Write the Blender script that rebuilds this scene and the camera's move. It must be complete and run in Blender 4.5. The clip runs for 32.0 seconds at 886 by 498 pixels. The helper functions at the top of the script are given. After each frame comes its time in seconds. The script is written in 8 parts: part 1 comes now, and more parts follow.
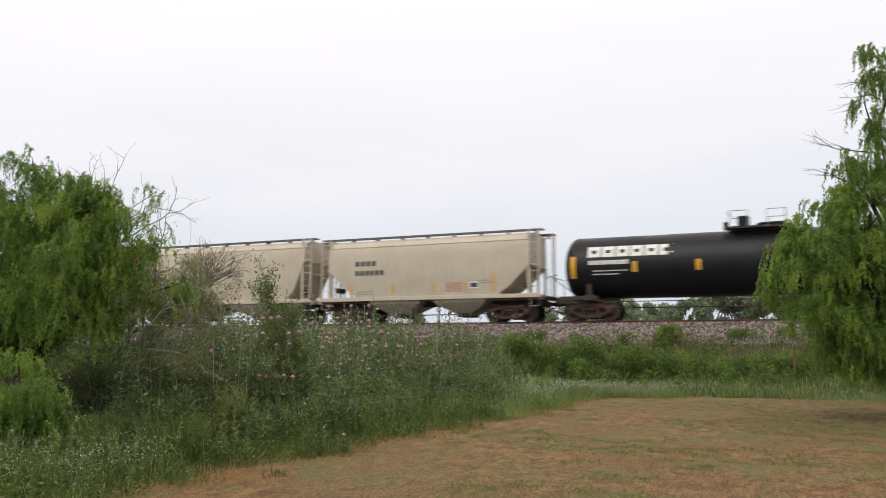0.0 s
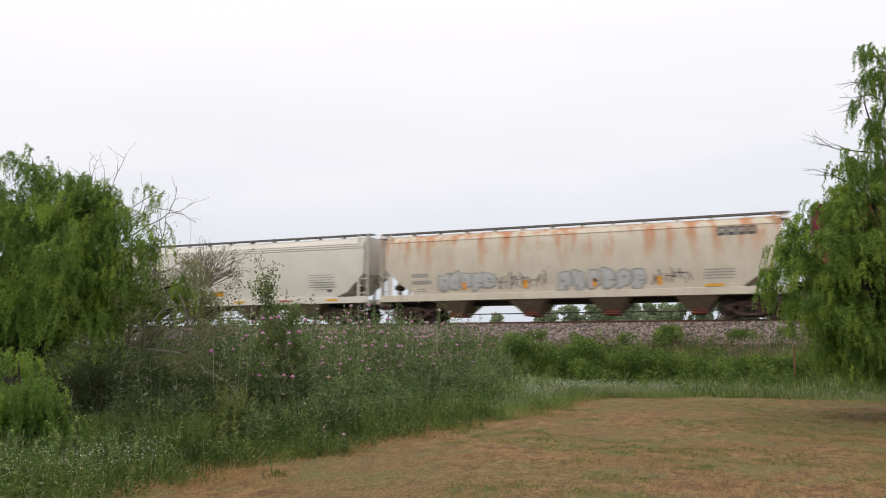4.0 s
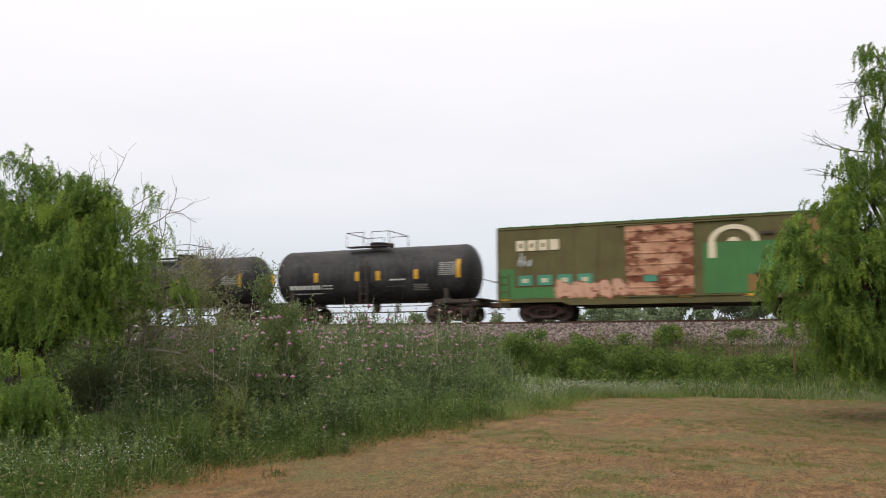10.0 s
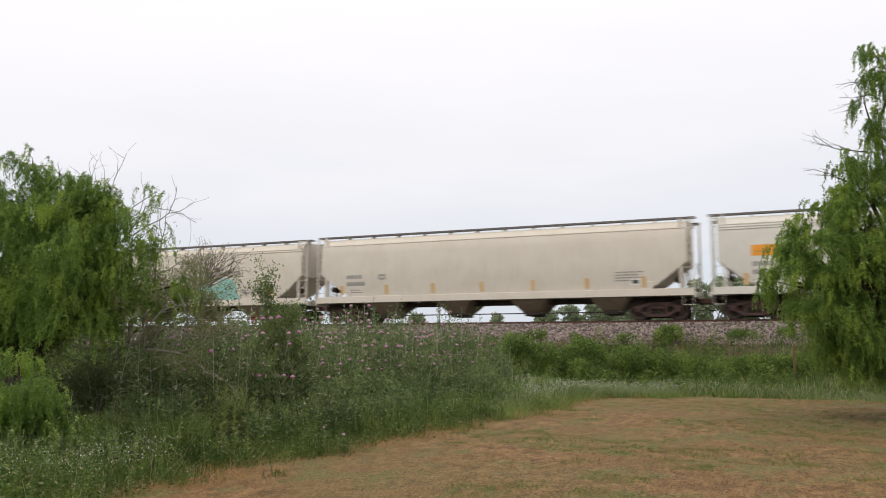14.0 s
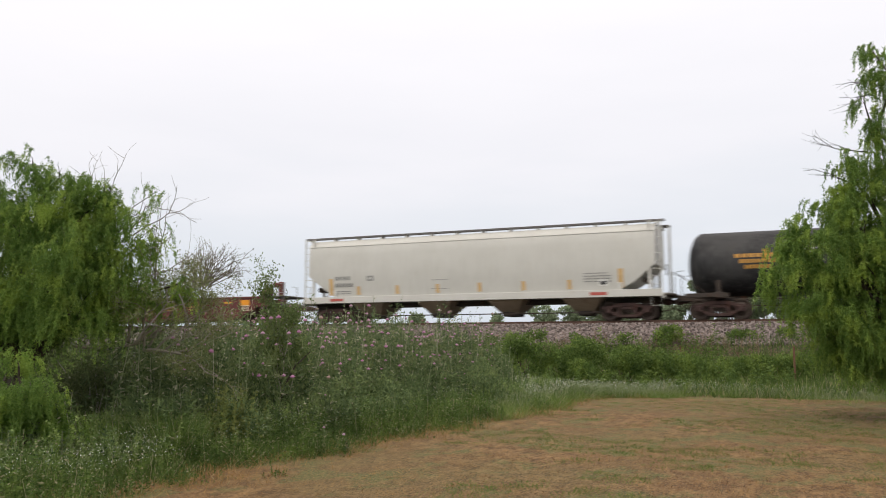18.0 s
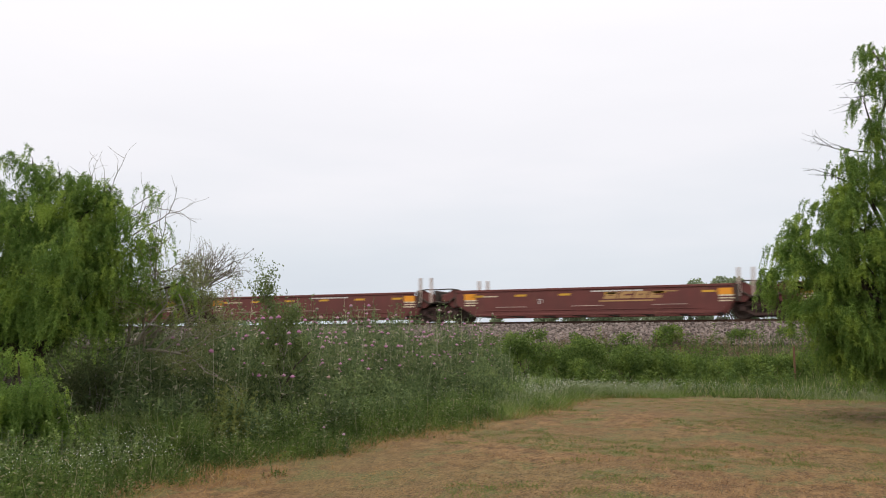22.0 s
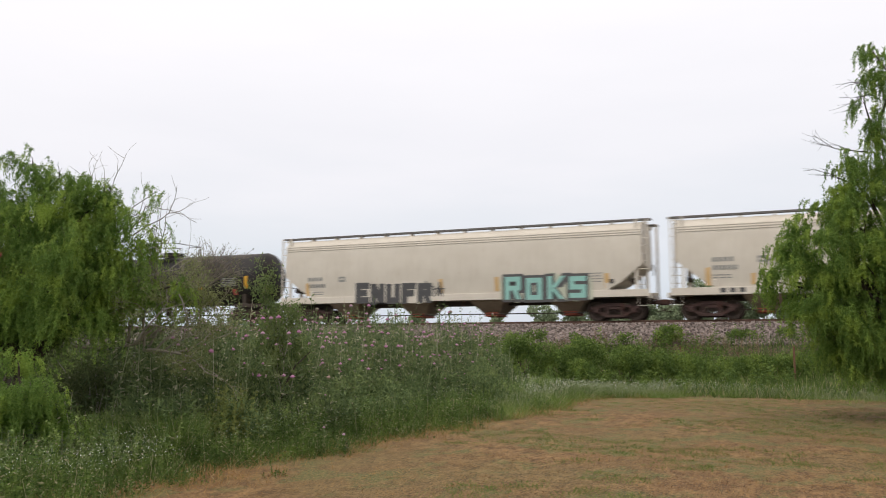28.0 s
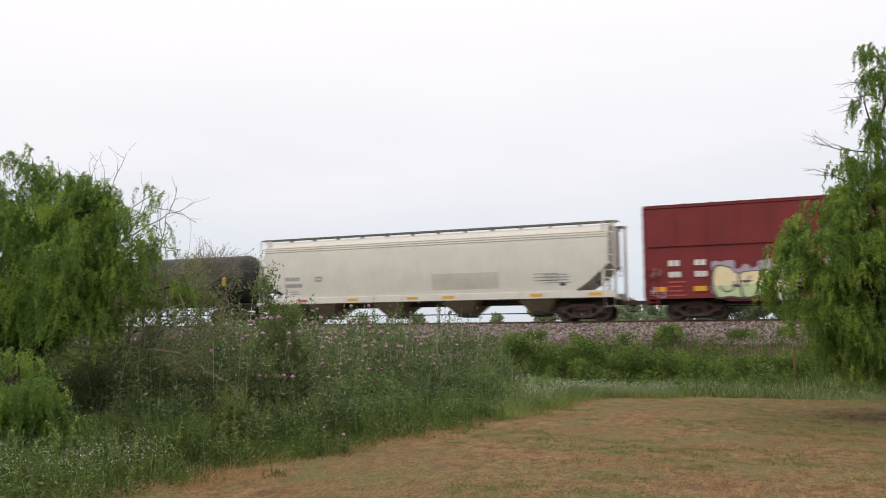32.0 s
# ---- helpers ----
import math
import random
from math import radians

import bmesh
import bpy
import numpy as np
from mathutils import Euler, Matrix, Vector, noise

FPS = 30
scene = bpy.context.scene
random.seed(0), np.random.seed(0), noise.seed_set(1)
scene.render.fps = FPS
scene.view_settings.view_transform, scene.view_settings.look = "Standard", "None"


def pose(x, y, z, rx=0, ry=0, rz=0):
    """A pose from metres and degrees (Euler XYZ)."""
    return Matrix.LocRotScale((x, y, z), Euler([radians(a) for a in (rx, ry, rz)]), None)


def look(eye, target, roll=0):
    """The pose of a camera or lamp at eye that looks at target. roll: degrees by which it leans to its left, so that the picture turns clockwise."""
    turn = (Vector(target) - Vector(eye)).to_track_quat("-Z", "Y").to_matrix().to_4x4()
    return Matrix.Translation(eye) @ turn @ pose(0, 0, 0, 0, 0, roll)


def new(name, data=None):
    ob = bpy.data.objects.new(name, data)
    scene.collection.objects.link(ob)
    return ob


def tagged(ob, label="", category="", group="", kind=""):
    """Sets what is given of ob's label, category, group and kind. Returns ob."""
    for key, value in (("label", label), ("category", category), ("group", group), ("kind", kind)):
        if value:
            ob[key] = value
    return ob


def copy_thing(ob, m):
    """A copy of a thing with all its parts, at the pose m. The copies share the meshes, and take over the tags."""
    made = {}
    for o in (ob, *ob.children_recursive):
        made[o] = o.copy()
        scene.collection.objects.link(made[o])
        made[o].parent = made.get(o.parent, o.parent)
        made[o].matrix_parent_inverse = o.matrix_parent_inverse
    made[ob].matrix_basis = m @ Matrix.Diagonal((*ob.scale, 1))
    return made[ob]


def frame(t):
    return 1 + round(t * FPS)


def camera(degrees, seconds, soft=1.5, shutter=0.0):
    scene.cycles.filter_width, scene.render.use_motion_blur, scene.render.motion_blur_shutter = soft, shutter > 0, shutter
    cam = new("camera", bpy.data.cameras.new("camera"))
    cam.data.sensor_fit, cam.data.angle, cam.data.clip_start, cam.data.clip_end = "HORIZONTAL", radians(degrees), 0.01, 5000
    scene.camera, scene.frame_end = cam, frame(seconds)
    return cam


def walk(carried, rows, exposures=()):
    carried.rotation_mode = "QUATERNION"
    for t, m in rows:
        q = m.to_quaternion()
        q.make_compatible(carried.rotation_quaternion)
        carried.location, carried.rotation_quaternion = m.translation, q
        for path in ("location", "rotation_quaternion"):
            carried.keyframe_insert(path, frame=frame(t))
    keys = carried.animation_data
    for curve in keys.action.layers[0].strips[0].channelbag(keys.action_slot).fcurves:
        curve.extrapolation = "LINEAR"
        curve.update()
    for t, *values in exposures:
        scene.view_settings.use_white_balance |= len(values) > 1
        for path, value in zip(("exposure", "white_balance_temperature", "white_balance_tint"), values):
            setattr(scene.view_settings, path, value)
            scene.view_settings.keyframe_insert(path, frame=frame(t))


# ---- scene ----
# ---- camera ----
# World: x along the track (the train runs towards +x), y across it, z up from the lawn.
TURN = radians(22.76)            # the camera looks this far to the left of the track's normal
EYE = 1.5
TILT = 6.75
cam = camera(56.8, 32.0, soft=1.0, shutter=0.45)


def plan(side, ahead):
    """World x, y of a spot so many metres to the right of and ahead of the tripod."""
    return (side * math.cos(TURN) - ahead * math.sin(TURN), side * math.sin(TURN) + ahead * math.cos(TURN))


hold = pose(0, 0, EYE, 90 + TILT, 0, math.degrees(TURN))
walk(cam, [(0, hold), (32, hold)], exposures=[(0, 0.0), (32, 0.0)])

# ---- world and light: bright overcast ----
SUN_EL, SUN_AZ = radians(49), radians(200)
world = bpy.data.worlds.new("overcast_sky")
scene.world = world
world.use_nodes = True
wn, wl = world.node_tree.nodes, world.node_tree.links
for n in list(wn):
    wn.remove(n)
w_out = wn.new("ShaderNodeOutputWorld")
w_bg = wn.new("ShaderNodeBackground")
w_sky = wn.new("ShaderNodeTexSky")
w_sky.sky_type, w_sky.sun_disc = "NISHITA", False
w_sky.sun_elevation, w_sky.sun_rotation = SUN_EL, SUN_AZ
w_sky.dust_density, w_sky.air_density = 4.0, 1.0
w_co = wn.new("ShaderNodeTexCoord")
w_sep = wn.new("ShaderNodeSeparateXYZ")
w_ramp = wn.new("ShaderNodeValToRGB")
w_map = wn.new("ShaderNodeMapping")
w_map.inputs["Scale"].default_value = (1.2, 1.2, 6.0)
w_noise = wn.new("ShaderNodeTexNoise")
w_noise.inputs["Scale"].default_value, w_noise.inputs["Detail"].default_value = 2.2, 4.0
w_mul = wn.new("ShaderNodeMath")
w_mul.operation, w_mul.inputs[1].default_value = "MULTIPLY_ADD", 0.16
w_sub = wn.new("ShaderNodeMath")
w_sub.operation, w_sub.inputs[1].default_value = "ADD", -0.08
cr = w_ramp.color_ramp
cr.elements[0].position, cr.elements[0].color = 0.0, (0.675, 0.735, 0.82, 1)
cr.elements[1].position, cr.elements[1].color = 1.0, (1.37, 1.265, 1.15, 1)
for p, c in ((0.10, (0.795, 0.835, 0.895, 1)), (0.22, (0.96, 0.950, 0.993, 1)), (0.40, (1.09, 1.058, 1.09, 1))):
    e = cr.elements.new(p)
    e.color = c
w_mix = wn.new("ShaderNodeMixRGB")
w_mix.inputs["Fac"].default_value = 0.93
w_dim = wn.new("ShaderNodeMixRGB")
w_dim.blend_type, w_dim.inputs["Fac"].default_value = "MULTIPLY", 1.0
w_dim.inputs["Color2"].default_value = (0.10, 0.10, 0.10, 1)
wl.new(w_co.outputs["Generated"], w_sep.inputs[0])
wl.new(w_co.outputs["Generated"], w_map.inputs[0])
wl.new(w_map.outputs[0], w_noise.inputs["Vector"])
wl.new(w_noise.outputs["Fac"], w_mul.inputs[0])
wl.new(w_sep.outputs["Z"], w_mul.inputs[2])
wl.new(w_mul.outputs[0], w_sub.inputs[0])
wl.new(w_sub.outputs[0], w_ramp.inputs["Fac"])
wl.new(w_sky.outputs[0], w_dim.inputs["Color1"])
wl.new(w_dim.outputs[0], w_mix.inputs["Color1"])
wl.new(w_ramp.outputs[0], w_mix.inputs["Color2"])
wl.new(w_mix.outputs[0], w_bg.inputs["Color"])
wl.new(w_bg.outputs[0], w_out.inputs["Surface"])

sun = new("sun", bpy.data.lights.new("sun", "SUN"))
sun.data.energy, sun.data.angle, sun.data.color = 1.3, radians(40), (1.0, 0.93, 0.80)
sun.matrix_world = look((-8, -26, 42), (0, 10, 0))

# ---- materials ----


class Nodes:
    """A small helper round one node tree."""

    def __init__(self, name):
        self.m = bpy.data.materials.new(name)
        self.m.use_nodes = True
        self.n, self.l = self.m.node_tree.nodes, self.m.node_tree.links
        self.b = self.n["Principled BSDF"]
        self.co = self.n.new("ShaderNodeTexCoord")

    def noise(self, scale, detail=3.0, stretch=(1, 1, 1), rough=0.55, coords="Object", offset=(0, 0, 0)):
        mp = self.n.new("ShaderNodeMapping")
        mp.inputs["Scale"].default_value = stretch
        mp.inputs["Location"].default_value = offset
        t = self.n.new("ShaderNodeTexNoise")
        t.inputs["Scale"].default_value, t.inputs["Detail"].default_value, t.inputs["Roughness"].default_value = scale, detail, rough
        self.l.new(self.co.outputs[coords], mp.inputs[0])
        self.l.new(mp.outputs[0], t.inputs["Vector"])
        return t.outputs["Fac"]

    def span(self, value, lo, hi, a=0.0, b=1.0):
        r = self.n.new("ShaderNodeMapRange")
        for k, v in zip(("From Min", "From Max", "To Min", "To Max"), (lo, hi, a, b)):
            r.inputs[k].default_value = v
        self.l.new(value, r.inputs["Value"])
        return r.outputs[0]

    def mix(self, fac, a, b):
        x = self.n.new("ShaderNodeMixRGB")
        for k, v in (("Fac", fac), ("Color1", a), ("Color2", b)):
            if isinstance(v, (tuple, float, int)):
                x.inputs[k].default_value = v
            else:
                self.l.new(v, x.inputs[k])
        return x.outputs[0]

    def random(self, island=False):
        if island:
            return self.n.new("ShaderNodeNewGeometry").outputs["Random Per Island"]
        return self.n.new("ShaderNodeObjectInfo").outputs["Random"]

    def bump(self, value, strength=0.3, distance=0.01):
        k = self.n.new("ShaderNodeBump")
        k.inputs["Strength"].default_value, k.inputs["Distance"].default_value = strength, distance
        self.l.new(value, k.inputs["Height"])
        self.l.new(k.outputs[0], self.b.inputs["Normal"])

    def done(self, colour, rough=0.6, metal=0.0, spec=0.4):
        if isinstance(colour, tuple):
            self.b.inputs["Base Color"].default_value = colour
        else:
            self.l.new(colour, self.b.inputs["Base Color"])
        if isinstance(rough, float):
            self.b.inputs["Roughness"].default_value = rough
        else:
            self.l.new(rough, self.b.inputs["Roughness"])
        self.b.inputs["Metallic"].default_value = metal
        self.b.inputs["Specular IOR Level"].default_value = spec
        return self.m


def car_paint(name, base, dirt, rust, rust_amount=0.1, dirt_amount=0.35, rough=0.55, rust_shape=(1.6, 1.6, 0.5), spec=0.25, from_roof=False):
    """Weathered railway paint: clouds of dust, vertical runs of dirt, patches and runs of rust."""
    k = Nodes(name)
    cloud = k.noise(0.7, 4, (1, 1, 1.4))
    runs = k.noise(2.6, 5, (3.0, 3.0, 0.22), 0.65)
    fine = k.noise(22, 4)
    c = k.mix(k.span(cloud, 0.40, 0.65, 0.0, dirt_amount), base, dirt)
    c = k.mix(k.span(runs, 0.48, 0.68, 0.0, dirt_amount * 1.2), c, dirt)
    c = k.mix(k.span(fine, 0.5, 0.9, 0.0, 0.22), c, dirt)
    spots = k.noise(1.5, 6, rust_shape, 0.7, offset=(7, 3, 1))
    share = k.span(spots, 0.63 - rust_amount * 0.5, 0.71 - rust_amount * 0.5, 0.0, min(0.92, 0.3 + rust_amount * 2.0))
    if from_roof:
        sep, mul = k.n.new("ShaderNodeSeparateXYZ"), k.n.new("ShaderNodeMath")
        mul.operation = "MULTIPLY"
        k.l.new(k.co.outputs["Object"], sep.inputs[0])
        k.l.new(share, mul.inputs[0])
        k.l.new(k.span(sep.outputs["Z"], 2.5, 4.15, 0.12, 1.1), mul.inputs[1])
        share = mul.outputs[0]
    c = k.mix(share, c, rust)
    k.bump(k.noise(9, 3), 0.08, 0.02)
    return k.done(c, k.span(cloud, 0.3, 0.8, rough - 0.08, rough + 0.15), 0.0, spec)


def plain(name, colour, rough=0.6, metal=0.0, vary=0.25, scale=8.0):
    k = Nodes(name)
    dark = tuple(v * 0.55 for v in colour[:3]) + (1,)
    c = k.mix(k.span(k.noise(scale, 4), 0.35, 0.8, 0.0, vary), colour, dark)
    k.bump(k.noise(scale * 4, 3), 0.12, 0.005)
    return k.done(c, rough, metal)


def leafy(name, light, dark, dry=None, rough=0.6, young=0.0, spray=3.2):
    """Leaf colour that differs from leaf to leaf, from spray to spray and over the crown."""
    k = Nodes(name)
    r = k.random(True)
    c = k.mix(k.span(r, 0.0, 1.0, 0.1, 0.9), dark, light)
    c = k.mix(k.span(k.noise(0.8, 3, coords="Object"), 0.35, 0.7, 0.0, 0.55), c, dark)
    if young:
        fresh = (light[0] * 1.22, light[1] * 1.12, light[2], 1)
        c = k.mix(k.span(k.noise(spray, 3, offset=(4, 2, 7)), 0.50, 0.62, 0.0, young), c, fresh)
        c = k.mix(k.span(k.noise(spray * 0.8, 3, offset=(1, 9, 3)), 0.52, 0.66, 0.0, young * 0.45), c, dark)
    if dry:
        c = k.mix(k.span(r, 0.90, 0.93), c, dry)
    m = k.done(c, rough, 0, 0.25)
    k.b.inputs["Subsurface Weight"].default_value = 0.0
    tr = k.n.new("ShaderNodeBsdfTranslucent")
    k.l.new(c, tr.inputs["Color"])
    ad = k.n.new("ShaderNodeMixShader")
    ad.inputs[0].default_value = 0.42
    k.l.new(k.b.outputs[0], ad.inputs[1])
    k.l.new(tr.outputs[0], ad.inputs[2])
    k.l.new(ad.outputs[0], k.n["Material Output"].inputs["Surface"])
    return m


RUST = (0.22, 0.085, 0.035, 1)
GRIME = (0.16, 0.13, 0.10, 1)
M = {}
M["tan"] = car_paint("tan_paint", (0.53, 0.473, 0.385, 1), (0.37, 0.315, 0.25, 1), (0.34, 0.22, 0.13, 1), 0.02, 0.3)
M["tan_warm"] = car_paint("warm_tan_paint", (0.57, 0.475, 0.375, 1), (0.42, 0.335, 0.25, 1), (0.40, 0.22, 0.11, 1), 0.10, 0.35)
M["tan_rosy"] = car_paint("rosy_tan_paint", (0.57, 0.470, 0.370, 1), (0.42, 0.335, 0.25, 1), (0.50, 0.26, 0.13, 1), 0.14, 0.35)
M["white_grey"] = car_paint("pale_grey_paint", (0.62, 0.60, 0.555, 1), (0.45, 0.42, 0.37, 1), (0.38, 0.30, 0.22, 1), 0.02, 0.22)
M["white_new"] = car_paint("clean_grey_paint", (0.57, 0.562, 0.53, 1), (0.44, 0.43, 0.40, 1), (0.42, 0.34, 0.25, 1), 0.0, 0.22)
M["white_tan"] = car_paint("cream_paint", (0.61, 0.565, 0.50, 1), (0.46, 0.41, 0.35, 1), (0.40, 0.29, 0.20, 1), 0.01, 0.25)
M["grey_dust"] = car_paint("dusty_grey_paint", (0.50, 0.47, 0.42, 1), (0.36, 0.33, 0.29, 1), (0.38, 0.28, 0.20, 1), 0.02, 0.3)
M["rusty_white"] = car_paint("rust_streaked_paint", (0.58, 0.53, 0.45, 1), (0.40, 0.35, 0.29, 1), (0.47, 0.22, 0.11, 1), 0.27, 0.30, 0.6, (1.1, 1.1, 0.16), from_roof=True)
M["boxcar_red"] = car_paint("oxide_red_paint", (0.185, 0.024, 0.027, 1), (0.105, 0.022, 0.024, 1), (0.15, 0.048, 0.038, 1), 0.04, 0.4)
M["boxcar_maroon"] = car_paint("maroon_paint", (0.150, 0.026, 0.028, 1), (0.098, 0.025, 0.026, 1), (0.14, 0.045, 0.04, 1), 0.05, 0.45)
M["well_red"] = car_paint("faded_maroon_paint", (0.145, 0.046, 0.042, 1), (0.10, 0.042, 0.039, 1), (0.18, 0.08, 0.055, 1), 0.10, 0.45, 0.65)
M["olive"] = car_paint("faded_olive_paint", (0.120, 0.112, 0.045, 1), (0.085, 0.066, 0.03, 1), (0.15, 0.088, 0.035, 1), 0.12, 0.5, 0.65)
M["patch_green"] = car_paint("patch_green_paint", (0.062, 0.185, 0.060, 1), (0.045, 0.12, 0.04, 1), (0.12, 0.16, 0.06, 1), 0.02, 0.3)
M["teal"] = car_paint("teal_paint", (0.075, 0.28, 0.19, 1), (0.06, 0.19, 0.13, 1), (0.14, 0.22, 0.14, 1), 0.02, 0.3)
M["panel_brown"] = car_paint("brown_panel_paint", (0.24, 0.145, 0.05, 1), (0.15, 0.09, 0.035, 1), (0.2, 0.08, 0.03, 1), 0.12, 0.4)
M["rust_door"] = car_paint("peeling_door_paint", (0.56, 0.33, 0.22, 1), (0.38, 0.17, 0.10, 1), (0.14, 0.042, 0.020, 1), 0.33, 0.6, 0.75, (0.7, 0.7, 1.5))
M["black"] = car_paint("black_tank_paint", (0.011, 0.012, 0.015, 1), (0.018, 0.019, 0.024, 1), (0.05, 0.03, 0.02, 1), 0.0, 0.3, 0.36, spec=0.2)
M["black_dusty"] = car_paint("dusty_tank_paint", (0.014, 0.0145, 0.017, 1), (0.058, 0.057, 0.058, 1), (0.055, 0.048, 0.042, 1), 0.06, 0.8, 0.56)
M["black_stained"] = car_paint("stained_tank_paint", (0.014, 0.0135, 0.015, 1), (0.032, 0.028, 0.027, 1), (0.060, 0.047, 0.040, 1), 0.24, 0.5, 0.54, (0.35, 0.35, 0.6))
M["frame_dark"] = car_paint("dark_underframe", (0.046, 0.038, 0.034, 1), (0.085, 0.064, 0.050, 1), RUST, 0.08, 0.5, 0.75)
M["truck_iron"] = car_paint("rusty_bogie_iron", (0.056, 0.034, 0.031, 1), (0.095, 0.057, 0.050, 1), (0.12, 0.05, 0.038, 1), 0.14, 0.6, 0.8)
M["wheel_steel"] = plain("worn_wheel_steel", (0.075, 0.055, 0.045, 1), 0.6, 0.4)
# brown grime, taken darker to paint in the shade on the bays' inward slopes
M["bay_shade_dirt"] = car_paint("shade_toned_grimy_paint", (0.31, 0.245, 0.175, 1), (0.18, 0.14, 0.10, 1), (0.14, 0.085, 0.055, 1), 0.1, 0.5, 0.75)
M["walkway"] = plain("grey_running_board", (0.13, 0.12, 0.115, 1), 0.7)
M["galv"] = plain("galvanised_rail", (0.32, 0.32, 0.31, 1), 0.5, 0.3)
M["yellow"] = plain("reflective_yellow", (0.62, 0.34, 0.035, 1), 0.5, 0, 0.3)
M["amber"] = plain("faded_amber_strip", (0.62, 0.42, 0.20, 1), 0.55, 0, 0.3)
M["orange"] = plain("orange_panel", (0.75, 0.30, 0.02, 1), 0.5, 0, 0.15)
M["white_mark"] = plain("white_stencil", (0.72, 0.72, 0.70, 1), 0.6, 0, 0.2)
M["cream_mark"] = plain("cream_stencil", (0.70, 0.62, 0.46, 1), 0.65, 0, 0.3)
M["dark_mark"] = plain("dark_stencil", (0.07, 0.07, 0.075, 1), 0.65, 0, 0.3)
M["soot"] = plain("thin_black_spray", (0.085, 0.085, 0.088, 1), 0.7, 0, 0.3)
M["grey_mark"] = plain("grey_stencil", (0.27, 0.27, 0.26, 1), 0.65, 0, 0.3)
M["gold_mark"] = plain("gold_stencil", (0.50, 0.26, 0.05, 1), 0.6, 0, 0.3)
M["red_mark"] = plain("red_stencil", (0.45, 0.10, 0.08, 1), 0.6, 0, 0.3)
M["blue_mark"] = plain("blue_spray", (0.10, 0.16, 0.38, 1), 0.6, 0, 0.3)
M["sky_blue"] = plain("light_blue_paint", (0.13, 0.36, 0.68, 1), 0.5, 0, 0.2)
M["mint"] = plain("mint_spray", (0.26, 0.50, 0.46, 1), 0.6, 0, 0.3)
M["lavender"] = plain("lavender_spray", (0.38, 0.32, 0.42, 1), 0.65, 0, 0.4, 3)
M["cream"] = plain("cream_spray", (0.72, 0.61, 0.40, 1), 0.6, 0, 0.35, 3)
M["pale_green"] = plain("pale_green_spray", (0.46, 0.54, 0.32, 1), 0.6, 0, 0.3, 3)
M["dull_gold"] = plain("weathered_gold_paint", (0.44, 0.265, 0.11, 1), 0.7, 0, 0.5, 5)
M["faint_red"] = plain("faint_red_stencil", (0.42, 0.20, 0.14, 1), 0.7, 0, 0.5)
M["mauve_thin"] = plain("worn_mauve_spray", (0.27, 0.15, 0.15, 1), 0.7, 0, 0.5, 5)
M["pale_mint"] = plain("thin_mint_overspray", (0.50, 0.52, 0.42, 1), 0.65, 0, 0.5, 3)
M["silver"] = plain("silver_spray", (0.46, 0.47, 0.48, 1), 0.5, 0, 0.3)
M["salmon"] = plain("salmon_spray", (0.58, 0.34, 0.24, 1), 0.6, 0, 0.4, 4)
M["red_gate"] = plain("red_outlet_gate", (0.36, 0.085, 0.05, 1), 0.7, 0, 0.4)
M["rail"] = plain("rusty_rail_steel", (0.13, 0.075, 0.055, 1), 0.6, 0.3)
M["tie"] = plain("creosoted_timber", (0.07, 0.05, 0.038, 1), 0.9)
M["bark"] = plain("dark_mesquite_bark", (0.075, 0.060, 0.048, 1), 0.9, 0, 0.6, 10)
M["dead"] = plain("bleached_dead_wood", (0.25, 0.228, 0.20, 1), 0.9, 0, 0.5, 12)
M["post"] = plain("rusty_post", (0.17, 0.095, 0.055, 1), 0.8, 0, 0.5)
M["mesquite"] = leafy("mesquite_leaf", (0.290, 0.425, 0.090, 1), (0.088, 0.168, 0.038, 1), young=0.85, spray=2.6)
M["mesquite_grey"] = leafy("sparse_grey_leaf", (0.33, 0.36, 0.16, 1), (0.12, 0.145, 0.055, 1))
M["bush"] = leafy("bramble_leaf", (0.225, 0.325, 0.080, 1), (0.060, 0.108, 0.028, 1), young=0.5, spray=1.6)
# leaf colour paled to carry the haze of distance
M["far_leaf"] = leafy("haze_paled_leaf", (0.36, 0.42, 0.27, 1), (0.21, 0.27, 0.16, 1))
M["sapling"] = leafy("sapling_leaf", (0.25, 0.32, 0.115, 1), (0.085, 0.130, 0.045, 1), young=0.4, spray=4.0)
M["weed"] = leafy("thistle_leaf", (0.225, 0.295, 0.130, 1), (0.045, 0.080, 0.030, 1), (0.46, 0.44, 0.31, 1), young=0.55, spray=2.4)
M["verge"] = leafy("verge_grass", (0.215, 0.310, 0.080, 1), (0.040, 0.080, 0.020, 1), (0.40, 0.36, 0.20, 1), young=0.55, spray=2.0)
M["herb"] = leafy("verge_herb_leaf", (0.185, 0.280, 0.068, 1), (0.034, 0.070, 0.018, 1), (0.36, 0.34, 0.20, 1), young=0.5, spray=2.2)
# the herb leaf again, its colour lightened to offset shade among the stalks
M["tall_herb"] = leafy("lightened_herb_leaf", (0.32, 0.43, 0.150, 1), (0.085, 0.145, 0.042, 1), young=0.5, spray=2.2)
M["soft_grass"] = leafy("soft_fine_grass", (0.30, 0.40, 0.105, 1), (0.085, 0.145, 0.034, 1), (0.42, 0.39, 0.22, 1))
# leaf colour lowered to carry the shade of the hollow under the tree
M["hollow_leaf"] = leafy("shade_darkened_leaf", (0.17, 0.205, 0.083, 1), (0.052, 0.074, 0.030, 1))
M["weed_leaf"] = leafy("broad_weed_leaf", (0.28, 0.37, 0.155, 1), (0.055, 0.095, 0.036, 1), young=0.4, spray=2.0)
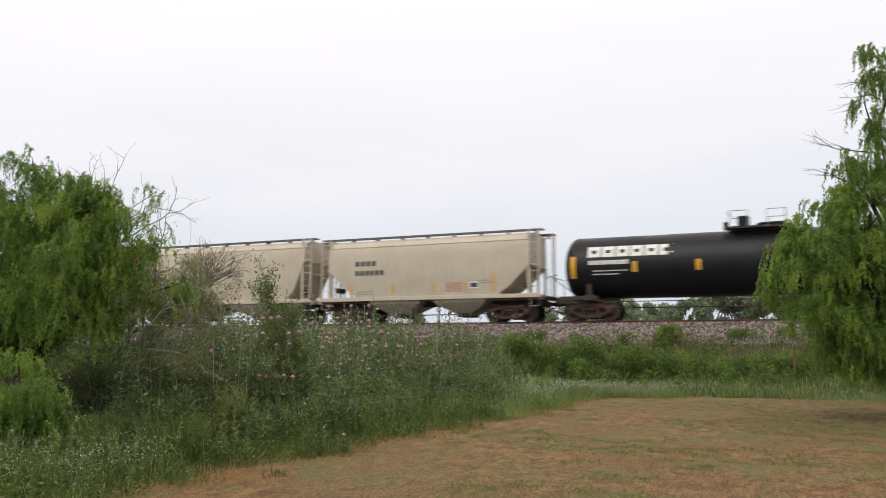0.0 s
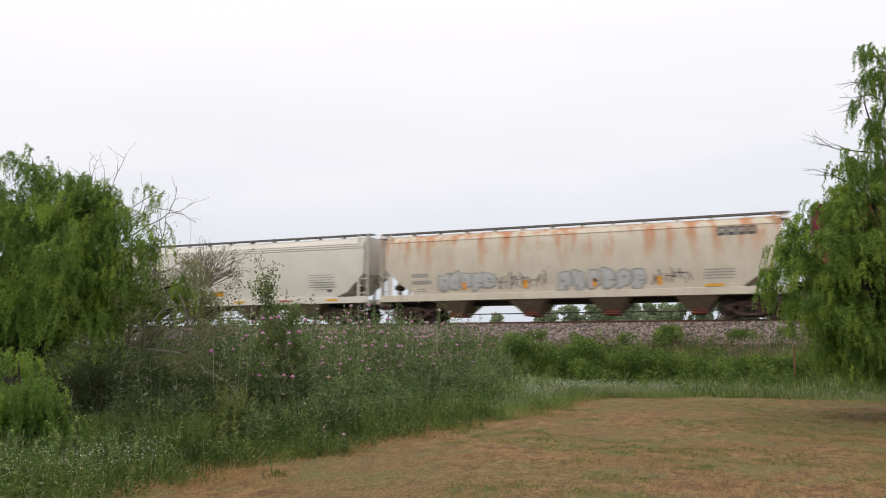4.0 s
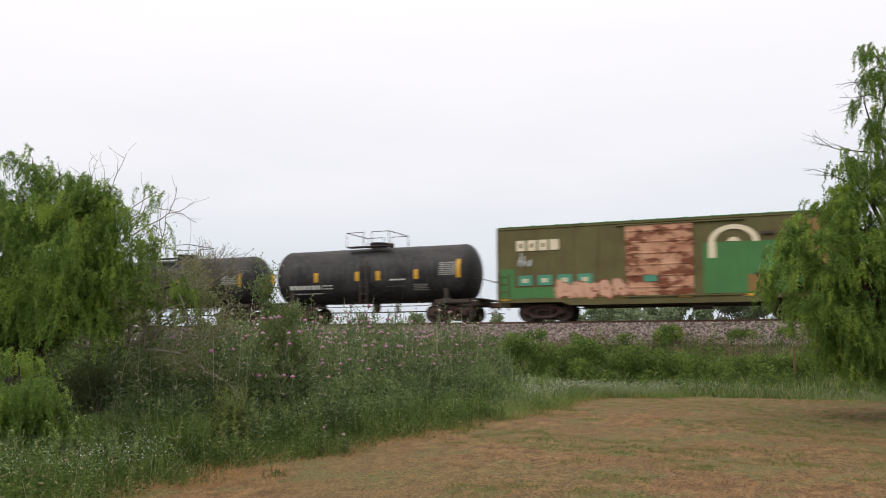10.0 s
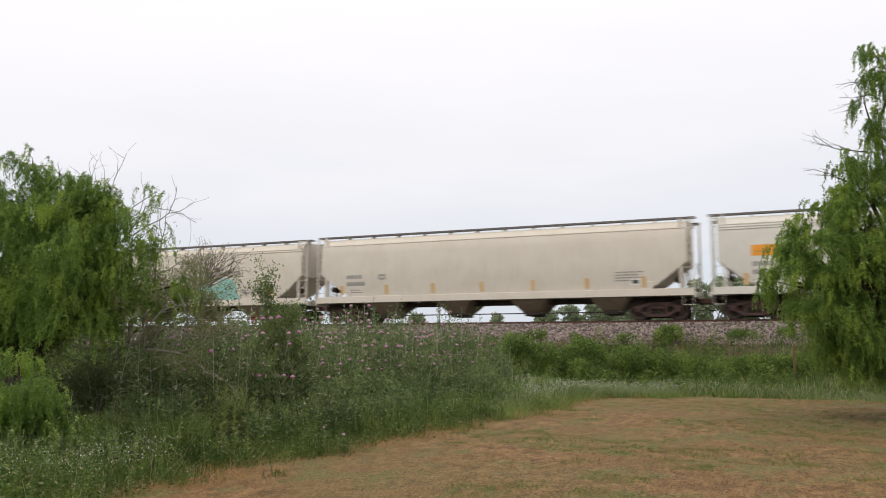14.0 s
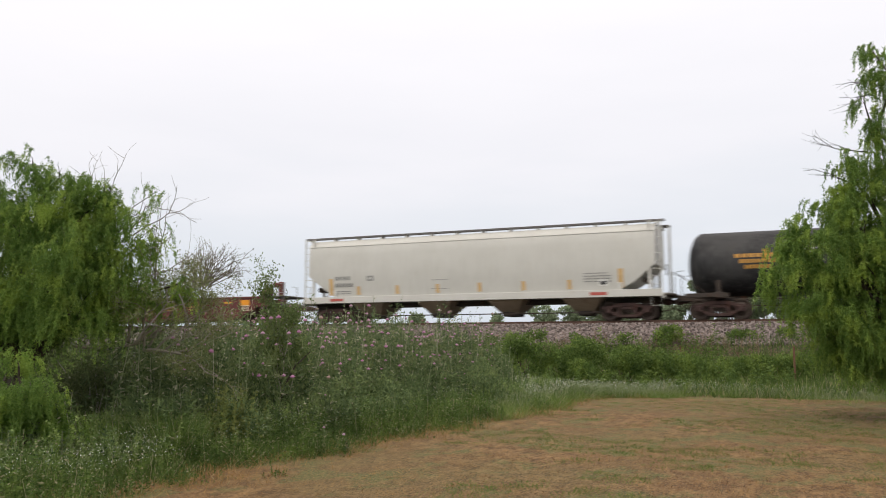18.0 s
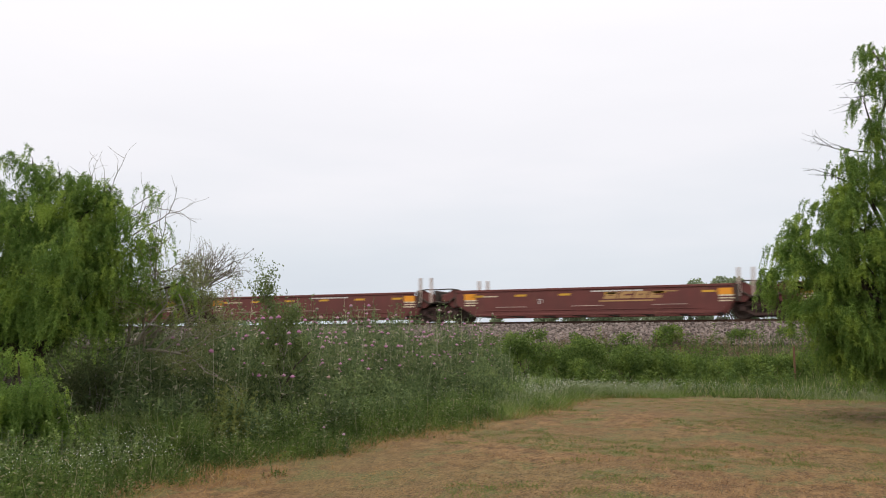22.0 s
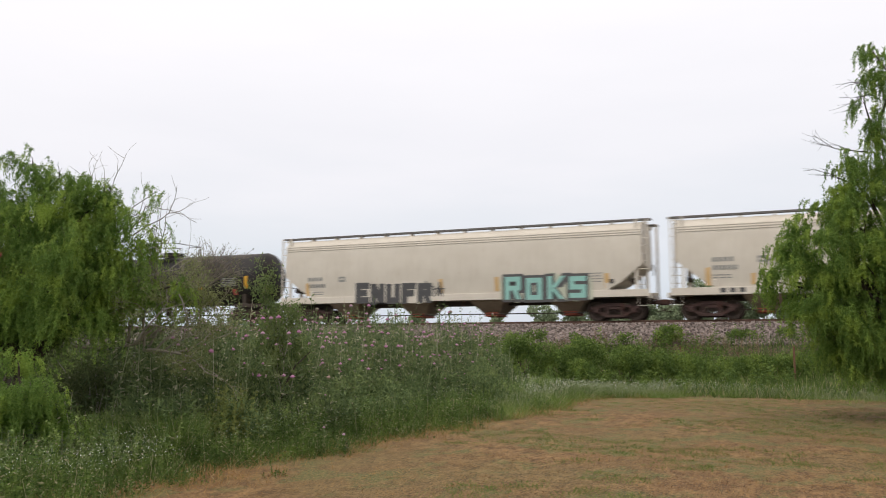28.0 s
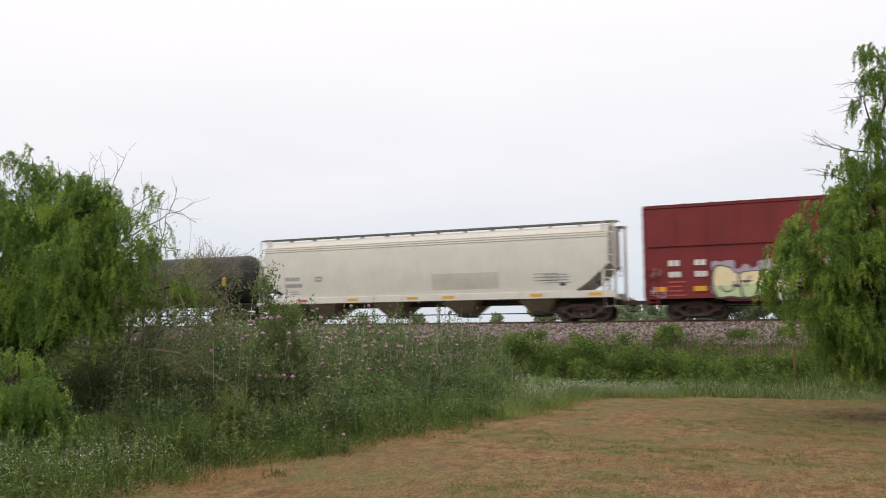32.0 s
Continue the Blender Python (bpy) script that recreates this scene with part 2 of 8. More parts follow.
M["pale_grass"] = leafy("pale_seed_grass", (0.36, 0.41, 0.24, 1), (0.18, 0.23, 0.10, 1), (0.48, 0.46, 0.36, 1))
M["yellow_weed"] = leafy("yellowing_weed", (0.36, 0.38, 0.12, 1), (0.16, 0.20, 0.06, 1))


def bloom(name, fresh, faded, spent):
    """Thistle petals: each head at its own age."""
    k = Nodes(name)
    r = k.random()
    c = k.mix(k.span(r, 0.25, 0.75), fresh, faded)
    c = k.mix(k.span(r, 0.88, 0.90), c, spent)
    c = k.mix(k.span(k.noise(60, 3), 0.4, 0.7, 0, 0.4), c, faded)
    return k.done(c, 0.75)


M["pink"] = bloom("thistle_pink", (0.47, 0.20, 0.37, 1), (0.48, 0.29, 0.39, 1), (0.33, 0.24, 0.19, 1))
M["pale_pink"] = bloom("faded_thistle_pink", (0.50, 0.25, 0.40, 1), (0.50, 0.32, 0.42, 1), (0.30, 0.21, 0.15, 1))
M["bract"] = plain("thistle_bract", (0.16, 0.19, 0.09, 1), 0.8)
M["grey_twig"] = plain("grey_twig", (0.32, 0.285, 0.235, 1), 0.9, 0, 0.5, 12)
M["dark_twig"] = plain("dark_grey_twig", (0.20, 0.172, 0.142, 1), 0.9, 0, 0.5, 12)
M["dry_weed"] = leafy("dry_pinkish_weed", (0.36, 0.25, 0.19, 1), (0.15, 0.11, 0.07, 1))
M["pale_head"] = plain("pale_seed_head", (0.66, 0.67, 0.58, 1), 0.7, 0, 0.2)
M["guide"] = plain("pale_pink_post", (0.46, 0.37, 0.33, 1), 0.7, 0, 0.3)
M["straw"] = leafy("straw_grass", (0.46, 0.29, 0.12, 1), (0.26, 0.15, 0.055, 1))
M["brown_grass"] = leafy("brown_dead_grass", (0.17, 0.085, 0.030, 1), (0.075, 0.036, 0.013, 1))
M["lawn_green"] = leafy("short_green_grass", (0.20, 0.27, 0.07, 1), (0.09, 0.13, 0.03, 1))
M["bird"] = plain("dark_feathers", (0.030, 0.027, 0.026, 1), 0.7)
M["daisy"] = plain("white_petal", (0.66, 0.68, 0.60, 1), 0.6, 0, 0.2)


def ground_material():
    k = Nodes("weedy_soil")
    c = k.mix(k.span(k.noise(1.5, 5), 0.35, 0.7), (0.040, 0.044, 0.020, 1), (0.080, 0.070, 0.040, 1))
    k.bump(k.noise(25, 4), 0.5, 0.03)
    return k.done(c, 0.95)


def lawn_material():
    """Scalped dry lawn: straw and brown thatch, green regrowth in streaks and patches."""
    k = Nodes("dry_mown_lawn")
    clod, grain = k.noise(4.6, 8, (1.1, 0.55, 1), 0.76), k.noise(27, 5, (1.1, 0.5, 1), 0.75)
    c = k.mix(k.span(clod, 0.41, 0.60), (0.094, 0.048, 0.018, 1), (0.292, 0.175, 0.072, 1))
    c = k.mix(k.span(k.noise(0.5, 6, (1.1, 0.7, 1), 0.65, offset=(1, 6, 0)), 0.43, 0.60, 0.0, 0.55), c, (0.165, 0.086, 0.035, 1))
    c = k.mix(k.span(k.noise(0.22, 4, offset=(3, 8, 0)), 0.42, 0.60, 0.0, 0.45), c, (0.120, 0.112, 0.040, 1))
    c = k.mix(k.span(k.noise(0.85, 8, (1.1, 0.7, 1), 0.74, offset=(5, 5, 0)), 0.51, 0.58, 0.0, 0.75), c, (0.105, 0.124, 0.038, 1))
    c = k.mix(k.span(grain, 0.52, 0.60, 0.0, 0.6), c, (0.33, 0.215, 0.098, 1))
    c = k.mix(k.span(k.noise(36, 4, (1.1, 0.5, 1), offset=(2, 1, 0)), 0.53, 0.61, 0.0, 0.65), c, (0.045, 0.030, 0.014, 1))
    k.bump(clod, 0.8, 0.06)
    return k.done(c, 0.95)


def stone_material():
    k = Nodes("ballast_stone")
    r = k.random(True)
    c = k.mix(k.span(r, 0, 1), (0.080, 0.064, 0.060, 1), (0.345, 0.290, 0.272, 1))
    c = k.mix(k.span(k.noise(14, 4), 0.5, 0.75, 0, 0.4), c, (0.30, 0.20, 0.16, 1))
    return k.done(c, 0.9)


def ballast_material():
    k = Nodes("ballast_bed")
    v = k.n.new("ShaderNodeTexVoronoi")
    v.inputs["Scale"].default_value = 13
    k.l.new(k.co.outputs["Object"], v.inputs["Vector"])
    c = k.mix(k.span(v.outputs["Distance"], 0.1, 0.6), (0.27, 0.225, 0.21, 1), (0.075, 0.062, 0.057, 1))
    k.bump(v.outputs["Distance"], 0.8, 0.05)
    return k.done(c, 0.95)


M["soil"], M["lawn"], M["stone"], M["ballast"] = ground_material(), lawn_material(), stone_material(), ballast_material()

# ---- mesh helpers ----


class Shape:
    """Gathers vertices and faces of one mesh."""

    def __init__(self):
        self.v, self.f = [], []

    def add(self, verts, faces):
        n = len(self.v)
        self.v.extend(tuple(p) for p in verts)
        self.f.extend(tuple(i + n for i in q) for q in faces)
        return self

    def box(self, x0, x1, y0, y1, z0, z1, c=0.0):
        """A box, its edges cut by c."""
        if c <= 0:
            v = [(x, y, z) for x in (x0, x1) for y in (y0, y1) for z in (z0, z1)]
            return self.add(v, [(0, 1, 3, 2), (4, 6, 7, 5), (0, 4, 5, 1), (2, 3, 7, 6), (0, 2, 6, 4), (1, 5, 7, 3)])
        v, idx = [], {}
        for a, x in enumerate((x0, x1)):
            for b, y in enumerate((y0, y1)):
                for d, z in enumerate((z0, z1)):
                    sx, sy, sz = 1 - 2 * a, 1 - 2 * b, 1 - 2 * d
                    for k, p in enumerate(((x, y + sy * c, z + sz * c), (x + sx * c, y, z + sz * c), (x + sx * c, y + sy * c, z))):
                        idx[a, b, d, k] = len(v)
                        v.append(p)
        f = []
        for a in (0, 1):
            f.append([idx[a, 0, 0, 0], idx[a, 0, 1, 0], idx[a, 1, 1, 0], idx[a, 1, 0, 0]][::1 if a == 0 else -1])
            f.append([idx[0, a, 0, 1], idx[1, a, 0, 1], idx[1, a, 1, 1], idx[0, a, 1, 1]][::1 if a == 0 else -1])
            f.append([idx[0, 0, a, 2], idx[0, 1, a, 2], idx[1, 1, a, 2], idx[1, 0, a, 2]][::1 if a == 0 else -1])
        for a in (0, 1):
            for b in (0, 1):
                f.append([idx[a, b, 0, 0], idx[a, b, 1, 0], idx[a, b, 1, 1], idx[a, b, 0, 1]])
                f.append([idx[a, 0, b, 0], idx[a, 1, b, 0], idx[a, 1, b, 2], idx[a, 0, b, 2]])
                f.append([idx[0, a, b, 1], idx[1, a, b, 1], idx[1, a, b, 2], idx[0, a, b, 2]])
                for d in (0, 1):
                    f.append([idx[a, b, d, 0], idx[a, b, d, 1], idx[a, b, d, 2]])
        return self.add(v, f)

    def loft(self, rings, cap=True, close=True):
        """Skin over rings of equally many points."""
        n = len(rings[0])
        v = [p for r in rings for p in r]
        f = []
        for i in range(len(rings) - 1):
            for j in range(n if close else n - 1):
                k = (j + 1) % n
                f.append((i * n + j, i * n + k, (i + 1) * n + k, (i + 1) * n + j))
        if cap:
            f.append(tuple(range(n))[::-1])
            f.append(tuple((len(rings) - 1) * n + j for j in range(n)))
        return self.add(v, f)

    def prism(self, poly, y0, y1):
        """A plate with the outline poly in x and z, from y0 to y1."""
        return self.loft([[(x, y0, z) for x, z in poly], [(x, y1, z) for x, z in poly]])

    def tube(self, pts, r, n=6):
        """A round bar along pts; r is one radius or one for each point."""
        pts = [Vector(p) for p in pts]
        rs = r if isinstance(r, (list, tuple)) else [r] * len(pts)
        rings = []
        for i, p in enumerate(pts):
            d = (pts[min(i + 1, len(pts) - 1)] - pts[max(i - 1, 0)]).normalized()
            a = d.cross(Vector((0, 0, 1)) if abs(d.z) < 0.9 else Vector((1, 0, 0))).normalized()
            b = d.cross(a)
            rings.append([tuple(p + rs[i] * (math.cos(2 * math.pi * j / n) * a + math.sin(2 * math.pi * j / n) * b)) for j in range(n)])
        return self.loft(rings)

    def lathe(self, prof, n=24, axis="y", at=(0, 0, 0)):
        """Turns prof, pairs of (along the axis, radius), round an axis."""
        rings = []
        for a, r in prof:
            ring = []
            for j in range(n):
                c, s = math.cos(2 * math.pi * j / n) * r, math.sin(2 * math.pi * j / n) * r
                p = {"x": (a, c, s), "y": (c, a, s), "z": (c, s, a)}[axis]
                ring.append((p[0] + at[0], p[1] + at[1], p[2] + at[2]))
            rings.append(ring)
        return self.loft(rings)

    def patch(self, x0, x1, z0, z1, skin, lift=0.006, slant=0.0, steps=4, curve=0.0):
        """A coat of paint on a side whose half width at z is skin(z), on the side of -y."""
        v = []
        for i in range(steps + 1):
            z = z0 + (z1 - z0) * i / steps
            o = slant * (z - z0)
            v += [(x0 + o, -skin(z) - lift, z), (x1 + o, -skin(z) - lift, z)]
        return self.add(v, [(2 * i, 2 * i + 1, 2 * i + 3, 2 * i + 2) for i in range(steps)])

    def blob(self, x, z, rx, rz, skin, lift, rnd, wobble=0.12, power=0.6, n=20):
        """A rounded coat of paint."""
        rings = []
        ph = [rnd.uniform(0, 6.3) for _ in range(3)]
        for k in (0.02, 0.5, 1.0):
            ring = []
            for j in range(n):
                a = 2 * math.pi * j / n
                q = 1 + wobble * (math.sin(2 * a + ph[0]) + 0.7 * math.sin(3 * a + ph[1]) + 0.5 * math.sin(5 * a + ph[2])) * 0.6
                c, s = math.cos(a), math.sin(a)
                px = x + k * rx * q * math.copysign(abs(c) ** power, c)
                pz = z + k * rz * q * math.copysign(abs(s) ** power, s)
                ring.append((px, -skin(pz) - lift, pz))
            rings.append(ring)
        return self.loft(rings, cap=False)

    def data(self, name, material, smooth=False):
        me = bpy.data.meshes.new(name)
        me.from_pydata(self.v, [], self.f)
        me.materials.append(material)
        me.update()
        b = bmesh.new()
        b.from_mesh(me)
        bmesh.ops.recalc_face_normals(b, faces=b.faces)
        b.to_mesh(me)
        b.free()
        if smooth:
            me.polygons.foreach_set("use_smooth", [True] * len(me.polygons))
            me.set_sharp_from_angle(angle=radians(38))
        return me


def part(name, shape, material, parent, label="", smooth=False):
    """One mesh object under a thing or under a part."""
    me = shape if isinstance(shape, bpy.types.Mesh) else shape.data(name, material, smooth)
    ob = new(name, me)
    ob.parent = parent
    return tagged(ob, label)


def quads(name, corners, material):
    """One mesh of many loose faces of k corners, from an array (n, k, 3)."""
    n, k = corners.shape[:2]
    me = bpy.data.meshes.new(name)
    me.vertices.add(n * k)
    me.vertices.foreach_set("co", np.ascontiguousarray(corners, dtype=np.float32).ravel())
    me.loops.add(n * k)
    me.loops.foreach_set("vertex_index", np.arange(n * k, dtype=np.int32))
    me.polygons.add(n)
    me.polygons.foreach_set("loop_start", np.arange(0, n * k, k, dtype=np.int32))
    me.materials.append(material)
    me.update(calc_edges=True)
    return me


# ---- ground, ballast, track ----
TRACK_Y = 39.85
RAIL_Z = EYE + 1.19
SPEED = 14.4


def ground_z(x, y):
    """Height of the ground: flat lawn, a bank up to the track, lower fields behind."""
    z = np.interp(y, [-400, 26, 30.5, 33, 36.0, 37.6, 42.2, 44.5, 60, 1500], [0, 0, 0.25, 0.75, 1.75, 1.9, 1.9, 1.2, 0.6, 0.6])
    z = z + 0.04 * np.sin(x * 0.31 + y * 0.2) * np.clip((y - 5) / 10, 0, 1)
    left = np.clip((-x - 5) / 10, 0, 1) * np.clip((y - 9) / 8, 0, 1) * np.clip((34 - y) / 8, 0, 1)
    return z + 0.25 * left


LEFT_EDGE = ([0.0, 8.4, 10.8, 13.8, 17.2, 24.0], [-6.6, -3.1, -2.1, -0.2, 1.4, 4.5])
FAR_EDGE = ([4.5, 8.1, 11.9, 25.0], [24.0, 25.2, 22.6, 19.0])


def to_plan(x, y):
    """Metres to the right of and ahead of the tripod, from world x, y."""
    return x * math.cos(TURN) + y * math.sin(TURN), -x * math.sin(TURN) + y * math.cos(TURN)


def beyond_lawn(side, ahead):
    """How far a spot lies outside the mown lawn; negative on the lawn."""
    a = (np.interp(ahead, *LEFT_EDGE) - side) * 0.85
    b = ahead - np.interp(side, *FAR_EDGE)
    return np.maximum(a, np.where(side > 3.0, b, -9.0))


def build_ground():
    xs = np.concatenate([np.linspace(-3000, -70, 14), np.arange(-60, 40.1, 0.8), np.linspace(50, 3000, 14)])
    ys = np.concatenate([np.linspace(-1500, -10, 8), np.arange(-5, 50.1, 0.8), np.linspace(56, 4500, 18)])
    gx, gy = np.meshgrid(xs, ys, indexing="ij")
    gz = ground_z(gx, gy)
    nx, ny = gx.shape
    co = np.stack([gx, gy, gz], -1).reshape(-1, 3)
    i = np.arange(nx * ny).reshape(nx, ny)
    f = np.stack([i[:-1, :-1], i[1:, :-1], i[1:, 1:], i[:-1, 1:]], -1).reshape(-1, 4)
    me = bpy.data.meshes.new("ground")
    me.from_pydata(co.tolist(), [], f.tolist())
    me.materials.append(M["lawn"])
    me.materials.append(M["soil"])
    mid = co[f].mean(1)
    s, a = to_plan(mid[:, 0], mid[:, 1])
    me.polygons.foreach_set("material_index", (beyond_lawn(s, a) > 0.9).astype(np.int32))
    me.polygons.foreach_set("use_smooth", [True] * len(me.polygons))
    return tagged(new("ground", me), "dry mown lawn running into weedy soil", "ground", kind="structure")


build_ground()

bed = Shape()
prof = [(-4.6, 1.55), (-2.0, RAIL_Z - 0.20), (2.0, RAIL_Z - 0.20), (4.6, 1.3), (4.6, 0.9), (-4.6, 0.9)]
bed.loft([[(x, TRACK_Y + y, z) for y, z in prof] for x in (-700, -60, -40, -20, 0, 20, 120)])
ballast = tagged(new("ballast", bed.data("ballast", M["ballast"])), "pinkish grey crushed stone track ballast", "ballast", kind="structure")

for side in (-1, 1):
    rail = Shape()
    y0 = TRACK_Y + side * 0.755
    rp = [(-0.037, 0), (0.037, 0), (0.037, -0.035), (0.012, -0.05), (0.012, -0.13), (0.07, -0.15), (0.07, -0.165), (-0.07, -0.165), (-0.07, -0.15), (-0.012, -0.13), (-0.012, -0.05), (-0.037, -0.035)]
    rail.loft([[(x, y0 + y, RAIL_Z + z) for y, z in rp] for x in (-700, 120)])
    tagged(new("rail", rail.data("rail", M["rail"])), "rusty steel running rail on stone ballast", "rail", group="rails of the track", kind="structure")
ties = Shape()
for i in range(240):
    ties.box(-110 + i * 0.55, -109.77 + i * 0.55, TRACK_Y - 1.3, TRACK_Y + 1.3, RAIL_Z - 0.36, RAIL_Z - 0.166)
tagged(new("ties", ties.data("ties", M["tie"])), "dark timber ties half sunk in ballast", "ties", kind="stuff")


def ballast_stones():
    """Loose stones on the near shoulder of the bed."""
    rng = np.random.default_rng(3)
    n = 18000
    x = rng.uniform(-34, 12, n)
    t = rng.uniform(0, 1, n) ** 0.8
    y = TRACK_Y - 1.7 - 2.9 * t
    z = np.interp(y - TRACK_Y, [-4.6, -2.0, 2.0], [1.55, RAIL_Z - 0.20, RAIL_Z - 0.20])
    size = rng.uniform(0.028, 0.062, n)
    base = np.array([[a, b, c] for a in (-1, 1) for b in (-1, 1) for c in (-1, 1)], float)
    v = base[None] * rng.uniform(0.55, 1.1, (n, 8, 3)) * size[:, None, None]
    ang = rng.uniform(0, 6.28, n)
    c, s = np.cos(ang)[:, None], np.sin(ang)[:, None]
    v = np.stack([v[..., 0] * c - v[..., 1] * s, v[..., 0] * s + v[..., 1] * c, v[..., 2]], -1)
    v += np.stack([x, y, z + size * 0.4], -1)[:, None]
    fq = np.array([(0, 1, 3, 2), (4, 6, 7, 5), (0, 4, 5, 1), (2, 3, 7, 6), (0, 2, 6, 4), (1, 5, 7, 3)])
    f = (fq[None] + (np.arange(n) * 8)[:, None, None]).reshape(-1, 4)
    me = bpy.data.meshes.new("ballast_stones")
    me.vertices.add(n * 8)
    me.vertices.foreach_set("co", v.astype(np.float32).ravel())
    me.loops.add(f.size)
    me.loops.foreach_set("vertex_index", f.astype(np.int32).ravel())
    me.polygons.add(len(f))
    me.polygons.foreach_set("loop_start", np.arange(0, f.size, 4, dtype=np.int32))
    me.materials.append(M["stone"])
    me.update(calc_edges=True)
    tagged(new("ballast_stones", me), "loose pinkish grey stones on the ballast shoulder", "stones", kind="stuff")


ballast_stones()

# ---- rolling stock ----
CARS = []          # (thing, x of its middle at 0 s)
WHEELS = {-1: [], 1: []}
MESHES = {}


def shared(key, make, material, smooth=False):
    """A mesh made once and used by many parts."""
    if key not in MESHES:
        MESHES[key] = make().data(key, material, smooth)
    return MESHES[key]


def side_frame_shape():
    s = Shape()
    s.prism([(-1.18, 0.64), (-0.74, 0.70), (-0.42, 0.82), (0.42, 0.82), (0.74, 0.70), (1.18, 0.64), (1.18, 0.54), (0.72, 0.56), (0.42, 0.66), (-0.42, 0.66), (-0.72, 0.56), (-1.18, 0.54)], -0.08, 0.07)
    s.prism([(-0.80, 0.36), (-0.46, 0.15), (0.46, 0.15), (0.80, 0.36), (0.72, 0.46), (0.40, 0.27), (-0.40, 0.27), (-0.72, 0.46)], -0.08, 0.07)
    for x in (-0.37, 0.37):
        s.box(x - 0.06, x + 0.06, -0.09, 0.07, 0.22, 0.72, 0.01)
    for x in (-0.89, 0.89):
        s.box(x - 0.17, x + 0.17, -0.11, 0.09, 0.34, 0.62, 0.03)
        s.lathe([(-0.17, 0.05), (-0.16, 0.11), (-0.09, 0.12)], 12, "y", (x, 0, 0.457))
    s.box(-0.26, 0.26, -0.12, 0.06, 0.50, 0.64, 0.03)
    return s


def springs_shape():
    s = Shape()
    for x in (-0.24, -0.08, 0.08, 0.24):
        for i in range(5):
            s.lathe([(0.27 + i * 0.05, 0.045), (0.29 + i * 0.05, 0.062), (0.31 + i * 0.05, 0.045)], 8, "z", (x, -0.06, 0))
    return s


def wheelset_shape():
    s = Shape()
    s.lathe([(-1.02, 0.07), (1.02, 0.07)], 10)
    for k in (-1, 1):
        s.lathe([(k * 0.86, 0.10), (k * 0.85, 0.20), (k * 0.80, 0.30), (k * 0.82, 0.38), (k * 0.86, 0.40), (k * 0.86, 0.452), (k * 0.76, 0.457), (k * 0.735, 0.485), (k * 0.715, 0.48), (k * 0.715, 0.40), (k * 0.77, 0.37), (k * 0.77, 0.12)], 28)
    return s


def truck(parent, x):
    """A two-axle bogie under a car."""
    t = part("truck", shared("truck", lambda: Shape().box(-0.22, 0.22, -1.02, 1.02, 0.44, 0.74, 0.03).box(-0.3, 0.3, -0.35, 0.35, 0.70, 0.84, 0.02), M["truck_iron"]), None, parent, "rusty cast steel two-axle bogie")
    t.location = (x, 0, 0)
    for k in (-1, 1):
        f = part("side_frame", shared("side_frame", side_frame_shape, M["truck_iron"]), None, t)
        f.location, f.rotation_euler = (0, k * 1.02, 0), (0, 0, 0 if k < 0 else math.pi)
        p = tagged(part("springs", shared("springs", springs_shape, M["frame_dark"]), None, t), kind="stuff")
        p.location, p.rotation_euler = (0, k * 1.0, 0), (0, 0, 0 if k < 0 else math.pi)
        w = part("wheelset", shared("wheelset", wheelset_shape, M["wheel_steel"], True), None, t, "worn steel wheels on an axle")
        w.location = (k * 0.89, 0, 0.457)
        WHEELS[k].append(w)
    return t


def coupler_shape():
    s = Shape()
    s.box(-0.55, 0.35, -0.09, 0.09, 0.78, 0.96, 0.02)
    s.box(0.30, 0.62, -0.17, 0.14, 0.72, 1.00, 0.05)
    s.box(0.56, 0.72, -0.17, -0.05, 0.74, 0.98, 0.03)
    s.tube([(-0.1, 0.25, 0.85), (0.15, 0.27, 0.62), (0.45, 0.22, 0.45), (0.75, 0.12, 0.44)], 0.028, 6)
    return s


def couplers(parent, half):
    for k in (-1, 1):
        c = part("coupler", shared("coupler", coupler_shape, M["truck_iron"]), None, parent)
        c.location, c.rotation_euler = (k * half, 0, 0), (0, 0, 0 if k > 0 else math.pi)


def thing(name, label, category, x_mid):
    root = tagged(new(name), label, category, group="cars of the freight train")
    CARS.append((root, x_mid))
    return root


def letters(parent, x, z, w, h, n, mat, skin, hollow=False, name="lettering", gap=0.25, slant=0.0, lift=0.006):
    """A word as plain bars of its size, n of them, each a coat of its own."""
    step = w / n
    for i in range(n):
        s = Shape()
        a, b = x + i * step, x + (i + 1 - gap) * step
        if hollow:
            t = min((b - a) * 0.36, h * 0.34)
            s.patch(a, a + t, z, z + h, skin, lift, slant)
            s.patch(b - t, b, z, z + h, skin, lift, slant)
            s.patch(a + t, b - t, z + h - t, z + h, skin, lift, slant, 1)
            s.patch(a + t, b - t, z, z + t, skin, lift, slant, 1)
        else:
            s.patch(a, b, z, z + h, skin, lift, slant, 3)
        part(name, s, mat, parent)


def lines(parent, x, z, w, rows, mat, skin, pitch=0.12, h=0.055, seed=1, name="stencilled_data"):
    """A block of small writing as plain bars."""
    rnd = random.Random(seed)
    s = Shape()
    for i in range(rows):
        a = x
        while a < x + w * rnd.uniform(0.75, 1.0):
            b = min(a + rnd.uniform(0.12, 0.35), x + w)
            s.patch(a, b, z - i * pitch, z - i * pitch + h, skin, 0.006, 0, 1)
            a = b + 0.05
    return tagged(part(name, s, mat, parent), kind="stuff")


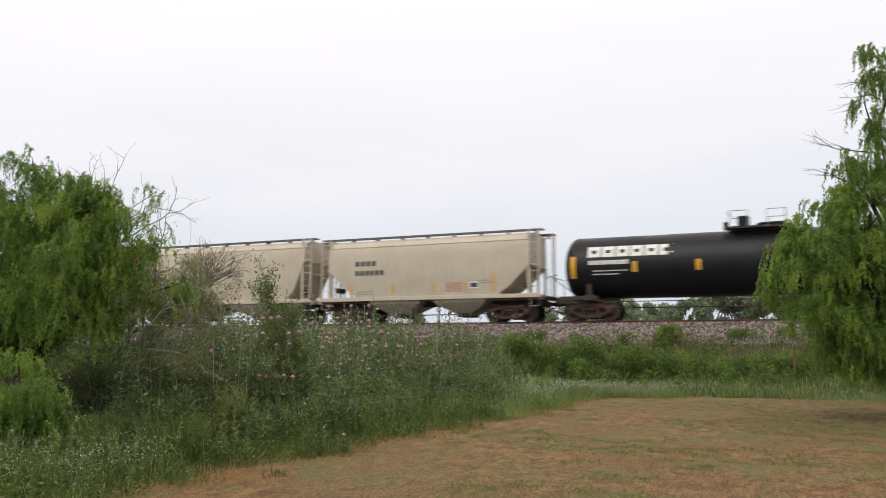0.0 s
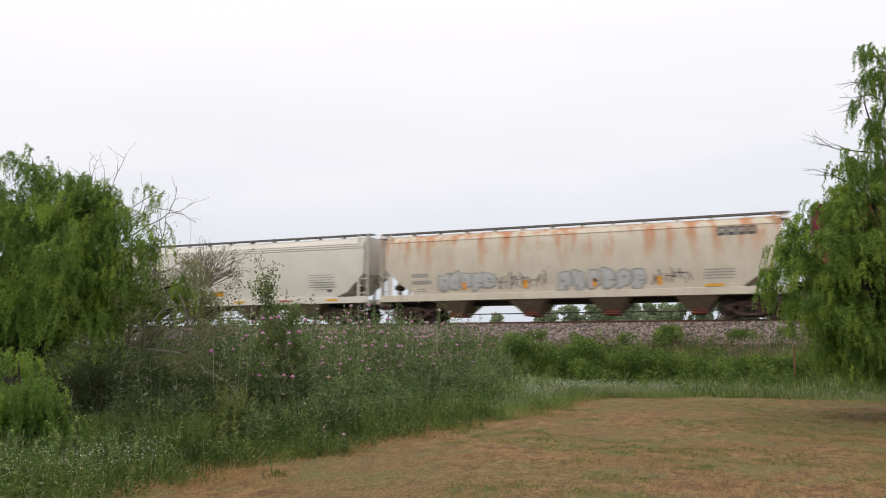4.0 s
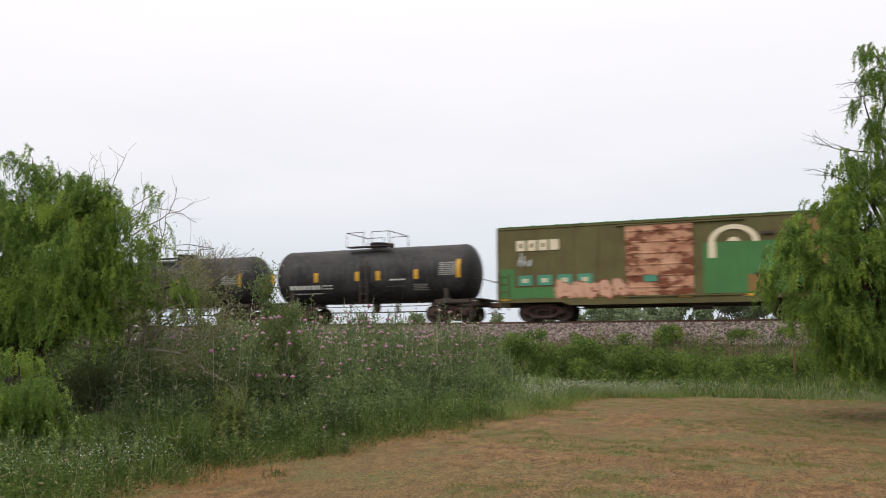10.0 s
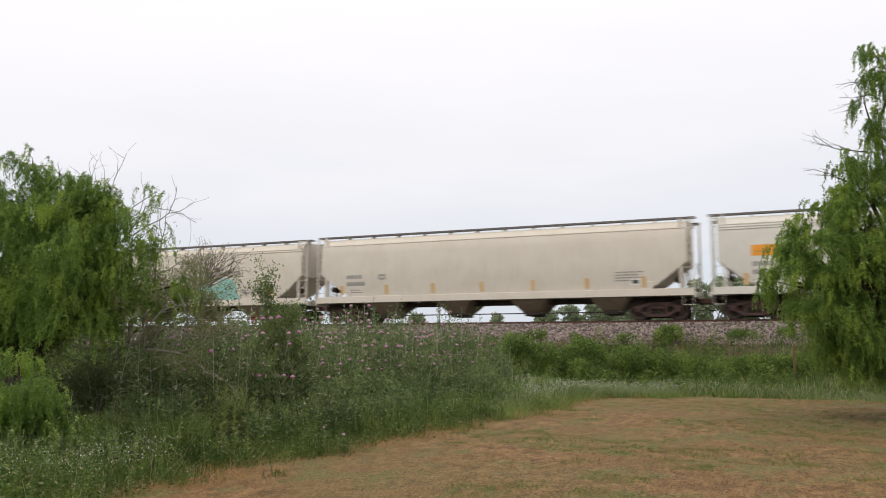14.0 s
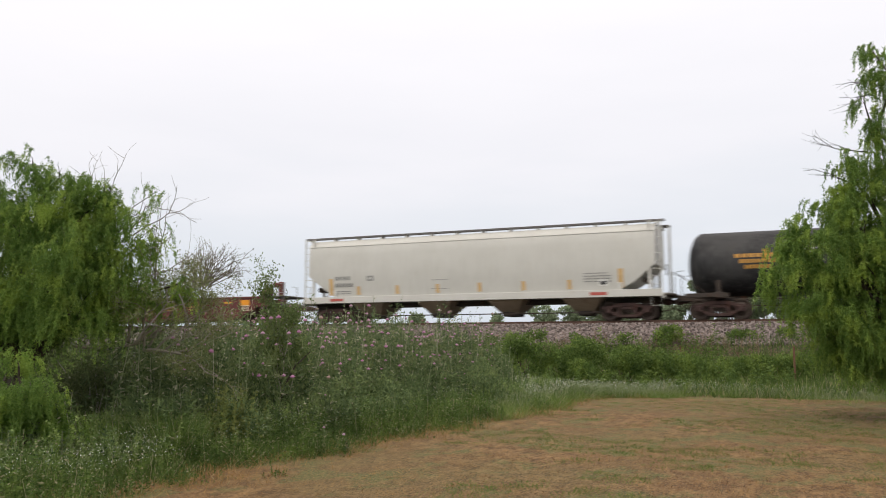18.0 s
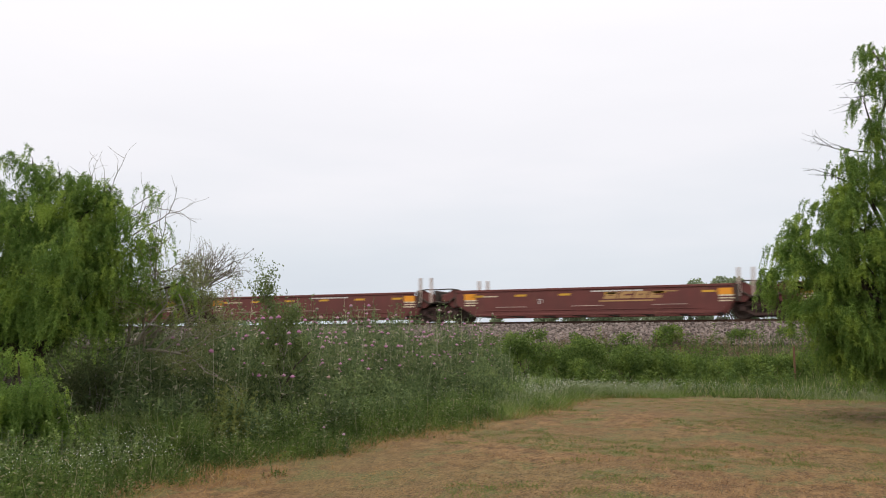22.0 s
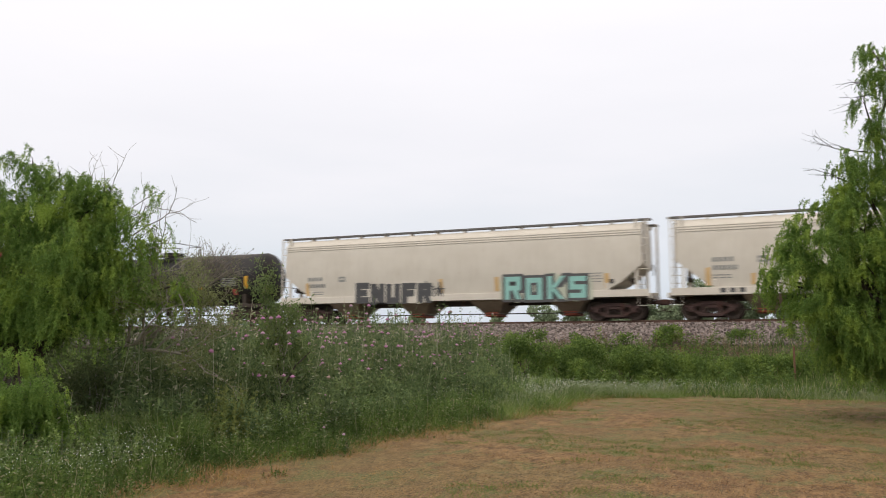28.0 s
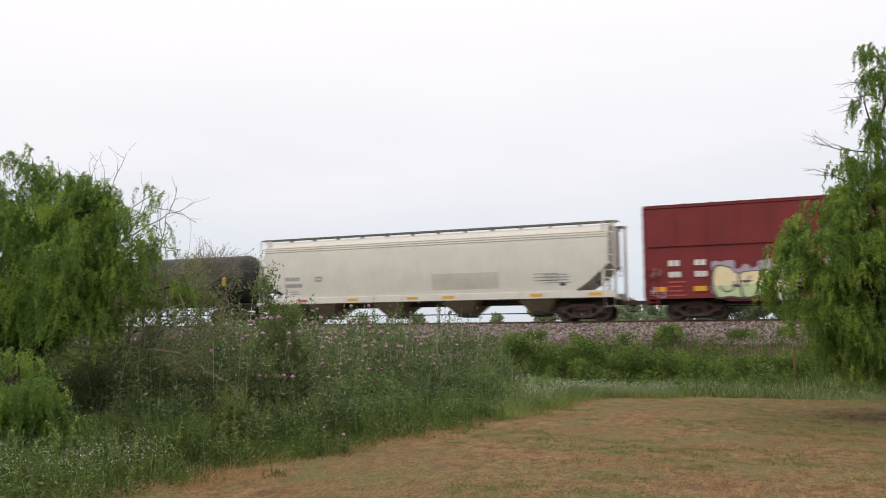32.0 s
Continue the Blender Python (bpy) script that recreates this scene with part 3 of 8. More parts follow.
def stencil(parent, text, x, z, size, y, mat):
    """Readable stencilled writing, flat on a side."""
    curve = bpy.data.curves.new("stencil", "FONT")
    curve.body, curve.size, curve.align_x = text, size, "CENTER"
    flat = bpy.data.objects.new("stencil", curve)
    me = bpy.data.meshes.new_from_object(flat)
    for v in me.vertices:
        v.co = (x + v.co.x, -y, z + v.co.y)
    me.materials.clear()
    me.materials.append(mat)
    bpy.data.objects.remove(flat)
    part("stencil", me, None, parent)


def markers(parent, xs, z0, z1, w, mat, skin, label="reflective strip"):
    for x in xs:
        s = Shape()
        s.patch(x - w / 2, x + w / 2, z0, z1, skin, 0.022, 0, 6)
        part("reflector", s, mat, parent, label)


def graffiti(parent, x, z, w, h, n, fill, edge, skin, seed, hole=True, fill2=None, cloud=None, power=0.6):
    """Bubble-shaped sprayed letters without meaning."""
    rnd = random.Random(seed)
    q = Shape()
    if cloud:
        for i in range(n * 2):
            q.blob(x + w * (i + 0.5) / (n * 2), z + h * rnd.uniform(0.5, 0.68), w / n * 0.42, h * rnd.uniform(0.36, 0.5), skin, 0.004 + 0.0004 * i, rnd)
    for i in range(n):
        e, f, g = Shape(), Shape(), Shape()
        cx, cz = x + w * (i + 0.5) / n, z + h * (0.5 + rnd.uniform(-0.05, 0.05))
        rx, rz = w / n * rnd.uniform(0.48, 0.58), h * rnd.uniform(0.44, 0.52)
        lift = 0.012 + 0.0025 * (i % 2)
        keep = rnd.getstate()
        e.blob(cx, cz, rx, rz, skin, lift, rnd, 0.26, power)
        rnd.setstate(keep)
        f.blob(cx, cz + 0.02, rx * 0.80, rz * 0.83, skin, lift + 0.004, rnd, 0.26, power)
        if fill2:
            q2 = g.blob(cx, cz - rz * 0.42, rx * 0.66, rz * 0.34, skin, lift + 0.007, rnd, 0.2)
        if hole:
            k, style = rnd.choice((-1, 1)), rnd.randrange(5)
            up = lift + 0.010
            if style in (0, 3, 4):
                e.blob(cx + k * rx * 0.15, cz + rz * rnd.uniform(-0.1, 0.35), rx * rnd.uniform(0.14, 0.3), rz * rnd.uniform(0.10, 0.2), skin, up, rnd, 0.3)
            if style in (1, 3):
                e.patch(cx - rx * 0.15, cx + rx * 0.12, cz - rz * 0.95, cz - rz * 0.35, skin, up, rnd.uniform(-0.4, 0.4), 2)
            if style in (2, 4):
                e.patch(cx + k * rx * 0.45 - rx * 0.3, cx + k * rx * 0.45 + rx * 0.3, cz - rz * 0.25, cz - rz * 0.08, skin, up, 0, 1)
            if style == 1:
                e.patch(cx - rx * 0.05, cx + rx * 0.1, cz + rz * 0.45, cz + rz * 0.95, skin, up, rnd.uniform(-0.4, 0.4), 2)
        part("graffiti_outline", e, edge, parent, "sprayed graffiti outline")
        part("graffiti_fill", f, fill, parent, "sprayed graffiti letter")
        if fill2:
            part("graffiti_shade", g, fill2, parent)
    if cloud:
        part("graffiti_cloud", q, cloud, parent)


def arch_coat(s, x, z, w, h, y, low=0.0, high=1.0, round_top=0.45, lean=0.0):
    """A flat coat with a straight foot and an arched head, between the shares low and high of its height."""
    top = []
    for i in range(13):
        a = math.pi * i / 12
        top.append((x + w * 0.5 + w * 0.5 * math.cos(a), h * (1 - round_top) + h * round_top * math.sin(a)))
    rows = [(x + w, h * low)] + [(px, min(max(pz, h * low), h * high)) for px, pz in top] + [(x, h * low)]
    s.add([(px + lean * pz, -y, z + pz) for px, pz in rows], [tuple(range(len(rows)))])


def ring_stroke(s, x, z, rx, rz, a0, a1, t, y, n=12):
    """A sprayed arc of breadth t on a flat side."""
    v = []
    for i in range(n + 1):
        a = a0 + (a1 - a0) * i / n
        for k in (-0.5, 0.5):
            v.append((x + (rx + k * t) * math.cos(a), -y, z + (rz + k * t) * math.sin(a)))
    s.add(v, [(2 * i, 2 * i + 1, 2 * i + 3, 2 * i + 2) for i in range(n)])


def throwup(parent, x, z, w, h, n, y, seed, rise=0.0):
    """A broad sprayed piece without meaning: swollen overlapping letters, cream above, pale green below, dark outlines, a mauve cloud."""
    rnd = random.Random(seed)
    cloud, marks = Shape(), Shape()
    step = w / n

    def swollen(cx, cz, rx, rz, ph, m=26):
        pts = []
        for j in range(m):
            a = 2 * math.pi * j / m
            q = 1 + 0.13 * math.sin(2 * a + ph[0]) + 0.11 * math.sin(3 * a + ph[1]) + 0.05 * math.sin(5 * a + ph[2])
            c, t = math.cos(a), math.sin(a)
            pts.append((cx + rx * q * math.copysign(abs(c) ** 0.65, c), cz + rz * q * math.copysign(abs(t) ** 0.6, t)))
        return pts

    def coat(s, pts, depth, lo=-99.0, hi=99.0):
        s.add([(px, -depth, min(max(pz, lo), hi)) for px, pz in pts], [tuple(range(len(pts)))])

    for i in range(n * 3):
        u = (i + 0.5) / (n * 3)
        coat(cloud, swollen(x + w * u, z + h * (0.66 + rise * u) + rnd.uniform(-0.08, 0.12), step * rnd.uniform(0.22, 0.34), h * rnd.uniform(0.30, 0.48), [rnd.uniform(0, 6.3) for _ in range(3)]), y + 0.003 + 0.0003 * i)
    part("graffiti_cloud", cloud, M["lavender"], parent, "mauve sprayed cloud")
    for i in range(n):
        ph = [rnd.uniform(0, 6.3) for _ in range(3)]
        cx, cz = x + step * (i + 0.5), z + h * 0.46 * (1 + rise * i) + rnd.uniform(-0.05, 0.07)
        rx, rz = step * rnd.uniform(0.50, 0.60), h * rnd.uniform(0.42, 0.50)
        k = y + 0.012 + 0.004 * (i % 2)
        mid = cz + rz * rnd.uniform(-0.35, 0.05)
        e, up, low, hole = Shape(), Shape(), Shape(), Shape()
        coat(e, swollen(cx, cz, rx, rz, ph), k)
        body = swollen(cx, cz + 0.02, rx * 0.86, rz * 0.90, ph)
        coat(up, body, k + 0.0015, lo=mid)
        coat(low, body, k + 0.0015, hi=mid)
        side = rnd.choice((-1, 1))
        style = (i + seed) % 3
        if style == 0:
            coat(hole, swollen(cx + side * rx * 0.1, cz + rz * 0.22, rx * 0.26, rz * 0.16, ph, 12), k + 0.003)
            coat(hole, swollen(cx - side * rx * 0.05, cz - rz * 0.55, rx * 0.16, rz * 0.30, ph, 12), k + 0.003)
        elif style == 1:
            ring_stroke(marks, cx, cz, rx * 0.45, rz * 0.5, 0.4 + ph[0], 3.6 + ph[0], 0.07, k + 0.0035)
            coat(hole, swollen(cx + side * rx * 0.5, cz - rz * 0.15, rx * 0.22, rz * 0.10, ph, 12), k + 0.003)
        else:
            coat(hole, swollen(cx + side * rx * 0.55, cz + rz * 0.15, rx * 0.30, rz * 0.09, ph, 12), k + 0.003)
            coat(hole, swollen(cx - side * rx * 0.55, cz - rz * 0.25, rx * 0.30, rz * 0.09, ph, 12), k + 0.003)
            ring_stroke(marks, cx, cz - rz * 0.1, rx * 0.55, rz * 0.65, 2.0, 3.3, 0.05, k + 0.0035)
        part("graffiti_outline", e, M["dark_mark"], parent, "dark sprayed outline")
        part("graffiti_fill", up, M["cream"], parent, "cream sprayed letter")
        part("graffiti_shade", low, M["pale_green"], parent)
        part("graffiti_gap", hole, M["dark_mark"], parent)
    tagged(part("graffiti_marks", marks, M["dark_mark"], parent), "dark sprayed strokes", kind="stuff")


def glyph(s, kind, x, z, w, h, t, skin, lift, grow=0.0):
    """One sprayed block shape built of strokes of breadth t."""
    a, b, g = x - grow, x + w + grow, t + 2 * grow
    z0, z1 = z - grow, z + h + grow

    def up(x0, lo=z0, hi=z1, slant=0.0):
        s.patch(x0, x0 + g, lo, hi, skin, lift, slant, 5)

    def across(zz, x0=a, x1=b):
        s.patch(x0, x1, zz, zz + g, skin, lift + 0.0004, 0, 2)

    lean = (b - g - a) / (z1 - z0)
    if kind == 0:
        up(a)
        across(z0)
        across((z0 + z1 - g) / 2, a, b - 0.1)
        across(z1 - g)
    elif kind == 1:
        up(a)
        up(b - g)
        up(b - g, z0, z1, -lean)
    elif kind == 2:
        up((a + b - g) / 2, z0, z1, -lean * 0.5)
        up((a + b - g) / 2, z0, z1, lean * 0.5)
    elif kind == 3:
        up(a)
        across(z1 - g)
        across((z0 + z1 - g) / 2)
        up(b - g, (z0 + z1) / 2, z1)
        up(b - g, z0, (z0 + z1) / 2, -lean * 0.8)
    elif kind in (4, 5):
        up(a)
        up(b - g)
        across(z0)
        if kind == 4:
            across(z1 - g)
    elif kind == 6:
        up(a)
        across((z0 + z1 - g) / 2, a, b - 0.1)
        across(z1 - g)
    elif kind == 7:
        up(a)
        m = (z0 + z1) / 2
        up(a + g * 0.8, m, z1, 2 * lean * 0.8)
        up(b - g, z0, m, -2 * lean * 0.8)
    else:
        m = (z0 + z1 - g) / 2
        across(z0)
        across(m)
        across(z1 - g)
        up(a, m, z1)
        up(b - g, z0, m)


def block_word(parent, x, z, w, h, kinds, skin, seed, main, rim, halo, grow=0.07):
    """Upright sprayed block shapes without meaning: strokes in one colour with a rim of another on a pale cloud."""
    rnd = random.Random(seed)
    c = Shape()
    n = len(kinds)
    step = w / n
    for i in range(n * 2):
        c.blob(x + w * (i + 0.5) / (n * 2), z + h * 0.52, step * 0.40, h * rnd.uniform(0.46, 0.58), skin, 0.002 + 0.0003 * i, rnd, 0.16)
    part("graffiti_cloud", c, halo, parent)
    for i, kind in enumerate(kinds):
        hh, dz = h * rnd.uniform(0.9, 1.05), rnd.uniform(-0.03, 0.05)
        o, f = Shape(), Shape()
        glyph(o, kind, x + i * step + step * 0.08, z + dz, step * 0.76, hh, step * 0.22, skin, 0.010 + 0.002 * (i % 2), grow)
        glyph(f, kind, x + i * step + step * 0.08, z + dz, step * 0.76, hh, step * 0.22, skin, 0.016 + 0.002 * (i % 2))
        part("graffiti_rim", o, rim, parent)
        part("graffiti_letter", f, main, parent, "sprayed block letter")


def scrawl(parent, x, z, w, h, mat, skin, seed, n=9, t=0.045):
    """A thin sprayed tag: loose strokes."""
    rnd = random.Random(seed)
    s = Shape()
    for i in range(n):
        a = x + w * i / n
        zz = z + rnd.uniform(0, 0.35) * h
        s.patch(a, a + t * rnd.uniform(0.8, 1.8), zz, zz + h * rnd.uniform(0.35, 0.65), skin, 0.007 + 0.0004 * (i % 3), rnd.uniform(-0.5, 0.5), 3)
        if rnd.random() < 0.7:
            s.patch(a, a + w / n * rnd.uniform(0.7, 1.2), zz + h * 0.3, zz + h * 0.3 + t, skin, 0.0085, 0, 1)
    tagged(part("graffiti_tag", s, mat, parent), kind="stuff")


def ladder(parent, x, y, z0, z1, w=0.42, mat=None, along="x", pitch=0.36):
    s = Shape()
    for k in (-0.5, 0.5):
        p = (x + k * w, y) if along == "x" else (x, y + k * w)
        s.box(p[0] - 0.03, p[0] + 0.03, p[1] - 0.03, p[1] + 0.03, z0, z1)
    z = z0 + 0.2
    while z < z1 - 0.05:
        if along == "x":
            s.tube([(x - w / 2, y, z), (x + w / 2, y, z)], 0.016, 5)
        else:
            s.tube([(x, y - w / 2, z), (x, y + w / 2, z)], 0.016, 5)
        z += pitch
    return part("ladder", s, mat, parent)


def hopper(label, x0, x1, paint, bays, top=4.62, cut=(1.95, 0.30, 2.65), creases=1, gate=None, ends=None, curved=True, sill_z=(1.08, 1.42), open_end=False, walk_posts=1.45, bow=0.0, plain_bays=False, tuck=0.05):
    """A covered hopper from x0 to x1 (at 0 s). cut: inset of the side's foot, inset of its top, height at which the end sheet starts to slope."""
    L = x1 - x0
    h = L / 2
    root = thing("covered_hopper", label, "freight car", (x0 + x1) / 2)
    zs0, zs1 = sill_z
    eave = top - 0.43
    if curved:
        ks = [(1.0, 1.44 - tuck), (1.5, 1.49 - tuck), (2.1, 1.545 - tuck * 0.3), (2.8, 1.57), (3.5, 1.555), (eave - 0.12, 1.50), (eave, 1.44), (top - 0.19, 1.20), (top - 0.10, 0.6)]
    else:
        ks = [(1.0, 1.50), (1.5, 1.51), (2.1, 1.52), (2.8, 1.52), (3.5, 1.52), (eave - 0.12, 1.51), (eave, 1.47), (top - 0.27, 1.15), (top - 0.16, 0.6)]
    kz, kw = [k[0] for k in ks], [k[1] for k in ks]

    def skin(z):
        return float(np.interp(z, kz, kw))

    def ring(x, zb):
        levels = [zb + (eave - 0.12 - zb) * i / 6 for i in range(7)] + [eave, top - 0.19, top - 0.10]
        right = [(x, -skin(z), z) for z in levels]
        left = [(x, skin(z), z) for z in levels[::-1]]
        return right + left

    foot, head, zc = cut
    body = Shape()
    xs = [-h + head, -h + head + 0.04, -h + foot * 0.55 + head * 0.45, -h + foot, 0, h - foot, h - foot * 0.55 - head * 0.45, h - head - 0.04, h - head]
    zb0 = zs1 - 0.06
    zm = zb0 + (zc - zb0) * (0.38 - bow)
    body.loft([ring(x, z) for x, z in zip(xs, (zc + 0.02, zc, zm, zb0, zb0, zb0, zm, zc, zc + 0.02))])
    part("body", body, paint, root, smooth=True)
    for k in (-1, 1):
        s = Shape()
        s.box(-h + 0.05, h - 0.05, k * 1.50 - 0.045, k * 1.50 + 0.045, zs0, zs1, 0.012)
        part("side_sill", s, paint, root)
    for i in range(creases):
        s = Shape()
        zz = eave - 0.10 - 0.11 * i
        s.box(-h + head, h - head, -skin(zz) - 0.028, -skin(zz) + 0.02, zz - 0.022, zz + 0.022, 0.008)
        part("roof_rail", s, paint, root)
    # running boards on brackets, roof hatches
    for k in (-1, 1):
        s = Shape()
        s.box(-h - 0.05, h + 0.05, k * 1.0 - 0.24, k * 1.0 + 0.24, top - 0.045, top, 0.01)
        s.box(-h - 0.05, h + 0.05, k * 1.24 - 0.02, k * 1.24 + 0.02, top - 0.08, top + 0.01)
        part("running_board", s, M["walkway"], root, "grey steel grating walkway")
        n = int(L / walk_posts)
        for i in range(n + 1):
            o = part("board_bracket", shared("board_bracket" + paint.name, lambda: Shape().box(-0.05, 0.05, -0.17, 0.17, -0.24, -0.045), paint), None, root)
            o.location = (-h + 0.3 + (L - 0.6) * i / n, k * 1.05, top)
    n = max(2, int(L / 2.4))
    for i in range(n):
        s = Shape()
        x = -h + 1.3 + (L - 2.6) * i / (n - 1)
        s.lathe([(top - 0.16, 0.42), (top - 0.08, 0.42), (top - 0.05, 0.36), (top - 0.03, 0.1)], 14, "z", (x, 0, 0))
        part("hatch", s, paint, root)
    # bays with outlet gates
    gate = gate or M["frame_dark"]
    a = h - foot + 0.15 if bays == 4 else h - foot - 0.2
    width = 2 * a / bays
    for i in range(bays):
        x = -a + width * (i + 0.5)
        half = 0.86 if bays > 2 else width * 0.36
        s = Shape()
        rings = []
        for zz, px, py in ((zs0 + 0.08, half * 1.08, 1.40), (1.0, half * 1.03, 1.32), (0.86, half * 0.90, 1.16), (0.46, 0.44, 0.66), (0.40, 0.42, 0.64)):
            rings.append([(x - px, -py, zz), (x + px, -py, zz), (x + px, py, zz), (x - px, py, zz)])
        s.loft(rings)
        bay = part("bay", s, paint if plain_bays else M["bay_shade_dirt"], root, "sloping discharge bay")
        s = Shape()
        s.box(x - 0.36, x + 0.36, -0.72, 0.72, 0.28, 0.50, 0.03)
        s.box(x - 0.20, x + 0.20, -0.90, -0.70, 0.30, 0.40, 0.02)
        part("outlet_gate", s, gate, bay)
    s = Shape()
    s.box(-h + 0.1, h - 0.1, -0.32, 0.32, 0.86, 1.10, 0.02)
    part("centre_sill", s, M["frame_dark"], root)
    s = Shape()
    s.tube([(-h + 2.6, -0.9, 0.52), (-h + 3.4, -0.9, 0.40), (h - 3.4, -0.9, 0.40), (h - 2.6, -0.9, 0.52)], 0.03, 6)
    part("brake_pipe", s, M["frame_dark"], root)
    # ends
    for k in (-1, 1):
        s = Shape()
        s.box(k * h - 0.10, k * h + 0.02, -1.5, 1.5, zs0 - 0.08, zs0 + 0.14, 0.01)
        s.box(k * h - (foot if k > 0 else 0), k * h + (foot if k < 0 else 0), -1.46, 1.46, zs0 + 0.02, zs0 + 0.07)
        part("end_platform", s, paint, root)
        for y in (-1.46, 1.46):
            s = Shape()
            x = k * (h - 0.62)
            s.box(x - 0.06, x + 0.06, y - 0.05, y + 0.05, zs0, top - 0.12, 0.01)
            if open_end:
                x = k * (h - 0.10)
                s.box(x - 0.05, x + 0.05, y - 0.05, y + 0.05, zs0, top - 0.06, 0.01)
                s.box(min(k * (h - 0.1), k * (h - 1.0)), max(k * (h - 0.1), k * (h - 1.0)), y - 0.04, y + 0.04, top - 0.42, top - 0.30)
            part("end_post", s, paint, root)
        ladder(root, k * (h - 0.34), -1.47, zs0, top - 0.05, 0.5, paint)
        ladder(root, k * (h + 0.0), 0.95, zs0, top, 0.42, paint, "y")
        # bolster posts at the slope sheet's foot
        for y in (-1.48, 1.48):
            x = k * (h - foot + 0.12)
            part("bolster_post", Shape().box(x - 0.09, x + 0.09, y - 0.05, y + 0.05, zs1 - 0.02, zs1 + (0.62 if open_end else 0.34), 0.015), paint, root)
        # stakes under the slope sheet and brake gear
        s = Shape()
        for y in (-0.62, 0.62):
            s.box(k * (h - 0.75) - 0.05, k * (h - 0.75) + 0.05, y - 0.05, y + 0.05, zs0, min(zc + 0.1, 3.0))
        s.box(k * (h - 0.8) - 0.1, k * (h - 0.8) + 0.1, -1.4, 1.4, min(zc, 2.9) - 0.12, min(zc, 2.9))
        part("end_frame", s, paint, root)
        s = Shape()
        s.lathe([(-0.5, 0.05), (-0.45, 0.14), (0.3, 0.14), (0.36, 0.05)], 12, "y", (k * (h - 0.85), -0.7, zs1 + 0.42))
        part("air_tank", s, M["frame_dark"], root)
        for y in (-1.47, 1.47):
            part("stirrup_step", Shape().tube([(k * (h - 0.55), y, zs0), (k * (h - 0.55), y, zs0 - 0.42), (k * (h - 0.1), y, zs0 - 0.42), (k * (h - 0.1), y, zs0)], 0.018, 5), paint, root)
        truck(root, k * (h - 1.75))
    s = Shape()
    s.tube([(h + 0.02, -0.55 + 0.26 * math.cos(a), 2.35 + 0.26 * math.sin(a)) for a in np.linspace(0, 6.283, 13)], 0.016, 5)
    s.tube([(h + 0.02, -0.8, 2.35), (h + 0.02, -0.3, 2.35)], 0.014, 5)
    part("brake_wheel", s, M["frame_dark"], root)
    couplers(root, h)
    return root, skin, h


def tank(label, x0, x1, paint, r=1.5, zc=2.60, rail_span=1.15, stripes=(), hoops=None):
    """A tank car; x0 and x1 are the ends of its shell at 0 s."""
    L = x1 - x0
    h = L / 2
    root = thing("tank_car", label, "freight car", (x0 + x1) / 2)

    def skin(z):
        return math.sqrt(max(0.05, r * r - (z - zc) ** 2))

    prof = [(-h + 0.66 * (1 - math.cos(q)), max(0.02, r * math.sin(q))) for q in (radians(10 * i) for i in range(10))]
    prof += [(-h + 0.75, r), (-h * 0.45, r + 0.0), (-h * 0.45 + 0.01, r + 0.008), (h * 0.45, r + 0.008), (h * 0.45 + 0.01, r)] + [(-a, q) for a, q in prof[::-1]]
    s = Shape()
    s.lathe(prof, 44, "x", (0, 0, zc))
    part("shell", s, paint, root, smooth=True)
    for x in (-h + 0.7, h - 0.7, -h * 0.45, 0.02, h * 0.45):
        s = Shape()
        s.lathe([(x - 0.05, r + 0.002), (x - 0.045, r + 0.014), (x + 0.045, r + 0.014), (x + 0.05, r + 0.002)], 44, "x", (0, 0, zc))
        part("weld_band", s, paint, root, smooth=True)
    # stub sills, bolsters, end platforms
    sill = h + 0.55
    for k in (-1, 1):
        s = Shape()
        s.box(min(k * sill, k * (h - 2.6)), max(k * sill, k * (h - 2.6)), -0.34, 0.34, 0.86, 1.14, 0.02)
        s.box(k * (h - 1.35) - 0.22, k * (h - 1.35) + 0.22, -1.35, 1.35, 0.92, 1.22, 0.02)
        rings = []
        for zz, w in ((1.15, 1.30), (1.75, 1.34)):
            rings.append([(k * (h - 1.35) - 0.1, -w, zz), (k * (h - 1.35) + 0.1, -w, zz), (k * (h - 1.35) + 0.1, w, zz), (k * (h - 1.35) - 0.1, w, zz)])
        s.loft(rings)
        part("stub_sill", s, M["frame_dark"], root)
        s = Shape()
        s.box(k * sill - 0.45, k * sill + 0.05, -1.5, 1.5, 1.12, 1.19, 0.01)
        s.box(k * (h - 0.9) - 1.0, k * (h - 0.9) + 0.9, -1.52, -1.40, 0.98, 1.16, 0.01)
        part("end_platform", s, M["frame_dark"], root)
        s = Shape()
        for y in (-1.46, 1.46):
            s.tube([(k * sill, y, 1.15), (k * sill, y, 2.15), (k * (sill - 0.4), y * 0.98, 2.2)], 0.02, 6)
            s.tube([(k * (sill - 0.5), y, 1.1), (k * (sill - 0.5), y, 0.6), (k * (sill - 0.1), y, 0.6), (k * (sill - 0.1), y, 1.1)], 0.018, 5)
        s.tube([(k * sill, -1.46, 2.15), (k * sill, 1.46, 2.15)], 0.02, 6)
        part("end_handrail", s, M["frame_dark"], root)
        truck(root, k * (h - 1.35))
    s = Shape()
    s.tube([(-h - 0.3, -1.5, 2.02), (-h + 1.0, -1.52, 1.02), (-h + 2.4, -1.5, 0.86), (h - 2.4, -1.5, 0.86), (h - 1.0, -1.52, 1.02)], 0.022, 6)
    part("side_handrail", s, M["frame_dark"], root)
    s = Shape()
    s.tube([(-h + 2.2, -0.4, 0.62), (0, -0.4, 0.60), (h - 2.2, -0.4, 0.62)], 0.035, 6)
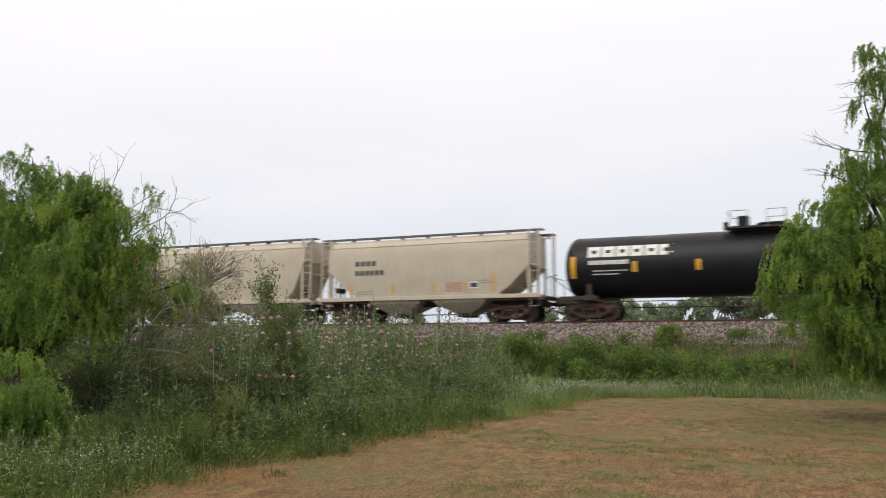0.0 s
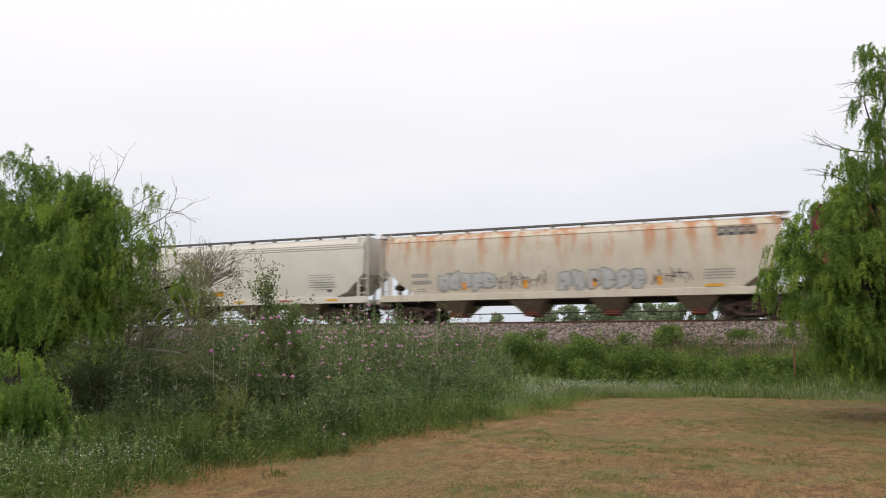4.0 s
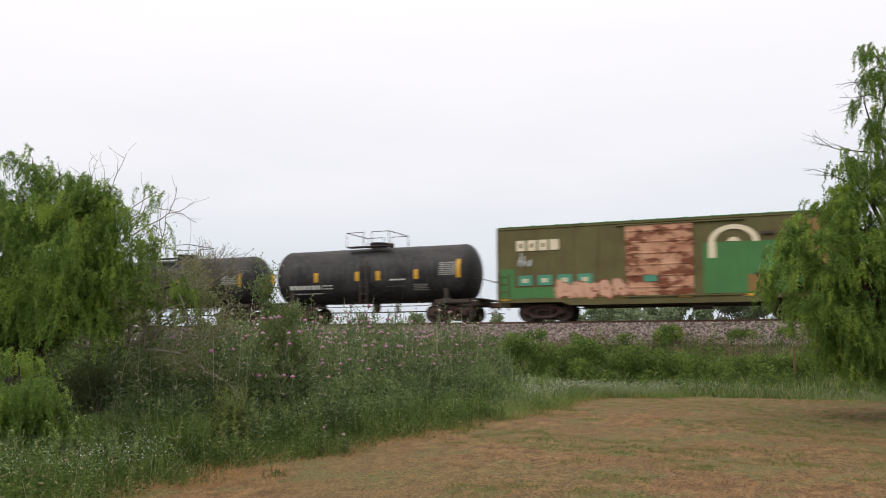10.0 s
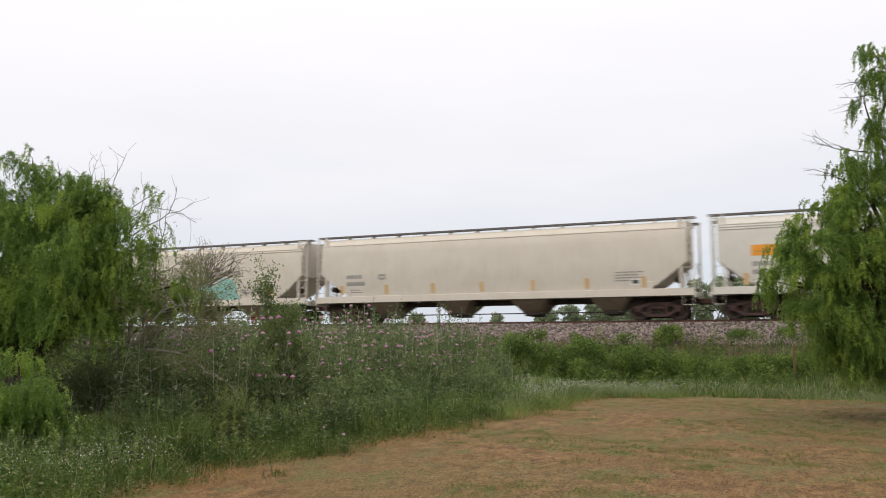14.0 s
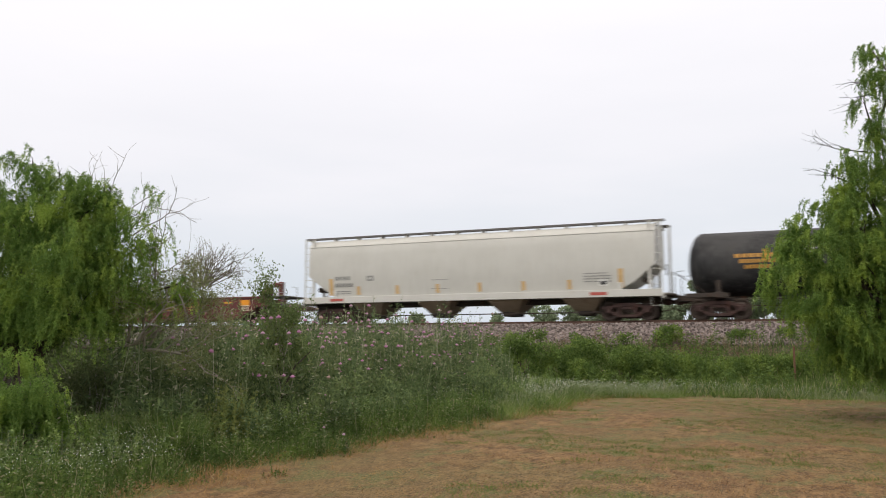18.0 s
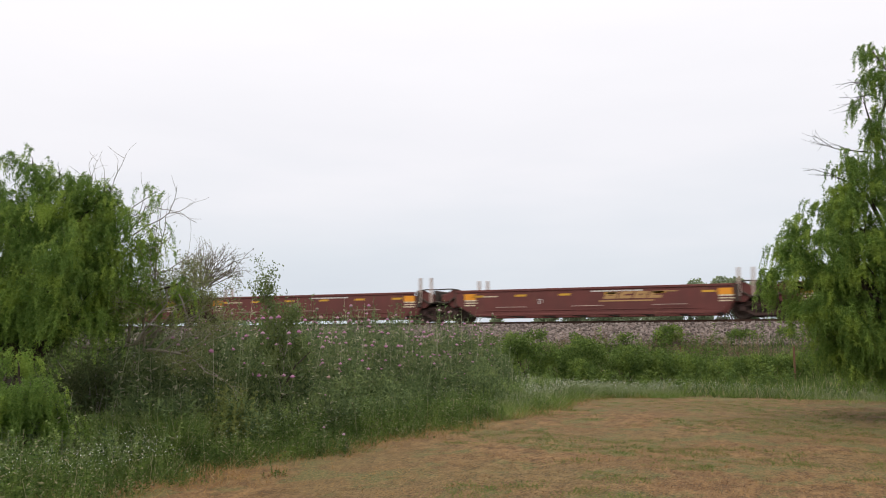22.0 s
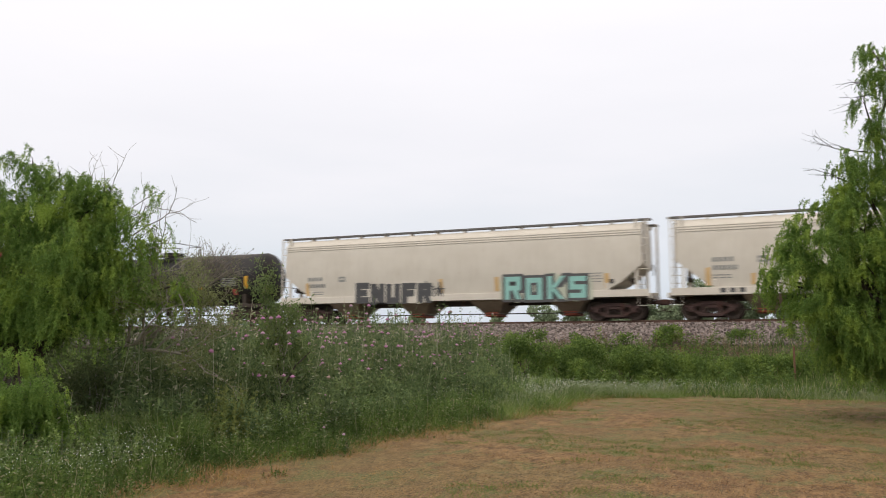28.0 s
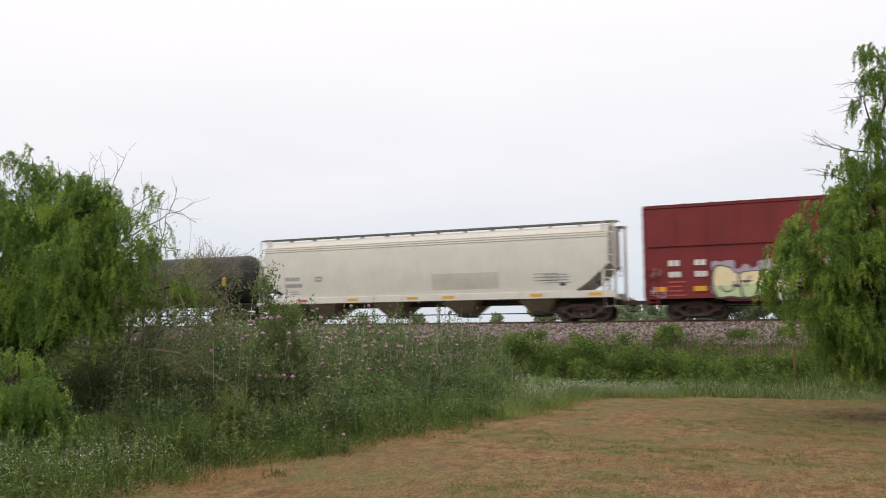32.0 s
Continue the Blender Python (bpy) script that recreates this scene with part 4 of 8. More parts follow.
    s.tube([(h * 0.25, -0.5, 1.0), (h * 0.25, -0.5, 0.55)], 0.10, 8)
    part("brake_rigging", s, M["frame_dark"], root)
    s = Shape()
    s.lathe([(0.62, 0.16), (0.75, 0.2), (1.2, 0.22)], 12, "z", (0.0, 0, 0))
    part("outlet_valve", s, M["frame_dark"], root)
    # top fittings
    t = zc + r
    s = Shape()
    s.lathe([(t - 0.08, 0.52), (t + 0.20, 0.50), (t + 0.24, 0.55), (t + 0.30, 0.53), (t + 0.34, 0.2)], 18, "z", (0.1, 0, 0))
    s.lathe([(t - 0.05, 0.14), (t + 0.24, 0.13), (t + 0.28, 0.06)], 10, "z", (0.85, 0.0, 0))
    part("manway", s, paint, root)
    s = Shape()
    for y in (-1, 1):
        s.box(-rail_span, rail_span, y * 0.95 - 0.28, y * 0.95 + 0.28, t - 0.02, t + 0.03)
    part("top_platform", s, M["frame_dark"], root)
    for xa, xb in hoops or ((-rail_span, -0.25), (0.25, rail_span)):
        s = Shape()
        for y in (-1.2, 1.2):
            s.tube([(xa, y, t), (xa, y, t + 0.78), (xb, y, t + 0.78), (xb, y, t)], 0.024, 6)
        x = xa if xa < 0 else xb
        s.tube([(x, -1.2, t + 0.78), (x, 1.2, t + 0.78)], 0.024, 6)
        part("top_railing", s, M["galv"] if paint is M["black"] else M["frame_dark"], root)
    if hoops:
        s = Shape().box(-1.62, 1.20, -0.62, 0.62, t - 0.12, t + 0.16, 0.03)
        part("fittings_deck", s, M["black"], root)
        for xa, xb, y, up in ((-1.22, -0.72, -0.35, 0.62), (0.30, 0.82, -0.35, 0.30), (-1.80, -1.58, -0.9, 0.30), (1.20, 1.40, -0.9, 0.42), (-0.45, 0.05, 0.1, 0.26)):
            s = Shape().box(xa, xb, y - 0.25, y + 0.25, t - 0.05, t + up, 0.04)
            part("valve_housing", s, M["black"], root)
    ladder(root, 0.0, -r - 0.10, 1.0, zc + 0.7, 0.4, M["frame_dark"])
    markers(root, stripes, zc - 0.36, zc + 0.14, 0.24, M["yellow"], skin)
    couplers(root, sill)
    return root, skin, h


def boxcar(label, x0, x1, paint, top=4.66, z0=0.86, door=(-1.55, 1.55), door_paint=None, posts=True, roof_paint=None, name="boxcar"):
    """A boxcar from x0 to x1 at 0 s."""
    L = x1 - x0
    h = L / 2
    root = thing(name, label, "freight car", (x0 + x1) / 2)
    W = 1.53

    def skin(z):
        return W

    s = Shape()
    s.box(-h + 0.06, h - 0.10, -W + 0.05, W - 0.05, z0 + 0.1, top - 0.12)
    part("body", s, paint, root)
    # side sheets between posts, with a sill below and a top rail
    n = int((h - 1.8) / 1.15)
    for a, b in ((-h + 0.04, door[0]), (door[1], h - 0.04)):
        k = max(2, int((b - a) / 1.18))
        for i in range(k):
            s = Shape()
            xa, xb = a + (b - a) * i / k, a + (b - a) * (i + 1) / k
            s.box(xa + 0.012, xb - 0.012, -W, -W + 0.06, z0 + 0.22, top - 0.20, 0.008)
            part("side_panel", s, paint, root)
            if posts:
                s = Shape()
                s.box(xb - 0.05, xb + 0.05, -W - 0.035, -W + 0.02, z0 + 0.22, top - 0.20, 0.012)
                part("side_post", s, paint, root)
    s = Shape()
    for y in (-1, 1):
        s.prism([(-h, z0 + 0.06), (-h, z0 + 0.26), (h, z0 + 0.26), (h, z0 + 0.06), (h - 3.2, z0 + 0.06), (h - 3.6, z0 - 0.10), (-h + 3.6, z0 - 0.10), (-h + 3.2, z0 + 0.06)], y * W - 0.03, y * W + 0.03)
    part("side_sill", s, paint, root)
    s = Shape()
    s.box(-h, h, -W - 0.04, W + 0.04, top - 0.20, top - 0.08, 0.015)
    part("top_chord", s, paint, root)
    s = Shape()
    ring = [(-W - 0.05, top - 0.09), (-W - 0.05, top - 0.05), (0, top + 0.05), (W + 0.05, top - 0.05), (W + 0.05, top - 0.09)]
    s.loft([[(x, y, z) for y, z in ring] for x in (-h - 0.03, h + 0.03)])
    for i in range(int(L / 1.2)):
        x = -h + 0.6 + i * 1.2
        s.loft([[(x + o, y, z + 0.03) for y, z in ring] for o in (-0.04, 0.04)])
    part("roof", s, roof_paint or paint, root)
    # door
    d = part("door", Shape().box(door[0] + 0.04, door[1] - 0.04, -W - 0.055, -W + 0.03, z0 + 0.28, top - 0.30, 0.012), door_paint or paint, root)
    m = (top - z0 - 0.7) / 6
    for i in range(6):
        z = z0 + 0.45 + m * (i + 0.4)
        part("door_rib", Shape().box(door[0] + 0.12, door[1] - 0.12, -W - 0.085, -W - 0.05, z - 0.035, z + 0.035, 0.012), door_paint or paint, d)
    for x in np.linspace(door[0] + 0.3, door[1] - 0.3, 3):
        part("lock_bar", Shape().tube([(x, -W - 0.10, z0 + 0.3), (x, -W - 0.10, top - 0.32)], 0.02, 6), door_paint or paint, d)
    for z in (z0 + 0.24, top - 0.27):
        part("door_track", Shape().box(door[0] - 0.4, door[1] + 2.2, -W - 0.10, -W - 0.02, z - 0.035, z + 0.03, 0.008), paint, root)
    # ends with rolled ribs
    for k in (-1, 1):
        s = Shape()
        x = k * h
        s.box(x - 0.08, x + 0.04, -W, W, z0 + 0.1, top - 0.1, 0.01)
        e = part("end_wall", s, paint, root)
        nr = 7
        for i in range(nr):
            z = z0 + 0.5 + (top - z0 - 0.9) * i / (nr - 1)
            t = Shape()
            t.loft([[(x + k * 0.03, y, z - 0.16 * q), (x + k * (0.03 + 0.12 * q), y, z - 0.05 * q), (x + k * (0.03 + 0.12 * q), y, z + 0.05 * q), (x + k * 0.03, y, z + 0.16 * q)] for y, q in ((-W + 0.10, 0.2), (-W + 0.3, 1), (W - 0.3, 1), (W - 0.10, 0.2))])
            part("end_rib", t, paint, e)
        ladder(root, x + k * 0.12, 1.15, z0, top - 0.4, 0.42, M["frame_dark"], "y")
        ladder(root, k * (h - 0.32), -W - 0.08, z0 - 0.3, z0 + 1.5, 0.44, paint)
        s = Shape()
        s.box(x - 0.25, x + 0.35, -0.3, 0.3, 0.74, 1.02, 0.02)
        part("draft_gear", s, M["frame_dark"], root)
        truck(root, k * (h - 2.15))
    s = Shape()
    s.box(-h + 0.2, h - 0.2, -0.3, 0.3, 0.74, z0 + 0.12, 0.02)
    for x in np.linspace(-h + 3.8, h - 3.8, 6):
        s.box(x - 0.06, x + 0.06, -1.4, 1.4, z0 - 0.05, z0 + 0.14)
    s.tube([(-h + 3.4, -0.7, 0.62), (h - 3.4, -0.7, 0.62)], 0.03, 6)
    s.lathe([(-0.5, 0.05), (-0.45, 0.2), (0.45, 0.2), (0.5, 0.05)], 12, "x", (1.6, -0.9, 0.66))
    part("underframe", s, M["frame_dark"], root)
    couplers(root, h + 0.35)
    return root, skin, h


def well_unit(label, x0, x1, end_front=False, end_rear=False, truck_rear=True, seed=1, emblem=True, mark="B"):
    """One unit of an articulated well car; its rear (towards -x) rests on the shared bogie."""
    L = x1 - x0
    h = L / 2
    root = thing("well_car", label, "freight car", (x0 + x1) / 2)
    rnd = random.Random(seed)
    W, top, low = 1.52, 1.55, 0.27

    def skin(z):
        return W

    fa, fb = (2.9 if end_front else 1.35), (2.9 if end_rear else 1.35)
    a, b = -h + fb, h - fa
    ea, eb = (1.0 if end_rear else 0.3), (1.0 if end_front else 0.1)
    for y in (-1, 1):
        s = Shape()
        s.prism([(a - ea, 0.95), (a - ea, top), (b + eb, top), (b + eb, 0.95), (b + eb - 0.1, 0.80), (b - 0.35, low + 0.1), (b - 0.5, low), (a + 0.75, low), (a + 0.6, low + 0.1), (a - ea + 0.1, 0.80)], y * W - 0.05, y * W + 0.05)
        w = part("side_wall", s, M["well_red"], root)
        part("top_chord", Shape().box(a - ea, b + eb, y * W - 0.09, y * W + 0.09, top - 0.10, top + 0.02, 0.02), M["well_red"], w)
        part("bottom_chord", Shape().box(a + 0.75, b - 0.5, y * W - 0.10, y * W + 0.07, low - 0.02, low + 0.10, 0.02), M["well_red"], w)
        part("lower_rail", Shape().box(a + 1.2, b - 1.2, y * W - 0.075, y * W + 0.06, low + 0.22, low + 0.27, 0.01), M["well_red"], w)
    s = Shape()
    for i in range(8):
        x = a + 0.6 + (b - a - 1.2) * i / 7
        s.box(x - 0.12, x + 0.12, -W, W, low, low + 0.10)
    part("floor_beam", s, M["frame_dark"], root)
    for k, e, q in ((1, end_front, b), (-1, end_rear, a)):
        tip = k * h
        s = Shape()
        s.box(min(q + k * 0.2, tip - k * 0.25), max(q + k * 0.2, tip - k * 0.25), -0.5, 0.5, 0.80, 1.20, 0.03)
        s.box(q + k * 0.3 - 0.1, q + k * 0.3 + 0.1, -W, W, low + 0.5, top, 0.02)
        part("end_sill", s, M["frame_dark"], root)
        if e:
            s = Shape()
            lo, hi = sorted((q + k * 1.0, tip - k * 0.15))
            s.box(lo, hi, -1.45, 1.45, top - 0.02, top + 0.04, 0.01)
            s.box(tip - k * 0.25 - 0.1, tip - k * 0.25 + 0.1, -1.4, 1.4, 0.95, 1.15, 0.02)
            part("end_walkway", s, M["walkway"], root)
            s = Shape()
            s.box(min(q + k * 0.9, q + k * 1.9), max(q + k * 0.9, q + k * 1.9), -1.5, -1.38, 0.98, top + 0.02, 0.02)
            part("end_bracket", s, M["well_red"], root)
            s = Shape()
            for x in (tip - k * 0.2, tip - k * 1.1):
                for y in (-1.4, 1.4):
                    s.tube([(x, y, 1.1), (x, y, 2.25), (x - k * 0.3, y, 2.27)], 0.022, 6)
            s.tube([(tip - k * 0.2, -1.4, 1.75), (tip - k * 1.1, -1.4, 1.75)], 0.02, 6)
            part("handrail", s, M["galv"], root)
            s = Shape()
            s.lathe([(-0.35, 0.05), (-0.3, 0.19), (0.3, 0.19), (0.35, 0.05)], 12, "x", (tip - k * 1.7, -0.7, top + 0.28))
            part("air_tank", s, M["well_red"], root)
            s = Shape()
            s.box(tip - k * 0.75 - 0.14, tip - k * 0.75 + 0.14, -0.9, -0.6, top + 0.05, top + 0.85, 0.04)
            s.box(tip - k * 0.95 - 0.2, tip - k * 0.95 + 0.2, -1.1, -0.5, top + 0.55, top + 0.80, 0.05)
            part("brake_stand", s, M["well_red"], root)
            truck(root, tip - k * 1.9)
        else:
            s = Shape()
            for o in ((-0.97, -0.36) if k > 0 else (2.25, 2.70)):
                x = tip + o
                for y in (-1.44,):
                    part("guide_post", Shape().box(x - 0.06, x + 0.06, y - 0.05, y + 0.05, 1.0, 2.28 if k > 0 else 2.02, 0.01), M["guide"], root, "faded pink container guide post")
            m = Shape()
            m.prism([(q + k * 0.1, 0.74), (q + k * 0.1, top + 0.05), (q + k * 0.55, top + 0.10), (q + k * 0.95, top - 0.12), (q + k * 0.95, 1.15), (q + k * 0.6, 0.74)], -1.34, -1.18)
            m.box(q + k * 1.0 - 0.14, q + k * 1.0 + 0.14, -1.38, -1.10, 1.02, 1.42, 0.04)
            part("end_gusset", m, M["well_red"], root)
            s.prism([(q + k * 0.1, 0.72), (q + k * 0.1, top + 0.08), (tip + 0.1 * k, top + 0.02), (tip + 0.1 * k, 1.15), (q + k * 0.75, 0.72)], 1.10, 1.28)
            s.tube([(q + k * 0.3, -1.40, 1.3), (q + k * 0.9, -1.42, 0.95), (tip, -1.40, 1.05)], 0.05, 6)
            s.tube([(q + k * 0.2, -1.42, 1.62), (q + k * 0.7, -1.42, 1.68), (tip, -1.42, 1.66)], 0.035, 6)
            part("bulkhead_bracket", s, M["frame_dark"], root)
    if truck_rear and not end_rear:
        truck(root, -h)
        s = Shape()
        s.box(-h - 0.5, -h + 0.5, -0.45, 0.45, 0.80, 1.30, 0.05)
        s.lathe([(1.25, 0.5), (1.42, 0.45), (1.5, 0.2)], 14, "z", (-h, 0, 0))
        s.box(-h - 0.8, -h + 0.6, -1.0, 1.0, 1.10, 1.42, 0.05)
        s.box(-h - 0.30, -h - 0.05, -1.3, 1.3, 0.95, 1.62, 0.04)
        part("articulation", s, M["frame_dark"], root)
    # markings
    for x in np.linspace(a + 0.9, b - 0.9, 6):
        s = Shape().patch(x - 0.28, x + 0.28, 1.20, 1.30, skin, 0.056, 0, 1)
        part("reflector", s, M["yellow"], root)
    for x in (a + 0.45 if not end_rear else a - 0.3, b - 0.2 if not end_front else b + 0.3):
        s = Shape().patch(x - 0.30, x + 0.30, 1.08, 1.38, skin, 0.056, 0, 1)
        part("end_marker", s, M["orange"], root)
        lines(root, x - 0.25, 1.02, 0.6, 3, M["cream_mark"], lambda z: W + 0.05, 0.12, 0.06, seed)
    for x in (a + 2.6, (a + b) / 2, b - 2.6):
        part("grab_rail", Shape().tube([(x - 0.75, -W - 0.13, 0.66), (x - 0.75, -W - 0.15, 0.69), (x + 0.75, -W - 0.15, 0.69), (x + 0.75, -W - 0.13, 0.66)], 0.014, 5), M["guide"], root)
    letters(root, 0.2, 1.34, 2.4, 0.06, 12, M["white_mark"], lambda z: W + 0.05)
    stencil(root, mark, -2.3, 0.84, 0.32, W + 0.056, M["white_mark"])
    lines(root, a + 1.1, 1.20, 1.1, 1, M["cream_mark"], lambda z: W + 0.05, 0.13, 0.06, seed + 5)
    if emblem:
        for i in range(4):
            g = Shape()
            x = 0.75 + i * 0.68
            g.patch(x, x + 0.60, 1.00, 1.13, lambda z: W, 0.056, 0.55, 1)
            g.patch(x + 0.12, x + 0.70, 1.21, 1.32, lambda z: W, 0.056, 0.55, 1)
            g.patch(x + 0.06, x + 0.28, 1.12, 1.22, lambda z: W, 0.057, 0.55, 1)
            if i % 2 == 0:
                g.patch(x + 0.42, x + 0.62, 1.12, 1.22, lambda z: W, 0.057, 0.55, 1)
            part("emblem", g, M["dull_gold"], root)
        part("emblem_stripe", Shape().patch(0.55, 3.05, 0.87, 0.93, skin, 0.056, 0.6, 1).patch(3.5, 4.1, 1.27, 1.32, skin, 0.056, 0.5, 1), M["dull_gold"], root)
    if end_front:
        couplers(root, h)
    elif end_rear:
        couplers(root, h)
    return root


def data_block(root, skin, h, seed, number=True, mat="grey_mark", z=2.35, inset=2.3, box_mark=True):
    """Reporting marks at the rear end and stencils at the front end, as bars."""
    m = M[mat]
    if number:
        letters(root, -h + inset, z, 0.95, 0.20, 4, m, skin, False, "reporting_mark")
        letters(root, -h + inset, z - 0.36, 1.1, 0.20, 6, m, skin, False, "reporting_mark")
        lines(root, -h + inset, z - 0.62, 0.9, 2, m, skin, 0.12, 0.05, seed)
        letters(root, -h + inset + 1.9, z - 0.08, 0.45, 0.28, 1, M["grey_mark"], lambda q: skin(q) - 0.003, True, "stencil_box", 0.1)
    lines(root, h - inset - 1.7, 2.2, 1.3, 4, M["grey_mark"], skin, 0.13, 0.045, seed + 1)
    if box_mark:
        s = Shape().patch(h - inset - 1.0, h - inset - 0.55, 1.62, 1.92, skin, 0.006, 0, 2)
        part("data_panel", s, M["white_mark"], root)
        s = Shape().patch(h - inset - 0.92, h - inset - 0.63, 1.68, 1.84, skin, 0.010, 0, 2)
        part("data_print", s, M["dark_mark"], root)

# ---- the train, from its leading car to its last ----


def build_train():
    # black tank car with large white lettering
    r, sk, h = tank("glossy black tank car with large white lettering", -10.0, 8.6, M["black"], 1.50, 2.58, 1.45, hoops=((-1.56, -0.75), (0.05, 0.82)), stripes=(-8.65, -5.75, -2.9, 2.9, 5.75, 8.65))
    letters(r, -7.95, 2.98, 4.0, 0.52, 6, M["white_mark"], sk, True, "emblem", 0.10)
    letters(r, -7.9, 2.62, 1.9, 0.20, 9, M["white_mark"], sk, False, "reporting_mark")
    lines(r, -7.7, 2.30, 1.6, 2, M["white_mark"], sk, 0.16, 0.05, 3)
    markers(r, (-8.66,), 2.0, 3.05, 0.26, M["yellow"], sk)
    # two short two-bay hoppers
    r, sk, h = hopper("short tan covered hopper with two discharge bays", -23.3, -10.95, M["tan"], 2, 4.55, (2.3, 0.55, 2.75), 1, sill_z=(1.16, 1.36), plain_bays=True)
    letters(r, -4.0, 3.0, 1.3, 0.26, 4, M["dark_mark"], sk, False, "reporting_mark")
    letters(r, -4.0, 2.5, 1.75, 0.26, 6, M["dark_mark"], sk, False, "reporting_mark")
    lines(r, -4.0, 1.62, 1.1, 2, M["grey_mark"], sk, 0.12, 0.05, 3)
    lines(r, 1.2, 1.95, 0.8, 5, M["red_mark"], sk, 0.1, 0.045, 4)
    lines(r, 2.9, 2.05, 1.0, 2, M["grey_mark"], sk, 0.12, 0.03, 5)
    markers(r, (-3.4 - 0.9, -1.8, 0.5, 2.2), 1.5, 2.0, 0.24, M["amber"], sk)
    markers(r, (3.75,), 1.5, 2.5, 0.22, M["amber"], sk)
    part("data_panel", Shape().patch(2.45, 3.0, 1.68, 2.02, sk), M["white_mark"], r)
    part("data_print", Shape().patch(2.53, 2.92, 1.74, 1.95, sk, 0.01), M["dark_mark"], r)
    r, sk, h = hopper("short tan covered hopper with high end openings", -36.05, -23.85, M["tan"], 2, 4.72, (1.7, 0.45, 3.4), 1, sill_z=(1.16, 1.36), plain_bays=True, bow=0.1)
    data_block(r, sk, h, 11, True, "grey_mark", 2.3)
    markers(r, (-3.4, -1.2, 1.0, 3.2), 1.5, 1.95, 0.22, M["amber"], sk)
    # maroon boxcar with graffiti
    r, sk, h = boxcar("maroon boxcar with ribbed sides and pale graffiti", -56.35, -37.3, M["boxcar_maroon"], 4.92, 0.84, (-1.9, 1.9), None, True)
    lo, on = (lambda z: 1.575), (lambda z: 1.60)
    # a pair of white shapes with dark shade on the door
    s, e = Shape(), Shape()
    arch_coat(e, -2.05, 3.60, 0.85, 0.78, 1.602, 0, 1, 0.2)
    arch_coat(e, -1.30, 3.62, 0.92, 0.80, 1.602, 0, 1, 0.5)
    arch_coat(s, -1.98, 3.68, 0.68, 0.22, 1.606, 0, 1, 0.2)
    arch_coat(s, -1.84, 3.80, 0.40, 0.40, 1.607, 0, 1, 0.2)
    arch_coat(s, -2.02, 4.10, 0.76, 0.24, 1.608, 0, 1, 0.3)
    arch_coat(s, -1.22, 3.66, 0.80, 0.72, 1.606, 0, 1, 0.5)
    part("graffiti_outline", e, M["dark_mark"], r)
    g = part("graffiti_fill", s, M["white_mark"], r, "white sprayed shapes")
    e = Shape()
    arch_coat(e, -1.00, 3.90, 0.34, 0.26, 1.612, 0, 1, 0.5)
    part("graffiti_gap", e, M["silver"], r)
    lines(r, 0.62, 4.28, 1.2, 3, M["white_mark"], lambda z: 1.60, 0.12, 0.055, 6)
    lines(r, 0.1, 2.86, 1.9, 1, M["silver"], on, 0.12, 0.09, 16)
    lines(r, 0.2, 2.62, 0.9, 1, M["silver"], on, 0.12, 0.06, 17)
    for x, z, n in ((-8.4, 2.33, 2), (-8.4, 1.92, 3)):
        letters(r, x, z, 0.52, 0.22, n, M["white_mark"], lo, False, "reporting_mark")
        letters(r, x + 0.76, z, 0.52, 0.22, n, M["white_mark"], lo, False, "reporting_mark")
    lines(r, -8.4, 1.70, 1.1, 2, M["silver"], lo, 0.13, 0.05, 18)
    # pale worn columns and low white shapes beside the door
    for i, x in enumerate((-5.60, -4.90, -4.10, -3.35)):
        s = Shape()
        ring_stroke(s, x, 1.62, 0.22, 0.35, 3.0, 6.4, 0.10, 1.602)
        s.patch(x + 0.14, x + 0.24, 1.62, 2.75 - 0.12 * i, lambda z: 1.6, 0.001, 0, 1)
        if i % 2:
            s.patch(x - 0.26, x - 0.16, 1.62, 2.5 - 0.1 * i, lambda z: 1.6, 0.001, 0, 1)
        part("graffiti_column", s, M["mauve_thin"], r, "faded sprayed column")
        for k, a0, a1, rx, y in ((-0.12, 0, 6.283, 0.20, 1.606), (0.26, 0.4, 5.5, 0.18, 1.607)):
            e = Shape()
            ring_stroke(e, x + k, 1.29, rx, 0.12, a0, a1, 0.105, y)
            part("graffiti_letter", e, M["silver"], r, "silver sprayed letter")
    for i, (x, w, h2) in enumerate(((-8.62, 0.42, 0.72), (-8.05, 0.40, 0.52), (-7.6, 0.42, 0.66), (-7.05, 0.38, 0.44), (-6.55, 0.42, 0.48), (2.92, 0.42, 0.55), (3.40, 0.42, 0.50), (3.86, 0.30, 0.48), (4.2, 0.34, 0.46))):
        s = Shape()
        ring_stroke(s, x + w / 2, 0.97 + h2 / 2, w * 0.36, h2 * 0.38, 0.6 * i, 0.6 * i + 5.4, 0.13, 1.605 + 0.001 * (i % 2))
        part("graffiti_letter", s, M["white_mark"], r, "white sprayed bubble letter")
